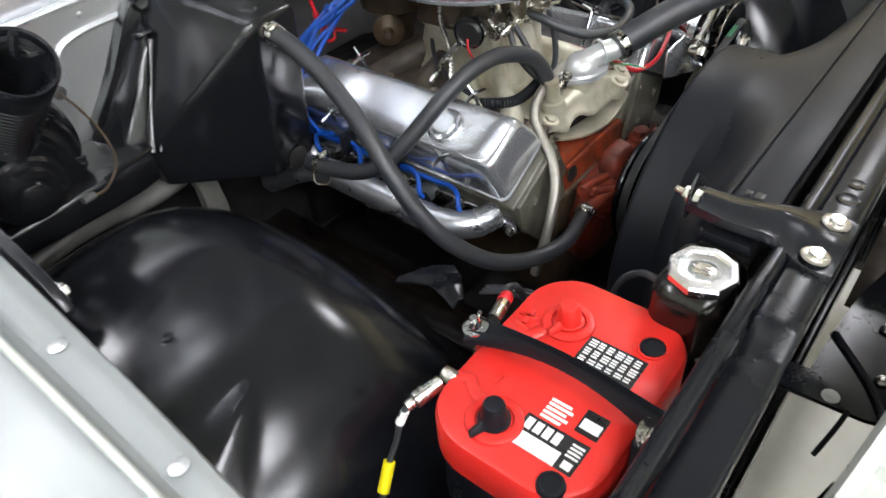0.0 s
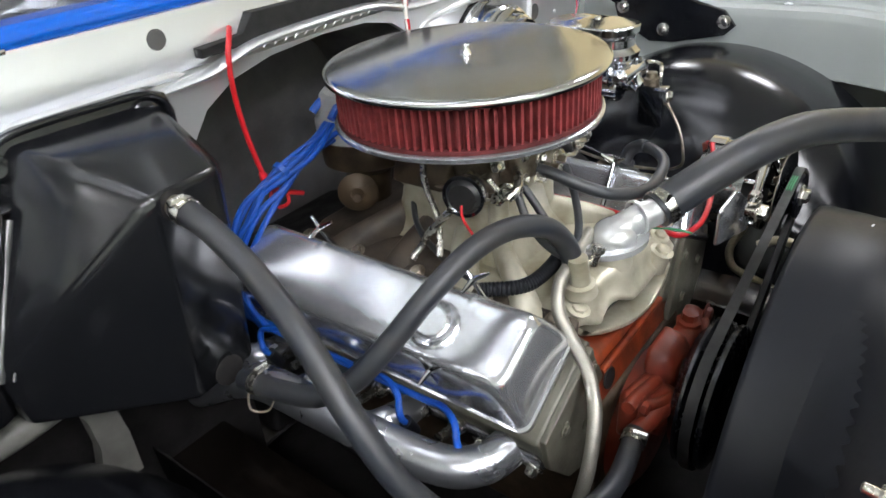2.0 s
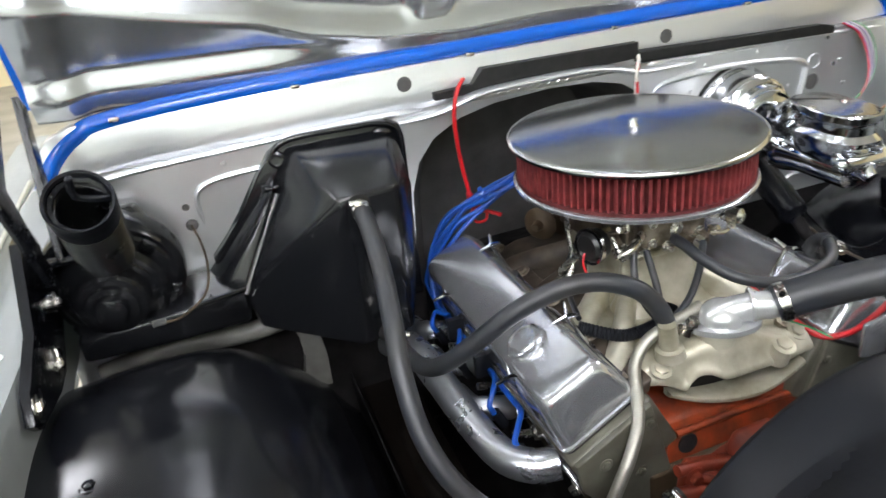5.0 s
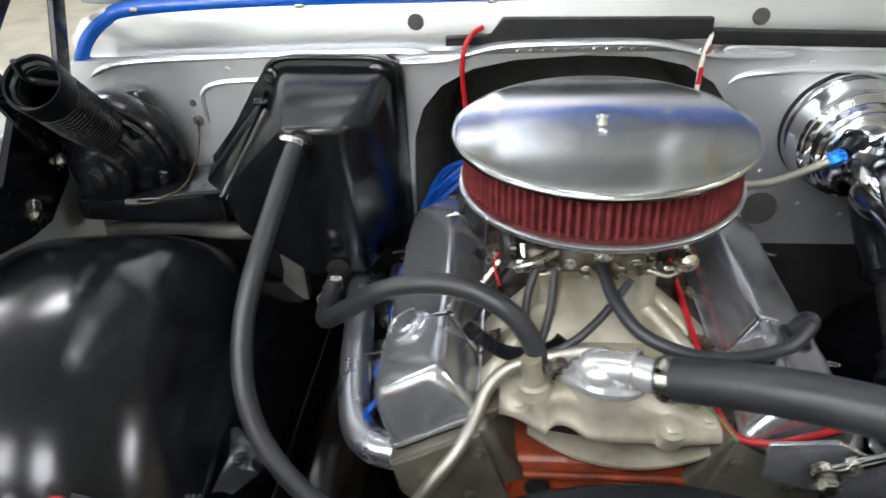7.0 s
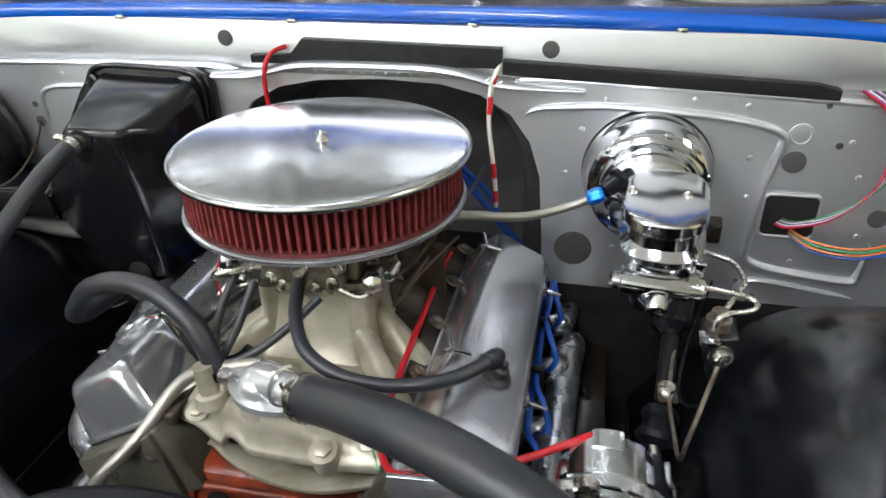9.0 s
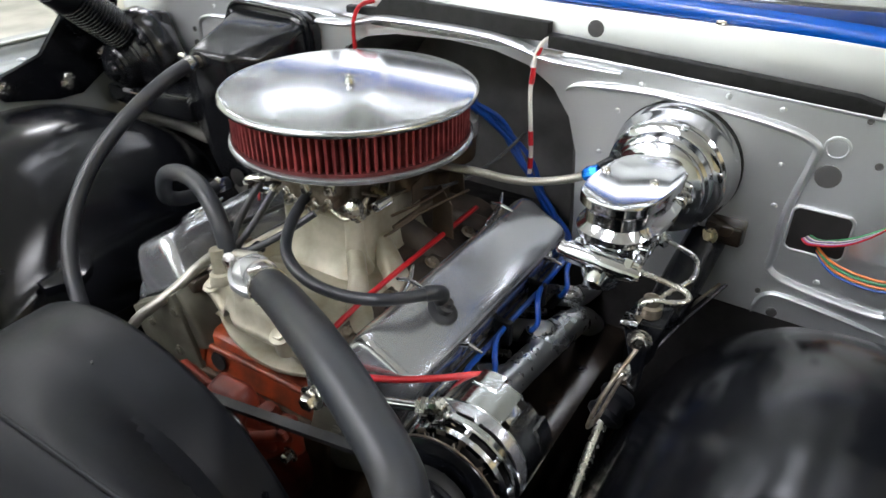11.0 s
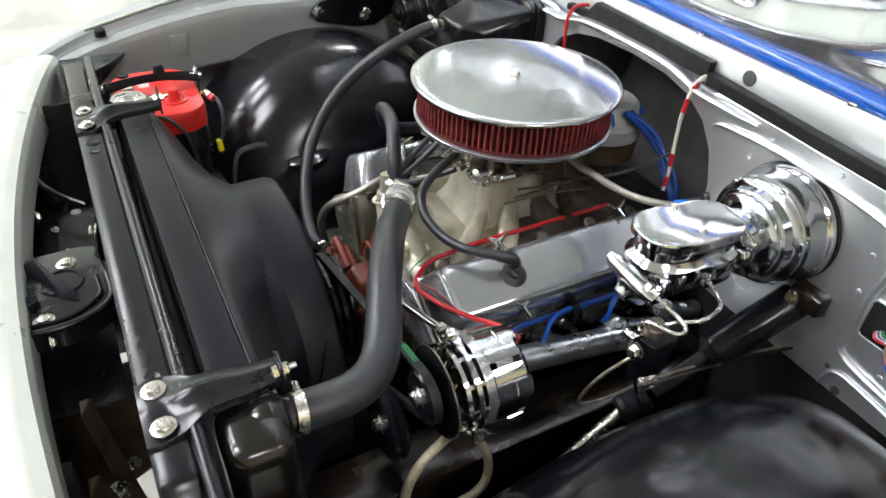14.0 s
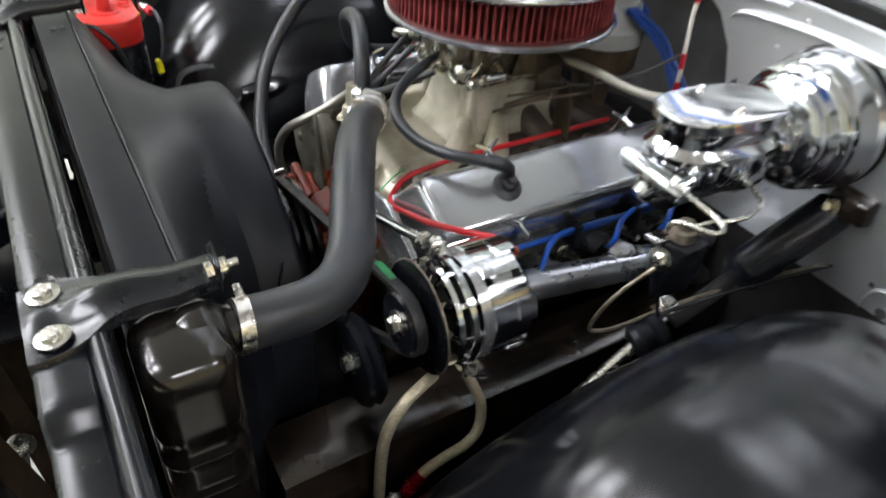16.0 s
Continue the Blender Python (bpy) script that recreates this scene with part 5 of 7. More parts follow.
def build_carburettor():
    root = thing("carburettor", (0, 0, 0.89), "dirty four-barrel carburettor below the air cleaner", "carburettor")
    part("spacer", loft([[(x, y, z) for x, y in rounded(0, 0, 0.068, 0.080, 0.015)] for z in (0.8925, 0.902)]), DULLSTEEL, root)
    part("body", hull([(x, y, z) for x in (-0.058, 0.058) for y in (-0.075, 0.075) for z in (0.902, 0.945)], 0.006), DULLSTEEL, root)
    part("air_horn", lathe([(0, 0.058), (0.012, 0.063), (0.030, 0.065)], (0, 0, 0.943), (0, 0, 1), 32), DULLSTEEL, root)
    for sy in (-1, 1):
        part("float_bowl", hull([(x, sy * y, z) for x in (-0.05, 0.05) for y in (0.075, 0.105) for z in (0.908, 0.955)], 0.006), DULLSTEEL, root)
        for x in (-0.038, 0.038):
            for z in (0.917, 0.947):
                bolt(root, (x, sy * 0.105, z), (0, sy, 0), 0.005, 0.005, STEEL)
        bolt(root, (0.0, sy * 0.105, 0.93), (0, sy, 0), 0.007, 0.006, STEEL)
    ck = part("choke_housing", lathe([(0, 0.022), (0.012, 0.023), (0.018, 0.023), (0.022, 0.020), (0.025, 0.017), (0.026, 0.001)], (-0.094, -0.062, 0.915), (-1, -0.25, 0.05), 30), LABELBLACK, root, "black electric choke cap")
    part("choke_ring", lathe([(0, 0.0225), (0.0, 0.0265), (0.007, 0.0265), (0.007, 0.0225)], (-0.107, -0.065, 0.9155), (-1, -0.25, 0.05), 30, caps=False), CHROME, ck)
    part("choke_wire", tube([(-0.122, -0.07, 0.910), (-0.127, -0.075, 0.895), (-0.12, -0.085, 0.87)], 0.0018, 8, 6), REDWIRE, ck)
    part("choke_bracket", hull([(-0.06, -0.05, 0.905), (-0.095, -0.05, 0.905), (-0.06, -0.075, 0.905), (-0.095, -0.075, 0.905), (-0.06, -0.05, 0.925), (-0.095, -0.06, 0.925)], 0.003), DULLSTEEL, root)
    # throttle linkage and screws
    for sx in (-1, 1):
        part("throttle_lever", hull([(sx * 0.066, -0.02, 0.888), (sx * 0.066, 0.04, 0.90), (sx * 0.066, 0.0, 0.935), (sx * 0.069, -0.02, 0.888), (sx * 0.069, 0.04, 0.90), (sx * 0.069, 0.0, 0.935)], 0.001), DULLSTEEL, root)
        part("idle_screw", lathe([(0, 0.005), (0.01, 0.005), (0.011, 0.0035), (0.03, 0.0035)], (sx * 0.068, -0.045, 0.922), (sx, -0.4, 0.15), 10), BRASS, root)
        part("link_rod", tube([(sx * 0.072, -0.075, 0.93), (sx * 0.082, -0.02, 0.905), (sx * 0.078, 0.05, 0.905), (sx * 0.070, 0.075, 0.925)], 0.0022, 8, 5), DULLSTEEL, root)
        part("pump_arm", tube([(sx * 0.05, -0.112, 0.915), (sx * 0.075, -0.115, 0.91), (sx * 0.090, -0.105, 0.92), (sx * 0.092, -0.09, 0.935)], 0.0035, 8, 5), STEEL, root)
        bolt(root, (sx * 0.085, -0.112, 0.921), (sx, 0, 0.2), 0.007, 0.014, STEEL)
        bolt(root, (sx * 0.074, -0.09, 0.902), (sx, 0, 0.2), 0.006, 0.010, STEEL)
    # return spring, fast-idle screw on the driver's side
    sp = []
    for k in range(10 * 10 + 1):
        t = k / 100
        a = 2 * math.pi * 10 * t
        sp.append((0.098 + 0.006 * math.cos(a), -0.082 + 0.032 * t, 0.918 + 0.006 * math.sin(a)))
    part("return_spring", tube(sp, 0.0014, 6, 1, smooth_path=False), CHROME, root)
    part("throttle_cable", tube([(0.075, 0.03, 0.893), (0.11, 0.09, 0.885), (0.14, 0.17, 0.90), (0.16, 0.235, 0.93)], 0.0028, 8, 8), RUBBER, root)
    part("cable_bracket", hull([(0.10, 0.10, 0.865), (0.13, 0.10, 0.865), (0.10, 0.103, 0.865), (0.10, 0.10, 0.90), (0.125, 0.10, 0.905), (0.125, 0.103, 0.905)], 0.001), TAN, root)
    part("cable_anchor", hull([(x, y, z) for x, z in ((0.098, 0.815), (0.136, 0.812), (0.132, 0.870), (0.112, 0.900), (0.098, 0.880)) for y in (0.056, 0.059)], 0.001), TAN, root, "dirty brown throttle cable anchor plate")
    part("kickdown_rod", tube([(0.085, -0.03, 0.878), (0.105, 0.02, 0.885), (0.12, 0.07, 0.893)], 0.0022, 8, 5), TAN, root)
    part("fuel_union", tube([(-0.055, -0.105, 0.935), (-0.085, -0.125, 0.930), (-0.10, -0.12, 0.92)], 0.006, 10, 5), STEEL, root)
    part("dashpot", lathe([(0, 0.011), (0.016, 0.011), (0.019, 0.007), (0.021, 0.003)], (0.088, -0.108, 0.930), (0.3, -1, 0.1), 18), STEEL, root)
    part("heat_tube", tube([(-0.125, -0.055, 0.90), (-0.135, -0.03, 0.87), (-0.125, -0.01, 0.845), (-0.14, 0.0, 0.825)], 0.005, 10, 6), STEEL, root, "bright choke heat tube")
    for x, y, z, r, h, ax in ((0.050, -0.112, 0.945, 0.006, 0.010, (0.2, -1, 0)), (0.020, -0.112, 0.912, 0.005, 0.012, (0, -1, 0)), (-0.020, -0.112, 0.912, 0.005, 0.012, (0, -1, 0)), (0.072, -0.055, 0.945, 0.006, 0.012, (1, 0, 0)),
                             (-0.072, -0.09, 0.945, 0.006, 0.012, (-1, -0.3, 0)), (0.064, -0.065, 0.893, 0.0065, 0.010, (0, 0, 1)), (-0.064, -0.065, 0.893, 0.0065, 0.010, (0, 0, 1))):
        bolt(root, (x, y, z), ax, r, h, STEEL, "screw")
    part("vacuum_nipple", tube([(0.012, -0.10, 0.915), (0.016, -0.122, 0.912)], 0.0055, 10, 2), DULLSTEEL, root)
    part("vacuum_nipple", tube([(0.036, -0.10, 0.918), (0.040, -0.120, 0.915)], 0.0045, 10, 2), DULLSTEEL, root)
    part("cam_plate", hull([(0.078, -0.06, 0.895), (0.078, -0.02, 0.90), (0.078, -0.045, 0.935), (0.080, -0.06, 0.895), (0.080, -0.02, 0.90), (0.080, -0.045, 0.935)], 0.0008), TAN, root)
    part("cable_stay", hull([(0.085, 0.02, 0.875), (0.085, 0.07, 0.875), (0.085, 0.02, 0.905), (0.085, 0.06, 0.915), (0.088, 0.02, 0.875), (0.088, 0.07, 0.875), (0.088, 0.02, 0.905), (0.088, 0.06, 0.915)], 0.001), TAN, root)
    part("cable_ferrule", tube([(0.100, -0.045, 0.870), (0.108, -0.02, 0.878), (0.120, 0.02, 0.888)], 0.0042, 10, 4), TAN, root)
    part("kick_link", tube([(0.094, -0.06, 0.862), (0.102, -0.05, 0.868), (0.118, 0.0, 0.880), (0.15, 0.075, 0.893)], 0.0022, 8, 5), TAN, root)
    part("dark_linkage", hull([(0.062, 0.0, 0.895), (0.062, 0.075, 0.895), (0.085, 0.01, 0.895), (0.085, 0.07, 0.895), (0.062, 0.0, 0.945), (0.062, 0.075, 0.945), (0.080, 0.02, 0.94)], 0.004), TAN, root, "dirty brown linkage housing")
    part("dark_linkage", hull([(-0.062, -0.02, 0.895), (-0.062, 0.075, 0.895), (-0.085, -0.01, 0.895), (-0.085, 0.07, 0.895), (-0.062, -0.02, 0.945), (-0.062, 0.075, 0.945), (-0.080, 0.02, 0.94)], 0.004), TAN, root, "dirty brown linkage housing")
    # rods with clevis ends on the passenger side
    part("vertical_link", tube([(-0.112, -0.01, 0.955), (-0.115, -0.012, 0.92), (-0.118, -0.03, 0.88), (-0.145, -0.05, 0.845)], 0.004, 8, 6), STEEL, root)
    return root


def build_distributor():
    root = thing("distributor", (0.0, 0.205, 0.80), "grey-capped distributor with blue plug leads", "distributor")
    part("housing", lathe([(0, 0.03), (0.05, 0.035), (0.07, 0.066), (0.11, 0.068)], (0.01, 0.205, 0.80), (0, 0, 1), 32), TAN, root, "dusty brown distributor housing")
    cap = part("cap", lathe([(0, 0.070), (0.025, 0.070), (0.035, 0.062), (0.060, 0.058), (0.066, 0.052), (0.066, 0.001)], (0.01, 0.205, 0.912), (0, 0, 1), 32), GREYCAP, root, "grey distributor cap")
    part("vacuum_canister", lathe([(0, 0.014), (0.012, 0.026), (0.018, 0.029), (0.022, 0.026), (0.027, 0.010), (0.04, 0.006)], (-0.065, 0.155, 0.858), (-0.75, -0.6, 0.05), 24), TAN, root, "dusty vacuum advance canister")
    for k in range(8):
        a = 2 * math.pi * k / 8 + 0.2
        part("boot", tube([(0.01 + 0.045 * math.cos(a), 0.205 + 0.045 * math.sin(a), 0.960), (0.01 + 0.058 * math.cos(a), 0.205 + 0.055 * math.sin(a), 0.966), (0.01 + 0.075 * math.cos(a), 0.205 + 0.066 * math.sin(a), 0.954)], 0.0062, 8, 5), BLUEWIRE, cap)
    return root


def plug_lead(pts, label):
    root = thing("plug_lead", pts[-1], label, "plug lead", "blue plug leads")
    part("lead", tube(pts, 0.0042, 8, 7), BLUEWIRE, root)
    a, b = Vector(pts[-2]), Vector(pts[-1])
    d = (b - a).normalized()
    part("plug_boot", tube([b - d * 0.012, b + d * 0.018], 0.008, 10, 2), SATIN, root)
    return root


def build_leads():
    rnd = random.Random(4)
    for k, y in enumerate((-0.165, -0.085, 0.045, 0.150)):
        def j(v=0.012):
            return rnd.uniform(-v, v)
        o = 0.005 * k
        plug_lead([(-0.055, 0.20 + o, 0.942), (-0.100 + j(), 0.195 + j(0.008), 0.922 + j()), (-0.150 + j(), 0.212 + j(0.008), 0.900 + 1.5 * o + j(0.014)), (-0.202 + j(), 0.222 + j(0.008), 0.862 + j(0.018)), (-0.246 + j(0.01), 0.232 + j(0.006), 0.800 + j(0.02)), (-0.258 + j(0.004), 0.215 - o, 0.735 + o * 0.5),
                   (-0.257 - o * 0.4, min(0.15, y + 0.09), 0.728 + o * 0.8), (-0.258 - o * 0.4, min(0.13, y + 0.04), 0.732 + o * 0.8), (-0.276, y + 0.008, 0.738), (-0.288, y - 0.004, 0.722), (-0.276, y - 0.004, 0.698)], "blue silicone plug lead tucked under the polished valve cover")
        plug_lead([(0.075, 0.205 - o, 0.978), (0.105 + j(), 0.240 + j(0.008), 0.935 + j()), (0.150 + j(), 0.256 + j(0.01), 0.870 + j()), (0.205 + j(), 0.256 + j(0.006), 0.805 + j()), (0.250 + j(0.006), 0.236 + j(0.008), 0.752 + j(0.006)), (0.264 + o * 0.4, 0.15 - o, 0.742 + o * 0.8),
                   (0.268 + o * 0.4, min(0.12, y + 0.09), 0.748 + o * 0.8), (0.270 + o * 0.4, y + 0.04, 0.750 + o * 0.8), (0.284, y + 0.008, 0.752), (0.292, y - 0.006, 0.728), (0.276, y - 0.004, 0.700)], "blue silicone plug lead tucked under the polished valve cover")
    for k in range(2):
        o = 0.010 * k
        slack = thing("plug_lead", (-0.10, 0.20, 0.95), "blue silicone plug lead hanging slack behind the valve cover", "plug lead", "blue plug leads")
        part("lead", tube([(-0.050 - o, 0.19 + 0.006 * k, 0.935 - 0.012 * k), (-0.105, 0.200 + o, 0.916 - o), (-0.155 - o, 0.205, 0.886 - o), (-0.200 - 0.6 * o, 0.214 - o, 0.862 - 1.5 * o), (-0.238, 0.222 - o, 0.812 - o), (-0.262 - 0.3 * o, 0.205 - 1.5 * o, 0.765), (-0.268, 0.17 - 2 * o, 0.735)], 0.0042, 8, 7), BLUEWIRE, slack)
    for sx in (-1, 1):
        for y in (-0.02, 0.09):
            sep = thing("lead_separator", (sx * 0.265, y, 0.74), "black plastic plug lead separator", "lead separator", "lead separators")
            part("separator_bar", box(min(sx * 0.252, sx * 0.280), max(sx * 0.252, sx * 0.280), y - 0.006, y + 0.006, 0.722, 0.762, 0.003), SATIN, sep)
    tie = thing("lead_tie", (-0.19, 0.22, 0.92), "bright blue cable tie round the plug leads", "cable tie")
    part("tie_band", lathe([(-0.004, 0.012), (-0.004, 0.014), (0.004, 0.014), (0.004, 0.012)], (-0.150, 0.212, 0.906), (-0.8, 0.1, -0.4), 16, caps=False), BLUEWIRE, tie)


def build_headers():
    for sx, lab in ((-1, "chrome exhaust header below the valve cover, heater side"), (1, "chrome exhaust header below the valve cover, booster side")):
        root = thing("exhaust_header", (sx * 0.31, 0.0, 0.70), lab, "exhaust header", "exhaust headers")
        part("flange", hull([bank(sx, u, n, y) for u in (0.066, 0.072) for n in (-0.085, -0.045) for y in (-0.235, 0.225)], 0.003), POLISHED, root)
        ys = (-0.185, -0.065, 0.055, 0.165)
        zc, xc = (0.700, 0.332) if sx < 0 else (0.735, 0.360)
        main = [(sx * 0.245, -0.205, 0.700), (sx * 0.275, -0.195, 0.698), (sx * 0.302, -0.165, 0.700), (sx * 0.318, -0.10, 0.708), (sx * 0.330, 0.0, 0.722), (sx * 0.342, 0.10, 0.728), (sx * 0.35, 0.22, 0.66)]
        if sx > 0:
            main = [(0.248, -0.205, 0.704), (0.276, -0.197, 0.706), (0.294, -0.170, 0.707), (0.300, -0.12, 0.706), (0.302, -0.06, 0.698), (0.303, 0.016, 0.686), (0.307, 0.10, 0.674), (0.311, 0.169, 0.660), (0.310, 0.24, 0.60)]
        part("collector_tube", tube(main, 0.0225, 20, 8), HEADERMETAL, root, "long satin metal header tube")
        for y in ys[1:]:
            part("primary_tube", tube([bank(sx, 0.06, -0.065, y), (sx * 0.285, y, 0.700), (sx * 0.296, y + 0.03, 0.685), (sx * 0.300, y + 0.08, 0.675)], 0.018, 16, 6), HEADERMETAL, root)
        part("port_flange", hull([bank(sx, u, n, y) for u in (0.070, 0.077) for n, y in ((-0.09, -0.205), (-0.065, -0.235), (-0.04, -0.205), (-0.065, -0.15))], 0.002), POLISHED, root)
        bolt(root, bank(sx, 0.077, -0.064, -0.228), (sx * U30[0], 0, U30[1]), 0.008, 0.010, STEEL)
        bolt(root, bank(sx, 0.077, -0.064, -0.158), (sx * U30[0], 0, U30[1]), 0.008, 0.010, STEEL)
        for y in (-0.13, -0.01, 0.11):
            sp = part("spark_plug", lathe([(0, 0.011), (0.012, 0.011), (0.014, 0.006), (0.045, 0.006)], bank(sx, 0.07, -0.05, y), (sx * 0.9, 0, 0.25), 12), STEEL, root)
            bolt(root, bank(sx, 0.072, -0.045, y + 0.05), (sx * U30[0], 0, U30[1] + 0.3), 0.008, 0.012, CHROME)


def hose(name, pts, r, material, label, clamps=(), category="hose", group="", shape=None, per=10, seg=18):
    root = thing(name, pts[0], label, category, group)
    part("hose_body", tube(pts, r, seg, per, shape), material, root)
    for at, axis in clamps:
        clamp(root, at, axis, r + 0.0005)
    return root


def build_hoses():
    hose("heater_hose", [(-0.394, 0.058, 1.000), (-0.396, 0.010, 0.989), (-0.402, -0.055, 0.960), (-0.412, -0.115, 0.920), (-0.421, -0.165, 0.872), (-0.418, -0.210, 0.815), (-0.395, -0.247, 0.763), (-0.345, -0.278, 0.711), (-0.275, -0.301, 0.678), (-0.200, -0.312, 0.666), (-0.130, -0.305, 0.681)],
         0.0125, RUBBER, "long black rubber heater hose looping to the water pump", [((-0.3945, 0.046, 0.998), (-0.05, -1, -0.2)), ((-0.142, -0.307, 0.679), (1, 0.1, 0.2))], group="heater hoses")
    hose("heater_hose", [(-0.073, -0.194, 0.836), (-0.085, -0.187, 0.873), (-0.112, -0.176, 0.904), (-0.157, -0.160, 0.920), (-0.208, -0.148, 0.918), (-0.262, -0.135, 0.895), (-0.312, -0.110, 0.848), (-0.345, -0.085, 0.813), (-0.362, -0.045, 0.788), (-0.370, 0.01, 0.776), (-0.373, 0.065, 0.770)],
         0.0125, RUBBER, "black rubber heater hose arching over the valve cover", [((-0.0745, -0.1935, 0.842), (-0.2, 0.1, 1)), ((-0.3715, 0.040, 0.773), (0, 1, -0.1))], group="heater hoses")
    hose("radiator_hose", [(0.049, -0.240, 0.8665), (0.068, -0.251, 0.8755), (0.118, -0.281, 0.897), (0.168, -0.310, 0.912), (0.214, -0.334, 0.919), (0.260, -0.357, 0.919), (0.306, -0.379, 0.911), (0.350, -0.400, 0.901), (0.383, -0.424, 0.894), (0.402, -0.456, 0.893), (0.410, -0.493, 0.897), (0.413, -0.535, 0.902)],
         0.0235, RUBBER, "thick black upper radiator hose bending to the radiator", [((0.057, -0.245, 0.870), (0.83, -0.46, 0.36)), ((0.413, -0.528, 0.9015), (-0.05, -1, 0.1))], seg=24)
    pcv = hose("pcv_hose", [(-0.006, -0.090, 0.918), (0.001, -0.120, 0.912), (0.010, -0.152, 0.900), (0.034, -0.188, 0.884), (0.078, -0.208, 0.873), (0.130, -0.208, 0.867), (0.184, -0.196, 0.871), (0.216, -0.168, 0.871), (0.231, -0.142, 0.867), (0.232, -0.127, 0.857), (0.2265, -0.121, 0.838)],
         0.0078, RUBBER, "black crankcase ventilation hose curling to the valve cover")
    part("end_elbow", tube([(0.224, -0.155, 0.870), (0.231, -0.142, 0.867), (0.232, -0.127, 0.857), (0.227, -0.1215, 0.841)], 0.0098, 14, 6), RUBBER, pcv)
    hose("vacuum_hose", [(-0.075, -0.115, 0.925), (-0.088, -0.14, 0.89), (-0.086, -0.168, 0.862), (-0.070, -0.185, 0.848), (-0.035, -0.178, 0.862), (0.0, -0.155, 0.885), (0.03, -0.125, 0.91)],
         0.005, RUBBER, "thin black vacuum hose in front of the carburettor")
    hose("vacuum_hose", [(-0.055, -0.115, 0.915), (-0.062, -0.15, 0.88), (-0.074, -0.178, 0.852), (-0.085, -0.19, 0.843)], 0.005, RUBBER, "thin black vacuum hose in front of the carburettor")
    hose("wiring_conduit", [(-0.046, -0.160, 0.852), (-0.056, -0.166, 0.842), (-0.078, -0.164, 0.830), (-0.115, -0.150, 0.820), (-0.160, -0.115, 0.828)], 0.0085, SATIN, "corrugated black plastic wiring conduit", category="conduit",
         shape=lambda u: 1.0 + 0.12 * math.sin(u * 300), per=36)
    hose("spark_cable", [(-0.02, 0.09, 0.87), (-0.09, 0.03, 0.845), (-0.13, -0.04, 0.835), (-0.15, -0.10, 0.83)], 0.004, RUBBER, "thin black cable under the carburettor", category="cable")
    braid = [(-0.020, -0.186, 0.856), (-0.070, -0.190, 0.846), (-0.107, -0.192, 0.832), (-0.131, -0.204, 0.812), (-0.145, -0.229, 0.791), (-0.162, -0.257, 0.771), (-0.188, -0.279, 0.746), (-0.212, -0.288, 0.710), (-0.226, -0.287, 0.67), (-0.232, -0.275, 0.60)]
    hose("braided_fuel_line", braid, 0.0080, BRAID, "braided stainless fuel line curving down the engine front", category="fuel line")
    vac = hose("braided_vacuum_line", [(0.06, 0.075, 0.93), (0.12, 0.05, 0.935), (0.177, 0.052, 0.938), (0.213, 0.067, 0.931), (0.248, 0.082, 0.929), (0.29, 0.095, 0.938), (0.322, 0.097, 0.953)], 0.0060, BRAID, "braided steel vacuum line to the brake booster", category="vacuum line")
    part("blue_fitting", lathe([(0, 0.0085), (0.004, 0.0105), (0.018, 0.0105), (0.022, 0.008)], (0.316, 0.097, 0.951), (0.9, 0.0, 0.45), 6), BLUEFIT, vac, "blue anodised hose fitting")
    part("elbow", lathe([(0, 0.010), (0.02, 0.012), (0.024, 0.017), (0.03, 0.017)], (0.335, 0.099, 0.962), (0.6, 0.55, 0.3), 14), BLACKPAINT, vac)
    # power steering lines
    ps = hose("power_steering_hose", [(0.378, -0.275, 0.71), (0.384, -0.266, 0.682), (0.396, -0.250, 0.636), (0.405, -0.255, 0.60), (0.410, -0.275, 0.585), (0.410, -0.305, 0.577), (0.410, -0.334, 0.566), (0.410, -0.355, 0.545)], 0.0068, TANHOSE, "braided power steering hose with red fitting", category="hose", group="power steering hoses")
    part("red_fitting", tube([(0.410, -0.338, 0.563), (0.410, -0.362, 0.538)], 0.0090, 10, 2), mat_red_anod, ps, "red anodised fitting")
    part("lower_nut", lathe([(0, 0.017), (0.012, 0.017), (0.014, 0.012)], (0.410, -0.372, 0.515), (0, -0.2, 1), 6), STEEL, ps)
    hose("power_steering_hose", [(0.360, -0.300, 0.675), (0.375, -0.325, 0.684), (0.385, -0.355, 0.676), (0.390, -0.378, 0.645), (0.391, -0.386, 0.595), (0.391, -0.389, 0.50)], 0.0074, TANHOSE, "braided power steering return hose", category="hose", group="power steering hoses")
    # wires
    hose("charging_wire", [(0.122, 0.15, 0.822), (0.119, 0.085, 0.818), (0.1175, 0.035, 0.816), (0.1175, -0.03, 0.815), (0.1175, -0.09, 0.814), (0.118, -0.16, 0.811), (0.119, -0.213, 0.803), (0.135, -0.245, 0.791), (0.165, -0.260, 0.797), (0.196, -0.260, 0.806), (0.245, -0.249, 0.816), (0.292, -0.234, 0.829), (0.337, -0.215, 0.842), (0.358, -0.202, 0.836)],
         0.0040, REDWIRE, "red charging wire draped to the alternator", category="wire")
    hose("ground_wire", [(0.104, -0.21, 0.808), (0.12, -0.240, 0.806), (0.132, -0.262, 0.800)], 0.0012, GREENWIRE, "thin green sensor wire", category="wire")
    fw = hose("coil_wire", [(-0.150, 0.258, 1.094), (-0.166, 0.240, 1.088), (-0.177, 0.234, 1.068), (-0.181, 0.234, 1.035), (-0.178, 0.236, 0.985), (-0.172, 0.234, 0.935), (-0.164, 0.230, 0.893), (-0.154, 0.225, 0.874), (-0.140, 0.221, 0.868), (-0.118, 0.215, 0.858)], 0.0036, REDWIRE, "red ignition wire hanging down the firewall", category="wire")
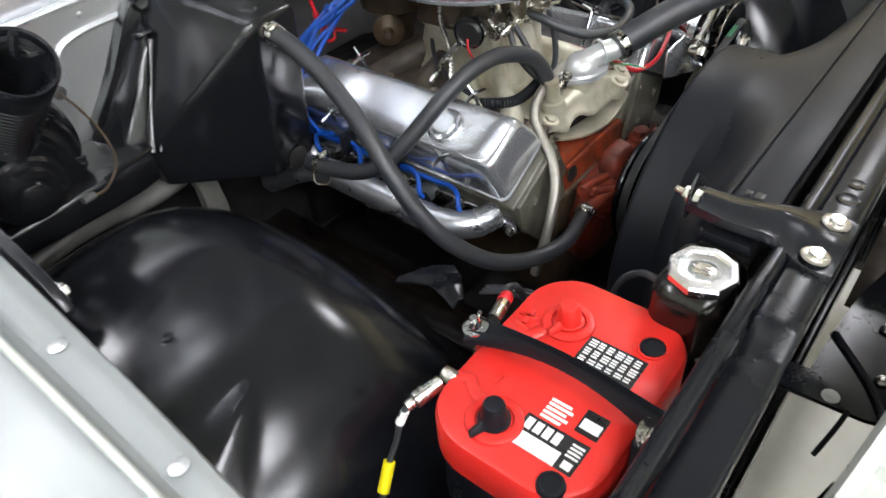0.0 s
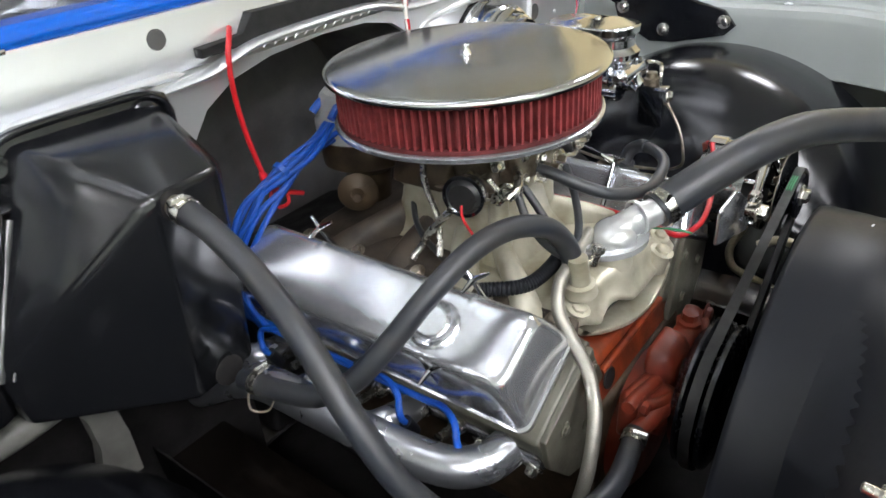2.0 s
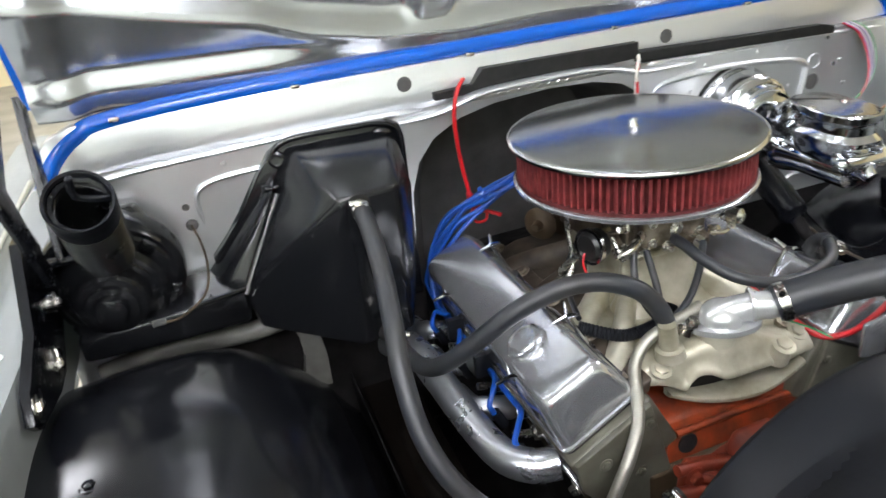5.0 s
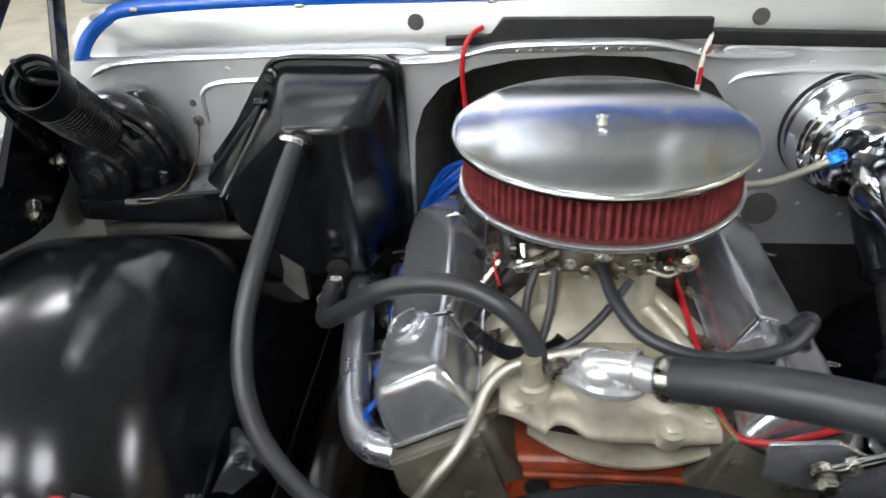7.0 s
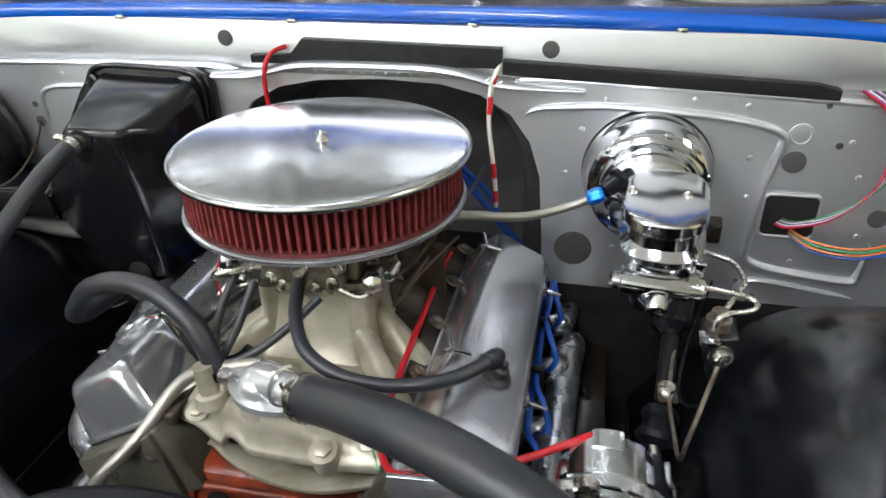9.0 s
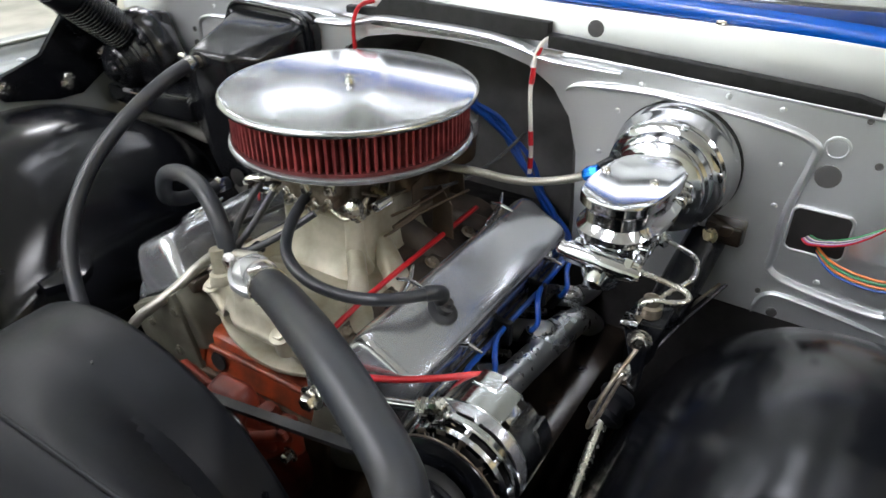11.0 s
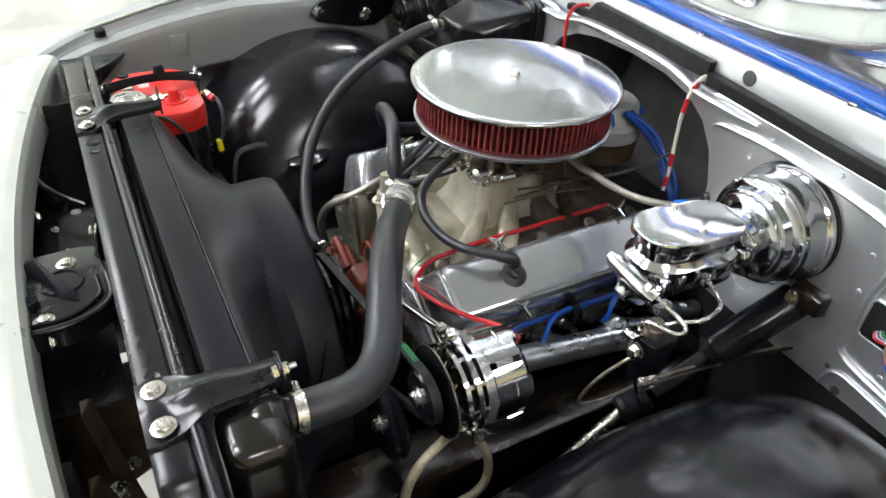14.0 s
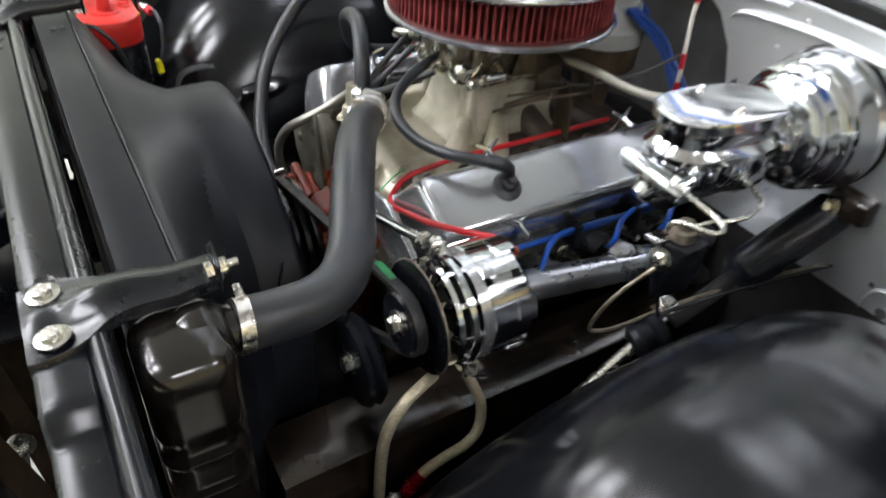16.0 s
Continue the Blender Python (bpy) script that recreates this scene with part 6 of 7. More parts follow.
    part("tie_knot", tube([(-0.170, 0.231, 0.908), (-0.163, 0.229, 0.890), (-0.154, 0.224, 0.874)], 0.0065, 8, 4, shape=lambda u: 0.6 + math.sin(math.pi * u) * 0.6), REDWIRE, fw)
    part("loose_end", tube([(-0.160, 0.226, 0.885), (-0.172, 0.218, 0.872), (-0.166, 0.212, 0.858), (-0.148, 0.214, 0.856), (-0.142, 0.220, 0.866)], 0.0028, 8, 5), REDWIRE, fw)
    pr = [(0.182, 0.255, 1.080), (0.176, 0.240, 1.074), (0.168, 0.234, 1.05), (0.166, 0.230, 1.00), (0.172, 0.226, 0.95), (0.178, 0.222, 0.905), (0.180, 0.218, 0.87)]
    dw = hose("sender_wires", pr, 0.0034, WHITEWIRE, "white wires bound with red tape bands on the firewall", category="wire")
    for i, k in ((1, 0), (2, 1), (4, 2), (5, 3)):
        a, b = Vector(pr[i]), Vector(pr[i + 1])
        part("red_band", tube([a.lerp(b, 0.25), a.lerp(b, 0.75)], 0.0043, 10, 2), REDWIRE, dw)
    # loom from the wiring opening
    loom = thing("wiring_loom", (0.60, 0.24, 0.88), "bundle of coloured wires leaving the firewall opening", "wiring loom")
    cols = [REDWIRE, PURPLEWIRE, WHITEWIRE, RUBBER, PURPLEWIRE, WHITEWIRE, RUBBER, GREENWIRE]
    for k, m in enumerate(cols):
        o = 0.0036 * k
        part("wire", tube([(0.585 + 0.3 * o, 0.250, 0.862 + 0.3 * o), (0.60 + o * 0.5, 0.225, 0.868 + o * 0.4), (0.645 + o * 0.3, 0.205, 0.895 + o * 0.5), (0.685 + o * 0.3, 0.20, 0.945 + o * 0.2), (0.695 + 0.8 * o, 0.215, 0.995), (0.685 + o, 0.235, 1.04), (0.655 + o, 0.25, 1.062)], 0.0019, 6, 8), m, loom)
    for k, m in enumerate((ORANGEWIRE, GREENWIRE, ORANGEWIRE, BLUEWIRE)):
        o = 0.005 * k
        part("wire", tube([(0.605, 0.250, 0.856 - o * 0.4), (0.635, 0.222, 0.850 - o), (0.69, 0.205, 0.852 - o), (0.75, 0.215, 0.866 - o), (0.80, 0.24, 0.872 - o)], 0.0018, 6, 8), m, loom)


def build_thermostat():
    root = thing("thermostat_housing", (-0.008, -0.213, 0.836), "chrome thermostat housing with side outlet", "thermostat housing")
    out = []
    for k in range(36):
        a = 2 * math.pi * k / 36
        out.append((0.050 * math.copysign(abs(math.cos(a)) ** 1.25, math.cos(a)), 0.031 * math.sin(a)))
    c, s = math.cos(radians(-24)), math.sin(radians(-24))
    rot = [(-0.008 + x * c - y * s, -0.213 + x * s + y * c) for x, y in out]
    part("flange", prism(rot, "z", 0.8375, 0.8455, 0.0015), ELBOWMETAL, root)
    # a smooth elbow that swells over the flange and turns to the outlet
    part("elbow", tube([(-0.012, -0.211, 0.842), (-0.0115, -0.2115, 0.850), (-0.008, -0.213, 0.853), (0.001, -0.2165, 0.8575), (0.014, -0.222, 0.8615), (0.030, -0.230, 0.8645), (0.044, -0.2375, 0.866), (0.058, -0.2455, 0.8705)], 0.0235, 28, 6,
                       shape=lambda u: 1.0 - 0.22 * min(1.0, u * 1.8)), ELBOWMETAL, root)
    part("crown", lathe([(-0.014, 0.0275), (-0.004, 0.0272), (0.004, 0.0250), (0.010, 0.0195), (0.014, 0.0115), (0.0152, 0.001)], (-0.009, -0.2130, 0.8570), (-0.1, -0.15, 1), 36), ELBOWMETAL, root)
    part("outlet_bead", lathe([(-0.003, 0.020), (-0.002, 0.0225), (0.002, 0.0225), (0.003, 0.020)], (0.024, -0.227, 0.866), (0.85, -0.45, 0.12), 28, caps=False), ELBOWMETAL, root)
    bolt(root, (0.030, -0.222, 0.8455), (0, 0, 1), 0.0065, 0.008, ELBOWMETAL)
    bolt(root, (-0.046, -0.198, 0.8455), (0, 0, 1), 0.0065, 0.006, ELBOWMETAL)


def build_alternator():
    root = thing("alternator", (0.375, -0.255, 0.72), "chrome alternator with finned case and pulley", "alternator")
    c = Vector((0.356, -0.26, 0.779))
    part("rear_case", lathe([(0, 0.0625), (0.024, 0.0625), (0.030, 0.061), (0.042, 0.059), (0.049, 0.053), (0.053, 0.040), (0.053, 0.001)], c + Vector((0, 0.008, 0)), (0, 1, 0), 44), CHROME, root, "", 25)

    def ring_block(name, g0, g1, y0, y1, r0, r1, material, bev=0.0015):
        """A block that follows the case's curve between two angles."""
        secs = []
        for k in range(9):
            g = radians(g0 + (g1 - g0) * k / 8)
            v = Vector((math.cos(g), 0, math.sin(g)))
            secs.append([c + v * r + Vector((0, y, 0)) for y, r in ((y0, r0), (y0, r1 - bev), (y0 + bev, r1), (y1 - bev, r1), (y1, r1 - bev), (y1, r0))])
        return part(name, loft(secs), material, root, "", 30)

    for g in (20, 92, 164, 236, 308):
        ring_block("case_pad", g - 32, g + 32, -0.004, 0.046, 0.055, 0.0675, CHROME)
        ring_block("case_step", g - 12, g + 12, 0.026, 0.052, 0.050, 0.0700, CHROME)
        ring_block("rear_window", g + 30, g + 42, 0.034, 0.046, 0.050, 0.0618, DARK, 0.0005)
    part("stator_band", lathe([(0, 0.0635), (0.0, 0.066), (0.013, 0.0668), (0.013, 0.0635)], c + Vector((0, -0.017, 0)), (0, 1, 0), 44, caps=False), POLISHED, root)
    part("front_core", lathe([(0, 0.030), (0.006, 0.046), (0.012, 0.054), (0.040, 0.056)], c + Vector((0, -0.052, 0)), (0, 1, 0), 36), DARK, root, "dark windings behind the open front case")
    part("front_hub", lathe([(0, 0.022), (0.002, 0.034), (0.008, 0.036)], c + Vector((0, -0.057, 0)), (0, 1, 0), 32), CHROME, root)
    part("front_ring", lathe([(0, 0.058), (0.001, 0.0635), (0.007, 0.0645), (0.007, 0.058)], c + Vector((0, -0.047, 0)), (0, 1, 0), 44, caps=False), CHROME, root)
    for k in range(10):
        a = 2 * math.pi * k / 10 + 0.1
        v = Vector((math.cos(a), 0, math.sin(a)))
        w = Vector((-math.sin(a), 0, math.cos(a)))
        part("case_spoke", hull([c + v * r + w * q + Vector((0, y, 0)) for q in (-0.0035, 0.0035) for r, y in ((0.033, -0.055), (0.060, -0.046), (0.064, -0.042), (0.0645, -0.014), (0.056, -0.014), (0.033, -0.050))], 0.001), CHROME, root)
    for k in range(12):
        a = 2 * math.pi * k / 12 + 0.25
        v = Vector((math.cos(a), 0, math.sin(a)))
        w = Vector((-math.sin(a), 0, math.cos(a)))
        part("fan_blade", hull([c + v * r + w * q + Vector((0, y, 0)) for r in (0.046, 0.066) for q, y in ((0.0, -0.064), (0.007, -0.056), (0.0085, -0.0565), (0.0015, -0.064))]), DULLSTEEL, root)
    part("fan_edge", lathe([(0, 0.0665), (0.0, 0.0690), (0.0016, 0.0690), (0.0016, 0.0665)], c + Vector((0, -0.0645, 0)), (0, 1, 0), 48, caps=False), DULLSTEEL, root, "bright worn fan edge")
    part("adjusting_ear", hull([c + Vector(p) for p in ((-0.035, -0.035, 0.05), (-0.035, -0.018, 0.05), (0.0, -0.035, 0.058), (0.0, -0.018, 0.058), (-0.022, -0.035, 0.080), (-0.022, -0.018, 0.080), (-0.034, -0.035, 0.072), (-0.034, -0.018, 0.072))], 0.004), CHROME, root)
    part("pivot_ear", hull([c + Vector(p) for p in ((0.02, -0.035, -0.055), (0.02, -0.012, -0.055), (0.055, -0.035, -0.035), (0.055, -0.012, -0.035), (0.060, -0.035, -0.06), (0.060, -0.012, -0.06))], 0.004), CHROME, root)
    bolt(root, c + Vector((-0.026, -0.036, 0.070)), (0, -1, 0), 0.008, 0.007, CHROME)
    bolt(root, c + Vector((0.058, -0.024, -0.046)), (0.6, -0.5, 0.2), 0.008, 0.010, STEEL)
    part("through_bolt", tube([c + Vector((0.045, 0.0, 0.036)), c + Vector((0.045, 0.038, 0.036))], 0.004, 8, 2), BRASS, root)
    part("fan_ring", lathe([(0, 0.02), (0.0, 0.067), (0.003, 0.068), (0.003, 0.02)], c + Vector((0, -0.066, 0)), (0, 1, 0), 40), BLACKPAINT, root, "black alternator fan")
    part("fan_spacer", lathe([(0, 0.02), (0.016, 0.02)], c + Vector((0, -0.066, 0)), (0, 1, 0), 24), BLACKPAINT, root)
    part("pulley", lathe([(0, 0.012), (0, 0.036), (0.004, 0.038), (0.011, 0.030), (0.018, 0.038), (0.021, 0.036), (0.021, 0.012)], c + Vector((0, -0.090, 0)), (0, 1, 0), 36), BLACKPAINT, root)
    bolt(root, c + Vector((0, -0.090, 0)), (0, -1, 0), 0.011, 0.010, STEEL)
    part("output_cap", lathe([(0, 0.007), (0.012, 0.006), (0.014, 0.003)], (0.357, -0.203, 0.824), (0, 0.3, 1), 12), REDPUMP, root)
    part("front_label", hull([c + Vector(p) for p in ((-0.02, 0.010, 0.0605), (0.02, 0.010, 0.0605), (-0.02, 0.030, 0.0605), (0.02, 0.030, 0.0605), (-0.02, 0.010, 0.064), (0.02, 0.010, 0.064), (-0.02, 0.030, 0.064), (0.02, 0.030, 0.064))], 0.002), CHROME, root)
    # flat chrome strap from the adjusting ear across the front case
    ring_block("front_strap", -24, 112, -0.034, -0.024, 0.065, 0.0705, CHROME)
    br = thing("alternator_bracket", (0.22, -0.30, 0.80), "chrome threaded adjuster rod to the alternator", "bracket")
    a, b = Vector((0.192, -0.318, 0.822)), Vector((0.336, -0.297, 0.859))
    d = (b - a).normalized()
    part("rod", tube([a, b], 0.006, 12, 2), CHROME, br)
    for p, q in ((a, 1), (b, -1)):
        part("rod_end", lathe([(-0.006, 0.010), (0.006, 0.010)], p, (0, 1, 0), 18), STEEL, br)
        part("lock_nut", lathe([(0, 0.0095), (0.010, 0.0095)], p + d * q * 0.022, d, 6), STEEL, br)
    bolt(br, a + Vector((0, -0.008, 0)), (0, -1, 0), 0.010, 0.012, STEEL)
    part("support_plate", hull([(0.15, -0.292, 0.83), (0.215, -0.292, 0.835), (0.15, -0.292, 0.78), (0.30, -0.292, 0.73), (0.34, -0.292, 0.76), (0.15, -0.286, 0.83), (0.215, -0.286, 0.835), (0.15, -0.286, 0.78), (0.30, -0.286, 0.73), (0.34, -0.286, 0.76)], 0.002), POLISHED, br)
    low = thing("crank_pulley", (0.33, -0.40, 0.60), "black accessory pulley under the alternator", "pulley")
    part("disc", lathe([(0, 0.02), (0, 0.055), (0.006, 0.060), (0.012, 0.052), (0.018, 0.060), (0.024, 0.055), (0.024, 0.02)], (0.303, -0.385, 0.684), (0, 1, 0), 36), BLACKPAINT, low)
    bolt(low, (0.303, -0.385, 0.684), (0, -1, 0), 0.010, 0.010, STEEL)


def build_booster():
    root = thing("brake_booster", (0.397, 0.25, 0.85), "stepped chrome brake booster on the firewall", "brake booster")
    prof = [(-0.006, 0.084), (0.0, 0.088), (0.004, 0.0915), (0.009, 0.0927), (0.014, 0.0915), (0.018, 0.0885), (0.022, 0.0868), (0.036, 0.0855), (0.051, 0.0835), (0.055, 0.0802), (0.058, 0.0812), (0.063, 0.0812),
            (0.067, 0.0775), (0.070, 0.0715), (0.074, 0.0705), (0.083, 0.0685), (0.086, 0.0645), (0.089, 0.0645), (0.093, 0.0635), (0.096, 0.060), (0.099, 0.052), (0.102, 0.045), (0.130, 0.042), (0.136, 0.001)]
    bc = Vector((0.397, 0.248, 0.930))
    part("shell", lathe(prof, bc, (0, -1, 0), 96), CHROME, root, "", 24)
    part("mounting_seal", lathe([(0, 0.094), (0.006, 0.093)], bc + Vector((0, 0.002, 0)), (0, -1, 0), 48), FOAM, root)
    for k in range(6):
        a = 2 * math.pi * k / 6 + 0.3
        p = bc + Vector((0.078 * math.cos(a), -0.062, 0.078 * math.sin(a)))
        part("crimp_tab", hull([p + Vector((q * 0.005 * -math.sin(a) + h * math.cos(a), y, q * 0.005 * math.cos(a) + h * math.sin(a))) for q in (-1, 1) for h in (0.0, 0.005) for y in (-0.005, 0.008)], 0.0015), CHROME, root)
    part("firewall_bracket", hull([(0.458, 0.25, 0.868), (0.515, 0.25, 0.868), (0.458, 0.25, 0.828), (0.515, 0.25, 0.828), (0.460, 0.226, 0.862), (0.512, 0.226, 0.862), (0.460, 0.226, 0.832), (0.512, 0.226, 0.832)], 0.004), DUSTYRAIL, root, "dark brown bracket below the booster")
    bolt(root, (0.470, 0.225, 0.842), (-0.3, -1, 0.2), 0.008, 0.008, BRASS)
    mc = thing("master_cylinder", (0.397, 0.05, 0.87), "chrome master cylinder with flat oval lid", "master cylinder")
    cx, cy = 0.405, 0.024

    def capsule(hx, hy, rot=-6):
        pts = []
        for k in range(40):
            a = 2 * math.pi * k / 40
            x, y = hx * abs(math.cos(a)) ** 0.75 * math.copysign(1, math.cos(a)), hy * abs(math.sin(a)) ** 0.62 * math.copysign(1, math.sin(a))
            c, s = math.cos(radians(rot)), math.sin(radians(rot))
            pts.append((cx + x * c - y * s, cy + x * s + y * c))
        return pts

    def rings(levels):
        return [[(x, y, z) for x, y in capsule(hx, hy)] for z, hx, hy in levels]

    part("reservoir_body", loft(rings([(0.902, 0.026, 0.052), (0.912, 0.033, 0.062), (0.930, 0.039, 0.070), (0.942, 0.041, 0.073), (0.945, 0.047, 0.080), (0.953, 0.048, 0.081), (0.957, 0.044, 0.077), (0.963, 0.040, 0.072)])), CHROME, mc, "", 25)
    part("lid_neck", loft(rings([(0.961, 0.0405, 0.0725), (0.975, 0.0395, 0.0715), (0.979, 0.0420, 0.0745), (0.984, 0.0425, 0.0750)])), CHROME, mc)
    for k in range(5):
        y = -0.035 + 0.028 * k
        part("body_rib", hull([(0.437 + dx, y + dy, z) for dx, z in ((0.0, 0.905), (0.010, 0.925), (0.012, 0.946), (-0.004, 0.946)) for dy in (-0.004, 0.004)], 0.0015), CHROME, mc)
    part("side_port", lathe([(0, 0.012), (0.010, 0.012), (0.012, 0.009), (0.020, 0.009)], (0.432, 0.048, 0.918), (1, -0.3, -0.05), 6), CHROME, mc)
    part("side_port", lathe([(0, 0.012), (0.008, 0.012), (0.010, 0.009), (0.016, 0.009)], (0.428, -0.048, 0.928), (1, 0.1, -0.2), 6), CHROME, mc)
    lid = part("reservoir_lid", loft(rings([(0.983, 0.0445, 0.077), (0.9845, 0.0470, 0.0795), (0.9945, 0.0470, 0.0795), (0.9965, 0.0460, 0.0785), (0.9970, 0.045, 0.0775)])), CHROME, mc, "flat chrome lid with two screws", 25)
    for p in ((0.366, 0.032, 0.997), (0.427, 0.027, 0.997)):
        part("lid_screw", lathe([(0, 0.006), (0.002, 0.0055), (0.0032, 0.003), (0.002, 0.002), (0.002, 0.0005)], p, (0, 0, 1), 14), STEEL, lid)
    part("bore", lathe([(0, 0.024), (0.004, 0.026), (0.10, 0.026), (0.13, 0.033), (0.15, 0.033)], (0.397, -0.035, 0.895), (0, 1, 0), 28), CHROME, mc)
    part("rear_flange", hull([(x, y, z) for x in (0.34, 0.455) for y in (0.108, 0.118) for z in (0.925, 0.965)] + [(0.397, y, z) for y in (0.108, 0.118) for z in (0.90, 0.99)], 0.006), CHROME, mc)
    for sx in (-1, 1):
        bolt(mc, (0.397 + sx * 0.048, 0.107, 0.945), (0, -1, 0), 0.009, 0.012, CHROME)
    part("front_valve", lathe([(0, 0.006), (0.004, 0.010), (0.012, 0.010), (0.014, 0.0135), (0.084, 0.0135), (0.088, 0.011), (0.098, 0.010), (0.104, 0.006)], (0.346, -0.047, 0.922), (1, -0.06, -0.03), 24), CHROME, mc, "chrome proportioning valve across the front")
    part("valve_boss", lathe([(0, 0.020), (0.02, 0.020), (0.026, 0.014), (0.034, 0.011), (0.036, 0.004)], (0.400, -0.038, 0.915), (0, -0.8, -0.5), 24), CHROME, mc)
    part("front_bracket", hull([(0.358, -0.050, 0.922), (0.445, -0.050, 0.920), (0.355, -0.020, 0.932), (0.448, -0.020, 0.932), (0.37, -0.02, 0.892), (0.43, -0.02, 0.892)], 0.008), CHROME, mc)
    # brake lines
    bl = thing("brake_line", (0.46, -0.05, 0.87), "bent steel brake line looping from the master cylinder", "brake line", "brake lines")
    part("pipe", tube([(0.444, -0.050, 0.924), (0.462, -0.046, 0.919), (0.482, -0.042, 0.914), (0.498, -0.043, 0.911), (0.505, -0.050, 0.909), (0.502, -0.060, 0.908), (0.490, -0.068, 0.908), (0.475, -0.074, 0.908), (0.463, -0.078, 0.902), (0.460, -0.079, 0.888)], 0.0032, 10, 8), STEEL, bl)
    part("flare_nut", lathe([(0, 0.007), (0.014, 0.007)], (0.434, -0.052, 0.926), (1, 0.2, -0.2), 6), STEEL, bl)
    b2 = thing("brake_line", (0.45, 0.03, 0.90), "bent steel brake line looping from the master cylinder", "brake line", "brake lines")
    part("pipe", tube([(0.440, 0.048, 0.918), (0.458, 0.042, 0.917), (0.478, 0.034, 0.916), (0.488, 0.028, 0.915), (0.494, 0.018, 0.914), (0.498, 0.002, 0.912), (0.498, -0.012, 0.910), (0.492, -0.026, 0.907), (0.482, -0.040, 0.903), (0.470, -0.055, 0.893)], 0.0032, 10, 8), STEEL, b2)
    part("flare_nut", lathe([(0, 0.007), (0.014, 0.007)], (0.430, 0.050, 0.918), (1, -0.3, 0.0), 6), STEEL, b2)
    vb = thing("line_bracket", (0.47, -0.06, 0.80), "black bracket with brass distribution block", "bracket")
    part("plate", hull([(0.446, -0.088, 0.880), (0.490, -0.075, 0.876), (0.448, -0.045, 0.882), (0.49, -0.035, 0.880), (0.468, -0.085, 0.80), (0.478, -0.035, 0.80)], 0.002), BLACKPAINT, vb)
    part("bright_edge", box(0.446, 0.466, -0.096, -0.074, 0.877, 0.883, 0.001), CHROME, vb)
    part("block_top", lathe([(0, 0.014), (0.012, 0.014), (0.014, 0.010), (0.022, 0.009)], (0.468, -0.060, 0.880), (0, 0, 1), 16), DULLSTEEL, vb)
    bolt(vb, (0.470, -0.090, 0.862), (0.2, -1, 0.1), 0.009, 0.008, STEEL)
    part("feed_pipe", tube([(0.470, -0.090, 0.852), (0.455, -0.12, 0.815), (0.445, -0.135, 0.78), (0.440, -0.135, 0.75), (0.44, -0.09, 0.735), (0.44, 0.0, 0.733), (0.46, 0.12, 0.745), (0.50, 0.22, 0.77)], 0.0026, 8, 8), DULLSTEEL, vb)
    part("feed_pipe", tube([(0.476, -0.085, 0.845), (0.474, -0.075, 0.80), (0.465, -0.05, 0.755), (0.45, -0.01, 0.738), (0.47, 0.10, 0.75), (0.51, 0.21, 0.778)], 0.0026, 8, 8), BLACKPAINT, vb)
    bolt(vb, (0.438, -0.002, 0.735), (0.2, -0.3, 1), 0.009, 0.009, STEEL)
    part("stay_tab", hull([(0.424, -0.022, 0.730), (0.452, -0.022, 0.730), (0.424, 0.020, 0.732), (0.452, 0.020, 0.732), (0.430, 0.0, 0.722), (0.446, 0.0, 0.722)], 0.003), TAN, vb)
    # steering column
    sc = thing("steering_shaft", (0.46, 0.1, 0.6), "black steering column with steel shaft and rag joint", "steering shaft")
    part("column_tube", tube([(0.462, 0.25, 0.822), (0.4545, 0.18, 0.786), (0.448, 0.12, 0.755)], 0.029, 24, 4), BLACKPAINT, sc, "thick black steering column")
    part("column_step", lathe([(0, 0.029), (0.006, 0.028), (0.014, 0.018), (0.020, 0.014)], (0.448, 0.12, 0.755), (-0.08, -0.87, -0.48), 24), BLACKPAINT, sc)
    part("inner_shaft", tube([(0.448, 0.12, 0.755), (0.438, 0.02, 0.697)], 0.012, 18, 3), DARK, sc)
    part("joint_boot", lathe([(0, 0.018), (0.006, 0.024), (0.014, 0.025), (0.02, 0.020), (0.032, 0.021), (0.038, 0.026), (0.046, 0.025), (0.052, 0.016)], (0.437, 0.01, 0.693), (-0.19, -0.78, -0.5), 20), SATIN, sc)
    part("steel_shaft", tube([(0.428, -0.03, 0.664), (0.434, -0.171, 0.585)], 0.009, 14, 2), STEEL, sc)
    part("shaft_guard", hull([(0.47, 0.02, 0.64), (0.50, -0.10, 0.60), (0.46, -0.08, 0.60), (0.47, 0.02, 0.62), (0.50, -0.10, 0.585)], 0.002), CAST, sc)
    part("gear_box", hull([(0.40, -0.30, 0.535), (0.47, -0.30, 0.535), (0.40, -0.17, 0.545), (0.47, -0.17, 0.545), (0.39, -0.34, 0.45), (0.47, -0.34, 0.45), (0.39, -0.19, 0.45), (0.47, -0.19, 0.45)], 0.02), DARK, sc)


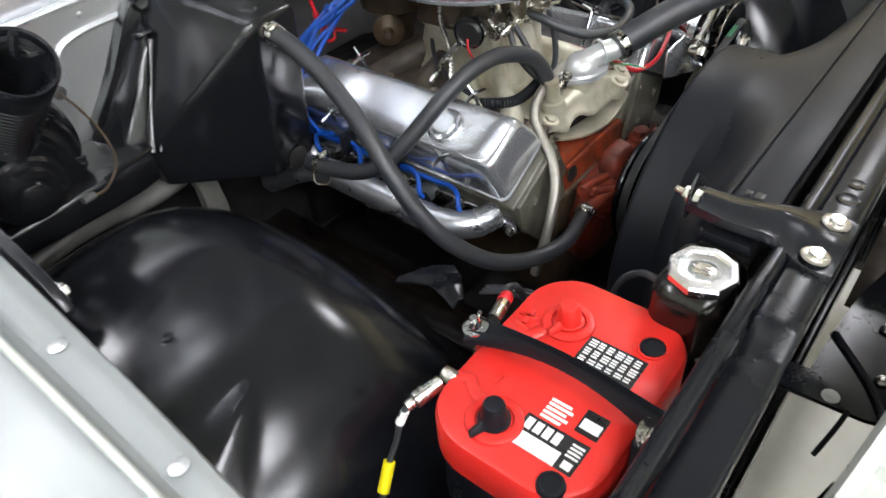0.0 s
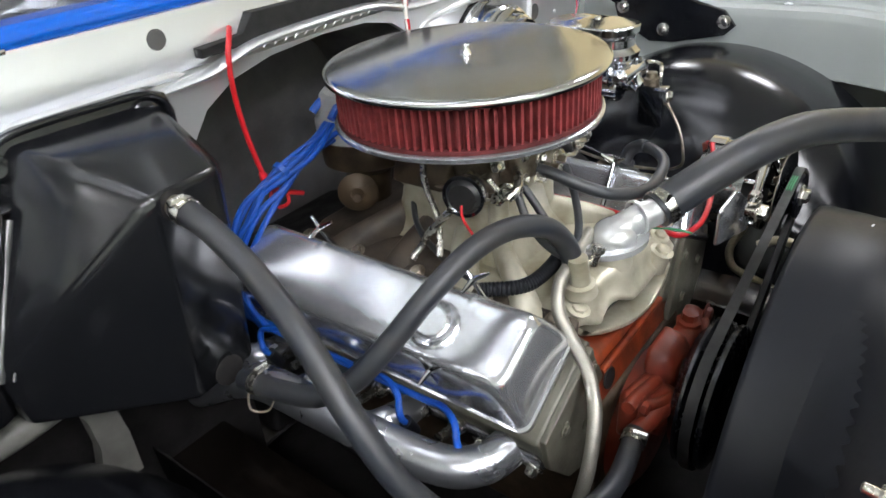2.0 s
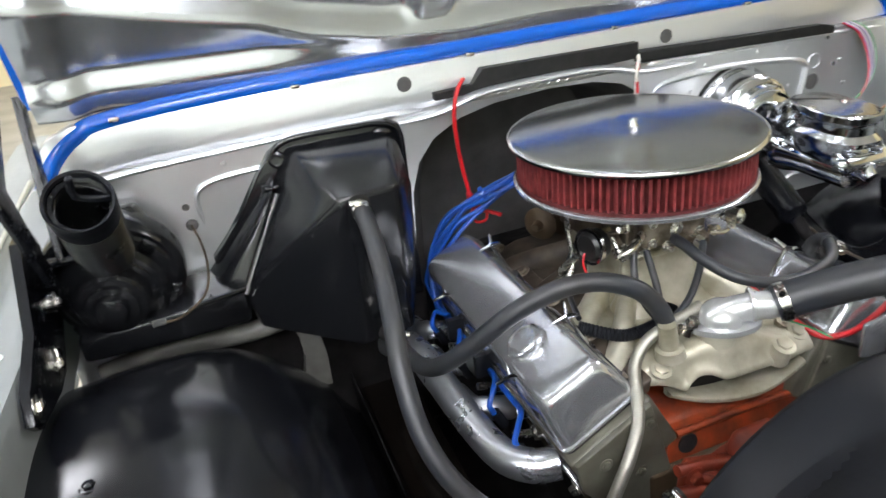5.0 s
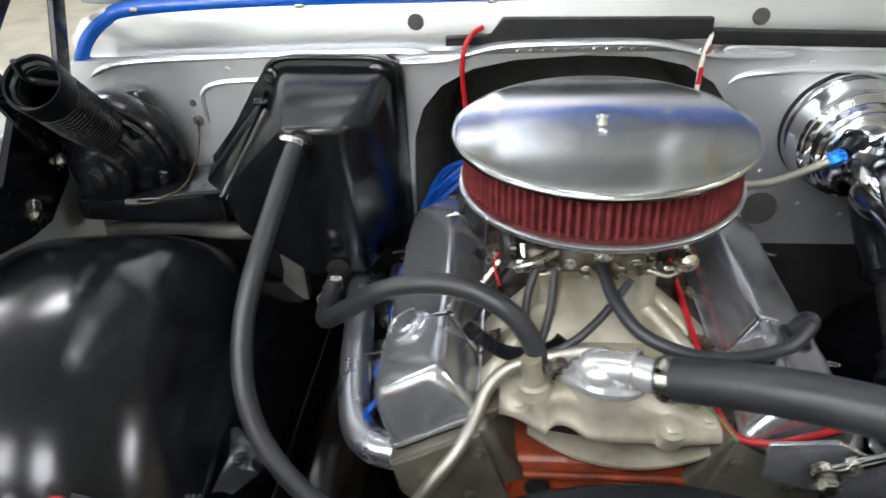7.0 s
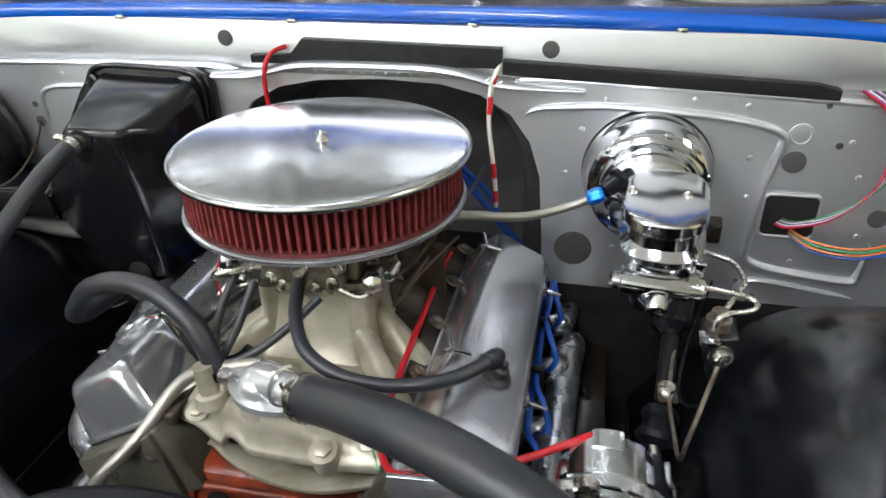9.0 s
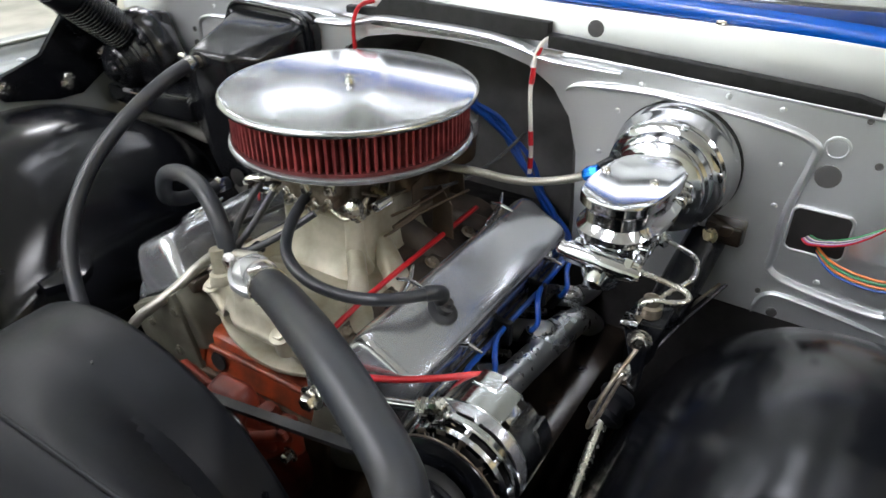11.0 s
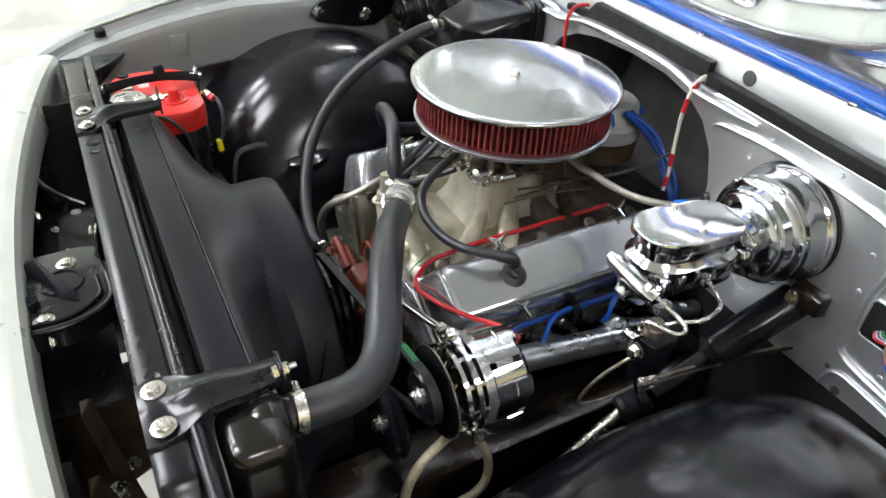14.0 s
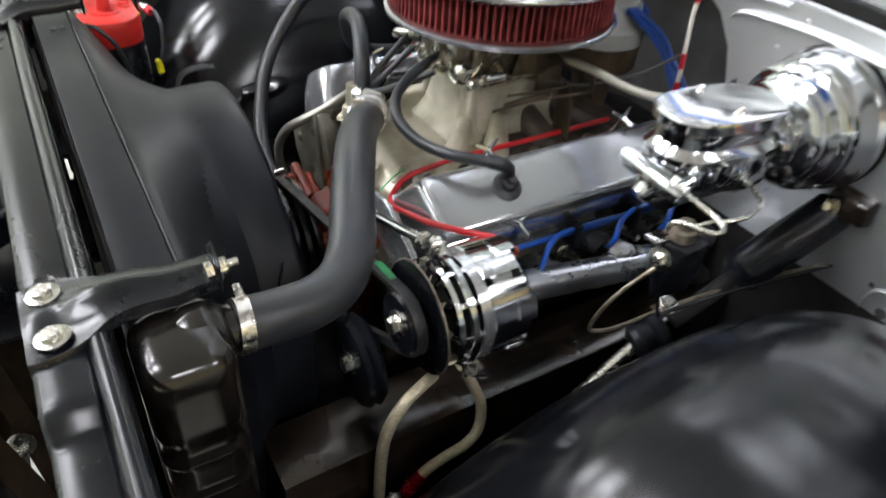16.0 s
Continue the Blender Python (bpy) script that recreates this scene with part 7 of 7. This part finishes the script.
def build_heater():
    root = thing("heater_box", (-0.43, 0.15, 0.76), "glossy black heater box on the firewall", "heater box")
    bm = bmesh.new()
    v = {k: bm.verts.new(p) for k, p in dict(a=(-0.456, 0.226, 1.054), b=(-0.296, 0.228, 1.050), c=(-0.416, 0.064, 1.015), d=(-0.334, 0.072, 1.014), e=(-0.486, 0.216, 0.990), f=(-0.570, 0.163, 0.862),
                                             g=(-0.556, 0.172, 0.790), h=(-0.416, 0.090, 0.757), i=(-0.330, 0.104, 0.754), j=(-0.276, 0.247, 0.772), k=(-0.280, 0.247, 1.040), m=(-0.560, 0.247, 0.790), n=(-0.475, 0.247, 1.045), o=(-0.300, 0.118, 0.998)).items()}
    for loop in ("abdc", "ace", "cefg", "cgh", "cdih", "dokji", "bod", "bok", "bkna", "anmgfe", "gmjih", "knmj"):
        bm.faces.new([v[q] for q in loop])
    bmesh.ops.recalc_face_normals(bm, faces=bm.faces)
    bmesh.ops.triangulate(bm, faces=[q for q in bm.faces if len(q.verts) > 3])
    bmesh.ops.dissolve_limit(bm, angle_limit=radians(6), verts=bm.verts, edges=bm.edges)
    bmesh.ops.bevel(bm, geom=[e for e in bm.edges if e.is_manifold and e.calc_face_angle(0) > radians(20)], offset=0.009, segments=3, affect="EDGES", profile=0.5, clamp_overlap=True)
    part("case", bm, HEATER, root, "", 32)
    flare = [(-0.487, 0.200, 1.005), (-0.478, 0.245, 1.030), (-0.505, 0.215, 0.985), (-0.560, 0.168, 0.875), (-0.552, 0.245, 0.935), (-0.580, 0.245, 0.902), (-0.600, 0.180, 0.872), (-0.57, 0.17, 0.80), (-0.62, 0.245, 0.872), (-0.62, 0.245, 0.78)]
    part("side_flare", hull(flare, 0.010), HEATER, root, "", 30)
    # raised rim along the back of the top, with a squared corner ear
    fl = [(-0.505, 1.020), (-0.485, 1.046), (-0.462, 1.060), (-0.440, 1.064), (-0.300, 1.062), (-0.276, 1.052), (-0.270, 1.030), (-0.272, 0.74), (-0.60, 0.74), (-0.60, 0.90), (-0.545, 0.955)]
    part("flange", prism(fl, "y", 0.228, 0.250, 0.004), HEATER, root)
    part("top_rim", tube([(-0.486, 0.228, 1.036), (-0.470, 0.226, 1.056), (-0.44, 0.225, 1.064), (-0.36, 0.224, 1.063), (-0.31, 0.224, 1.060), (-0.287, 0.224, 1.050), (-0.281, 0.224, 1.030), (-0.283, 0.226, 0.985)], 0.0045, 10, 6), HEATER, root, "raised rim round the box top")
    part("corner_boss", lathe([(0, 0.018), (0.010, 0.017), (0.013, 0.012)], (-0.308, 0.230, 1.036), (0.1, -1, 0.3), 16), HEATER, root)
    bolt(root, (-0.307, 0.218, 1.040), (0, -1, 0.3), 0.007, 0.006, HEATER)
    part("left_shoulder", lathe([(0, 0.014), (0.004, 0.013), (0.006, 0.009), (0.005, 0.005), (0.0055, 0.001)], (-0.474, 0.226, 1.036), (-0.25, -1, 0.15), 20), HEATER, root)
    part("clip", hull([(-0.508, 0.222, 1.004), (-0.476, 0.214, 1.006), (-0.508, 0.218, 0.992), (-0.478, 0.210, 0.996), (-0.500, 0.205, 0.999), (-0.484, 0.204, 1.000)], 0.004), HEATER, root)
    bead = [(-0.486, 0.212, 0.988), (-0.503, 0.202, 0.962), (-0.524, 0.189, 0.928), (-0.546, 0.175, 0.893), (-0.567, 0.160, 0.862)]
    part("bright_bead", tube(bead, 0.0055, 10, 6), BEAD, root, "shiny ridge down the box corner")
    part("bright_bead", tube([Vector(p) + Vector((0.010, -0.006, -0.002)) for p in bead], 0.0035, 10, 6), HEATER, root)
    # shallow pressed rays on the front
    part("hose_port", lathe([(0, 0.015), (0.004, 0.017), (0.006, 0.013)], (-0.393, 0.072, 0.999), (0, -1, -0.1), 20), DARK, root)
    part("port_pipe", tube([(-0.392, 0.085, 1.0), (-0.394, 0.048, 0.998)], 0.011, 14, 3), DULLSTEEL, root)
    part("hose_port", lathe([(0, 0.017), (0.004, 0.019), (0.006, 0.015)], (-0.373, 0.095, 0.770), (0, -1, 0), 20), DARK, root)
    part("wire_clip", tube([(-0.385, 0.045, 0.765), (-0.395, 0.030, 0.757), (-0.380, 0.020, 0.750), (-0.360, 0.030, 0.756)], 0.0014, 6, 5), DULLSTEEL, root)
    duct = hull([(-0.565, 0.158, 0.872), (-0.565, 0.160, 0.815), (-0.60, 0.245, 0.880), (-0.60, 0.245, 0.80), (-0.80, 0.135, 0.868), (-0.80, 0.135, 0.832), (-0.80, 0.245, 0.875), (-0.80, 0.245, 0.80), (-0.65, 0.132, 0.876), (-0.65, 0.134, 0.830)], 0.006)
    part("air_duct", duct, HEATER, root)
    part("duct_edge", tube([(-0.65, 0.133, 0.877), (-0.61, 0.145, 0.875), (-0.567, 0.159, 0.871)], 0.004, 8, 4), HEATER, root)
    bl = thing("blower_motor", (-0.71, 0.15, 0.87), "round black blower motor with cooling dome", "blower motor")
    c, ax = Vector((-0.735, 0.222, 0.925)), Vector((-0.06, -1, -0.14))
    part("housing", lathe([(0, 0.088), (0.030, 0.090), (0.046, 0.088), (0.050, 0.084), (0.051, 0.076), (0.060, 0.073), (0.066, 0.066), (0.068, 0.054)], c, ax, 36), HEATER, bl, "", 28)
    part("motor_can", lathe([(0, 0.060), (0.010, 0.060), (0.013, 0.057), (0.014, 0.050), (0.034, 0.048), (0.039, 0.044), (0.040, 0.036), (0.046, 0.034), (0.048, 0.026), (0.047, 0.022), (0.055, 0.020), (0.058, 0.014), (0.0585, 0.001)], c + ax.normalized() * 0.056, ax, 32), HEATER, bl, "", 28)
    part("scroll", lathe([(-0.02, 0.085), (0.0, 0.097), (0.020, 0.098), (0.034, 0.095), (0.042, 0.090), (0.043, 0.06)], c + Vector((0.0, 0.0, 0.004)), ax, 40), HEATER, bl, "rounded fan scroll", 28)
    part("scroll_web", hull([c + Vector(p) for p in ((-0.02, -0.02, 0.088), (0.045, -0.02, 0.098), (-0.02, 0.02, 0.088), (0.055, 0.02, 0.090), (0.090, -0.03, -0.03), (0.092, 0.02, -0.03), (0.075, -0.05, -0.06), (0.0, -0.04, 0.06))], 0.01), HEATER, bl)
    for k in range(6):
        a = k * math.pi / 3 + 0.3
        d, s, u = frame_of(ax)
        v = s * math.cos(a) + u * math.sin(a)
        part("flange_lug", hull([c + v * r + (s * -math.sin(a) + u * math.cos(a)) * q + d * h for r in (0.074, 0.090) for q in (-0.011, 0.011) for h in (0.044, 0.055)], 0.003), HEATER, bl)
        bolt(bl, c + v * 0.083 + d * 0.055, d, 0.005, 0.004, HEATER)
    wl = hose("blower_wire", [(-0.619, 0.248, 0.955), (-0.612, 0.225, 0.935), (-0.610, 0.19, 0.910), (-0.622, 0.15, 0.885), (-0.66, 0.115, 0.876), (-0.690, 0.110, 0.880)], 0.0018, TAN, "thin reddish blower motor wire", category="wire")
    part("connector", tube([(-0.680, 0.111, 0.879), (-0.697, 0.107, 0.881)], 0.005, 8, 2), RECESS, wl)


def build_battery():
    root = thing("battery", (-0.578, -0.53, 0.66), "red-topped car battery with rounded cell corners", "battery")
    x0, x1, y0, y1 = -0.700, -0.458, -0.614, -0.444
    cx, cy = (x0 + x1) / 2, (y0 + y1) / 2

    def outline(g, n=10):
        pts = rounded(cx, cy, (x1 - x0) / 2 - g, (y1 - y0) / 2 - g, 0.052 - g * 0.5, n)
        return pts

    part("case", loft([[(x, y, z) for x, y in outline(g)] for z, g in ((0.665, 0.006), (0.67, 0.003), (0.828, 0.003), (0.830, 0.004))]), BLACKPAINT, root)
    part("lid", loft([[(x, y, z) for x, y in outline(g)] for z, g in ((0.828, 0.001), (0.832, 0.0), (0.866, 0.0), (0.872, 0.0025), (0.874, 0.006))]), REDPLASTIC, root, "bright red moulded battery lid", 30)
    for x, y, m, lab in ((-0.523, -0.500, REDPLASTIC, "red capped terminal"), (-0.660, -0.507, SATIN, "black capped terminal")):
        part("terminal_ring", lathe([(0, 0.027), (0.0035, 0.026), (0.0045, 0.024), (0.0045, 0.0175), (0.0025, 0.0165), (0.0025, 0.010)], (x, y, 0.873), (0, 0, 1), 40), REDPLASTIC, root)
        cap = part("terminal_cap", lathe([(0, 0.0150), (0.003, 0.0150), (0.0036, 0.0128), (0.012, 0.0118), (0.021, 0.0100), (0.0235, 0.0085), (0.024, 0.006), (0.024, 0.001)], (x, y, 0.8755), (0, 0, 1), 28), m, root, lab)
        part("cap_tab", hull([(x - 0.030, y + 0.004, 0.8775), (x - 0.024, y + 0.012, 0.8775), (x - 0.010, y + 0.008, 0.8775), (x - 0.012, y - 0.004, 0.8775), (x - 0.028, y + 0.006, 0.884), (x - 0.012, y + 0.004, 0.886)], 0.0015), m, cap)
    # raised ridges to the side posts
    part("ridge", tube([(-0.655, -0.50, 0.875), (-0.645, -0.475, 0.875), (-0.635, -0.462, 0.875), (-0.64, -0.452, 0.874)], 0.006, 8, 6, flat=0.4), REDPLASTIC, root)
    part("ridge", tube([(-0.545, -0.485, 0.875), (-0.56, -0.475, 0.875), (-0.555, -0.455, 0.874)], 0.007, 8, 6, flat=0.4), REDPLASTIC, root)
    for a, b in (((-0.538, -0.470), (-0.538, -0.455)), ((-0.546, -0.463), (-0.530, -0.463))):
        part("plus_mark", box(min(a[0], b[0]) - 0.003, max(a[0], b[0]) + 0.003, min(a[1], b[1]) - 0.003, max(a[1], b[1]) + 0.003, 0.873, 0.8755, 0.001), REDPLASTIC, root)
    part("minus_mark", box(-0.628, -0.614, -0.486, -0.478, 0.873, 0.8752, 0.001), REDPLASTIC, root)
    part("vent_plug", lathe([(0, 0.013), (0.004, 0.012), (0.0045, 0.0095), (0.0035, 0.009), (0.0035, 0.001)], (-0.506, -0.582, 0.873), (0, 0, 1), 14), SATIN, root)
    part("vent_rim", lathe([(0, 0.0155), (0.003, 0.0145), (0.003, 0.0125), (0.001, 0.0125)], (-0.507, -0.581, 0.873), (0, 0, 1), 10, caps=False), REDPLASTIC, root)
    part("vent_plug", lathe([(0, 0.013), (0.004, 0.012), (0.0045, 0.0095), (0.0035, 0.009), (0.0035, 0.001)], (-0.684, -0.580, 0.873), (0, 0, 1), 14), SATIN, root)

    def label(c, w, h, rot, lines, name, text):
        """A printed label: a thin black plate with plain bars for its writing."""
        cr, sr = math.cos(radians(rot)), math.sin(radians(rot))

        def at(u, v, z):
            return (c[0] + u * cr - v * sr, c[1] + u * sr + v * cr, z)

        def plate(u0, u1, v0, v1, z0, z1, m, nm, parent):
            bm = bmesh.new()
            lo = [bm.verts.new(at(u, v, z0)) for u, v in ((u0, v0), (u1, v0), (u1, v1), (u0, v1))]
            hi = [bm.verts.new(at(u, v, z1)) for u, v in ((u0, v0), (u1, v0), (u1, v1), (u0, v1))]
            bm.faces.new(lo), bm.faces.new(hi)
            for k in range(4):
                bm.faces.new((lo[k], lo[(k + 1) % 4], hi[(k + 1) % 4], hi[k]))
            return part(nm, bm, m, parent)

        base = plate(-w / 2, w / 2, -h / 2, h / 2, 0.8735, 0.8745, LABELBLACK, name, root)
        base["label"] = text
        bars = []
        for u0, u1, v0, v1 in lines:
            bars.append(plate(u0 * w, u1 * w, v0 * h, v1 * h, 0.8742, 0.8749, LABELWHITE, "printed_bar", base))
        return base

    rows = []
    for r in range(3):
        for q in range(6):
            u = -0.45 + 0.155 * q
            wdt = 0.10 if (q + r) % 3 else 0.125
            for sub in range(3 if r < 2 else 2):
                v = 0.40 - 0.30 * r - 0.085 * sub
                rows.append((u, u + wdt, v - 0.025, v + 0.025))
    label((-0.545, -0.557), 0.060, 0.040, -90, rows, "warning_label", "black warning label with white print")
    label((-0.652, -0.558), 0.062, 0.034, -90, [(-0.45, -0.34, 0.05, 0.40), (-0.30, -0.19, 0.05, 0.40), (-0.15, -0.04, 0.05, 0.40), (0.0, 0.11, 0.05, 0.40), (-0.5, 0.22, -0.5, -0.06), (0.27, 0.46, 0.30, 0.36), (0.27, 0.46, 0.18, 0.24), (0.27, 0.46, 0.06, 0.12), (0.27, 0.46, -0.06, 0.0), (0.30, 0.44, -0.40, -0.18)], "rating_label", "black and white rating label")
    for k in range(5):
        part("printed_line", box(-0.632 + 0.005 * k, -0.629 + 0.005 * k, -0.556 - 0.004 * (k % 2), -0.536, 0.8735, 0.8745), LABELWHITE, root)
    part("brand_plate", box(-0.628, -0.602, -0.590, -0.568, 0.8735, 0.8748), LABELBLACK, root)
    part("brand_stripe", box(-0.623, -0.612, -0.588, -0.570, 0.8747, 0.8752), LABELWHITE, root)
    tray = thing("battery_tray", (-0.578, -0.53, 0.64), "black steel battery tray", "battery tray")
    part("tray_plate", box(-0.72, -0.43, -0.635, -0.425, 0.650, 0.664, 0.003), BLACKPAINT, tray)
    part("tray_leg", box(-0.72, -0.44, -0.640, -0.632, 0.42, 0.66, 0.002), BLACKPAINT, tray)
    st = thing("battery_hold_down", (-0.60, -0.53, 0.88), "black plastic battery hold-down strap with wing nut", "hold-down")
    secs = []
    for k in range(13):
        u = k / 12
        y = -0.436 - 0.190 * u
        x = -0.594 + 0.004 * u + 0.004 * math.sin(math.pi * u)
        z = 0.889 + 0.012 * math.sin(math.pi * u)
        w = 0.0060 + 0.0105 * (abs(u - 0.55) * 1.9) ** 2.2
        secs.append([(x - w, y, z - 0.006), (x - w, y, z), (x - w * 0.6, y, z + 0.008), (x - w * 0.35, y, z + 0.002), (x + w * 0.35, y, z + 0.002), (x + w * 0.6, y, z + 0.008), (x + w, y, z), (x + w, y, z - 0.006)])
    part("strap", loft(secs), SATIN, st)
    part("strap_end", hull([(-0.625, -0.62, 0.80), (-0.585, -0.62, 0.80), (-0.625, -0.632, 0.80), (-0.585, -0.632, 0.80), (-0.622, -0.616, 0.892), (-0.588, -0.616, 0.892), (-0.622, -0.632, 0.885), (-0.588, -0.632, 0.885)], 0.003), SATIN, st)
    nut = part("wing_nut", lathe([(0, 0.013), (0.002, 0.013), (0.003, 0.007), (0.009, 0.006), (0.014, 0.004)], (-0.596, -0.440, 0.894), (0, 0.15, 1), 18), CHROME, st, "chrome wing nut")
    for sx in (-1, 1):
        part("nut_wing", tube([(-0.596 + sx * 0.003, -0.440, 0.900), (-0.596 + sx * 0.007, -0.439, 0.905), (-0.596 + sx * 0.009, -0.439, 0.909)], 0.0022, 8, 4), CHROME, nut)
    part("hook_rod", tube([(-0.600, -0.446, 0.89), (-0.600, -0.436, 0.80), (-0.600, -0.432, 0.66)], 0.003, 8, 4), STEEL, st)
    bolt(st, (-0.604, -0.626, 0.884), (0, -0.7, 0.7), 0.011, 0.006, STEEL)
    # cables
    neg = thing("battery_cable", (-0.655, -0.44, 0.85), "black battery cable with yellow tag and clamp end", "battery cable", "battery cables")
    part("lug", lathe([(0, 0.0075), (0.022, 0.0085), (0.030, 0.0085), (0.032, 0.006), (0.040, 0.006)], (-0.650, -0.437, 0.865), (-0.9, 0.25, -0.12), 14), STEEL, neg)
    part("side_bolt", lathe([(0, 0.009), (0.016, 0.008), (0.017, 0.005)], (-0.640, -0.450, 0.866), (0, 1, 0), 8), STEEL, neg)
    part("cable", tube([(-0.686, -0.427, 0.860), (-0.694, -0.424, 0.850), (-0.703, -0.422, 0.82), (-0.715, -0.421, 0.80), (-0.727, -0.424, 0.785), (-0.735, -0.426, 0.775), (-0.742, -0.43, 0.755)], 0.0032, 8, 7), RUBBER, neg)
    part("white_band", tube([(-0.690, -0.426, 0.855), (-0.697, -0.4235, 0.842)], 0.0045, 10, 2), LABELWHITE, neg)
    pos = thing("battery_cable", (-0.52, -0.43, 0.85), "black battery cable with red boot", "battery cable", "battery cables")
    part("lug", lathe([(0, 0.0075), (0.026, 0.0075), (0.028, 0.006)], (-0.556, -0.432, 0.866), (1, 0.2, 0.0), 14), STEEL, pos)
    part("red_boot", lathe([(0, 0.0082), (0.009, 0.0078), (0.013, 0.005)], (-0.530, -0.426, 0.866), (1, 0.2, 0.0), 12), REDWIRE, pos)
    part("cable", tube([(-0.515, -0.418, 0.868), (-0.49, -0.415, 0.85), (-0.475, -0.42, 0.815), (-0.468, -0.43, 0.79), (-0.468, -0.435, 0.765)], 0.0042, 8, 7), RUBBER, pos)
    part("yellow_tag", tube([(-0.468, -0.434, 0.795), (-0.469, -0.432, 0.770)], 0.0065, 10, 2), YELLOW, pos, "bright yellow tag")
    tag2 = part("yellow_tag", tube([(-0.716, -0.421, 0.799), (-0.735, -0.426, 0.774)], 0.0062, 10, 2), YELLOW, neg, "bright yellow tag")
    for ob in (root, tray, st, neg, pos):
        ob.location += Vector((0.009, 0.009, -0.007))
    loomp = thing("harness_wires", (-0.45, -0.40, 0.76), "thin black wires running beside the battery", "wiring harness")
    for k in range(3):
        o = 0.007 * k
        part("wire", tube([(-0.45 + o, -0.33, 0.765), (-0.44 + o, -0.36, 0.772), (-0.425 + o, -0.40, 0.765), (-0.40 + o, -0.42, 0.70), (-0.39 + o, -0.43, 0.62)], 0.0024, 6, 6), RUBBER, loomp)


mat_red_anod = mat("red_anodised", (0.55, 0.01, 0.03), 0.7, 0.25, vary=0.1, bump=0.05)
build_engine()
for s, lab in ((-1, "polished aluminium valve cover with oil filler cap"), (1, "polished aluminium valve cover with ventilation grommet")):
    build_valve_cover(s, lab)
build_air_cleaner()
build_carburettor()
build_distributor()
build_leads()
build_headers()
build_thermostat()
build_hoses()
build_alternator()
build_booster()
build_heater()
build_battery()
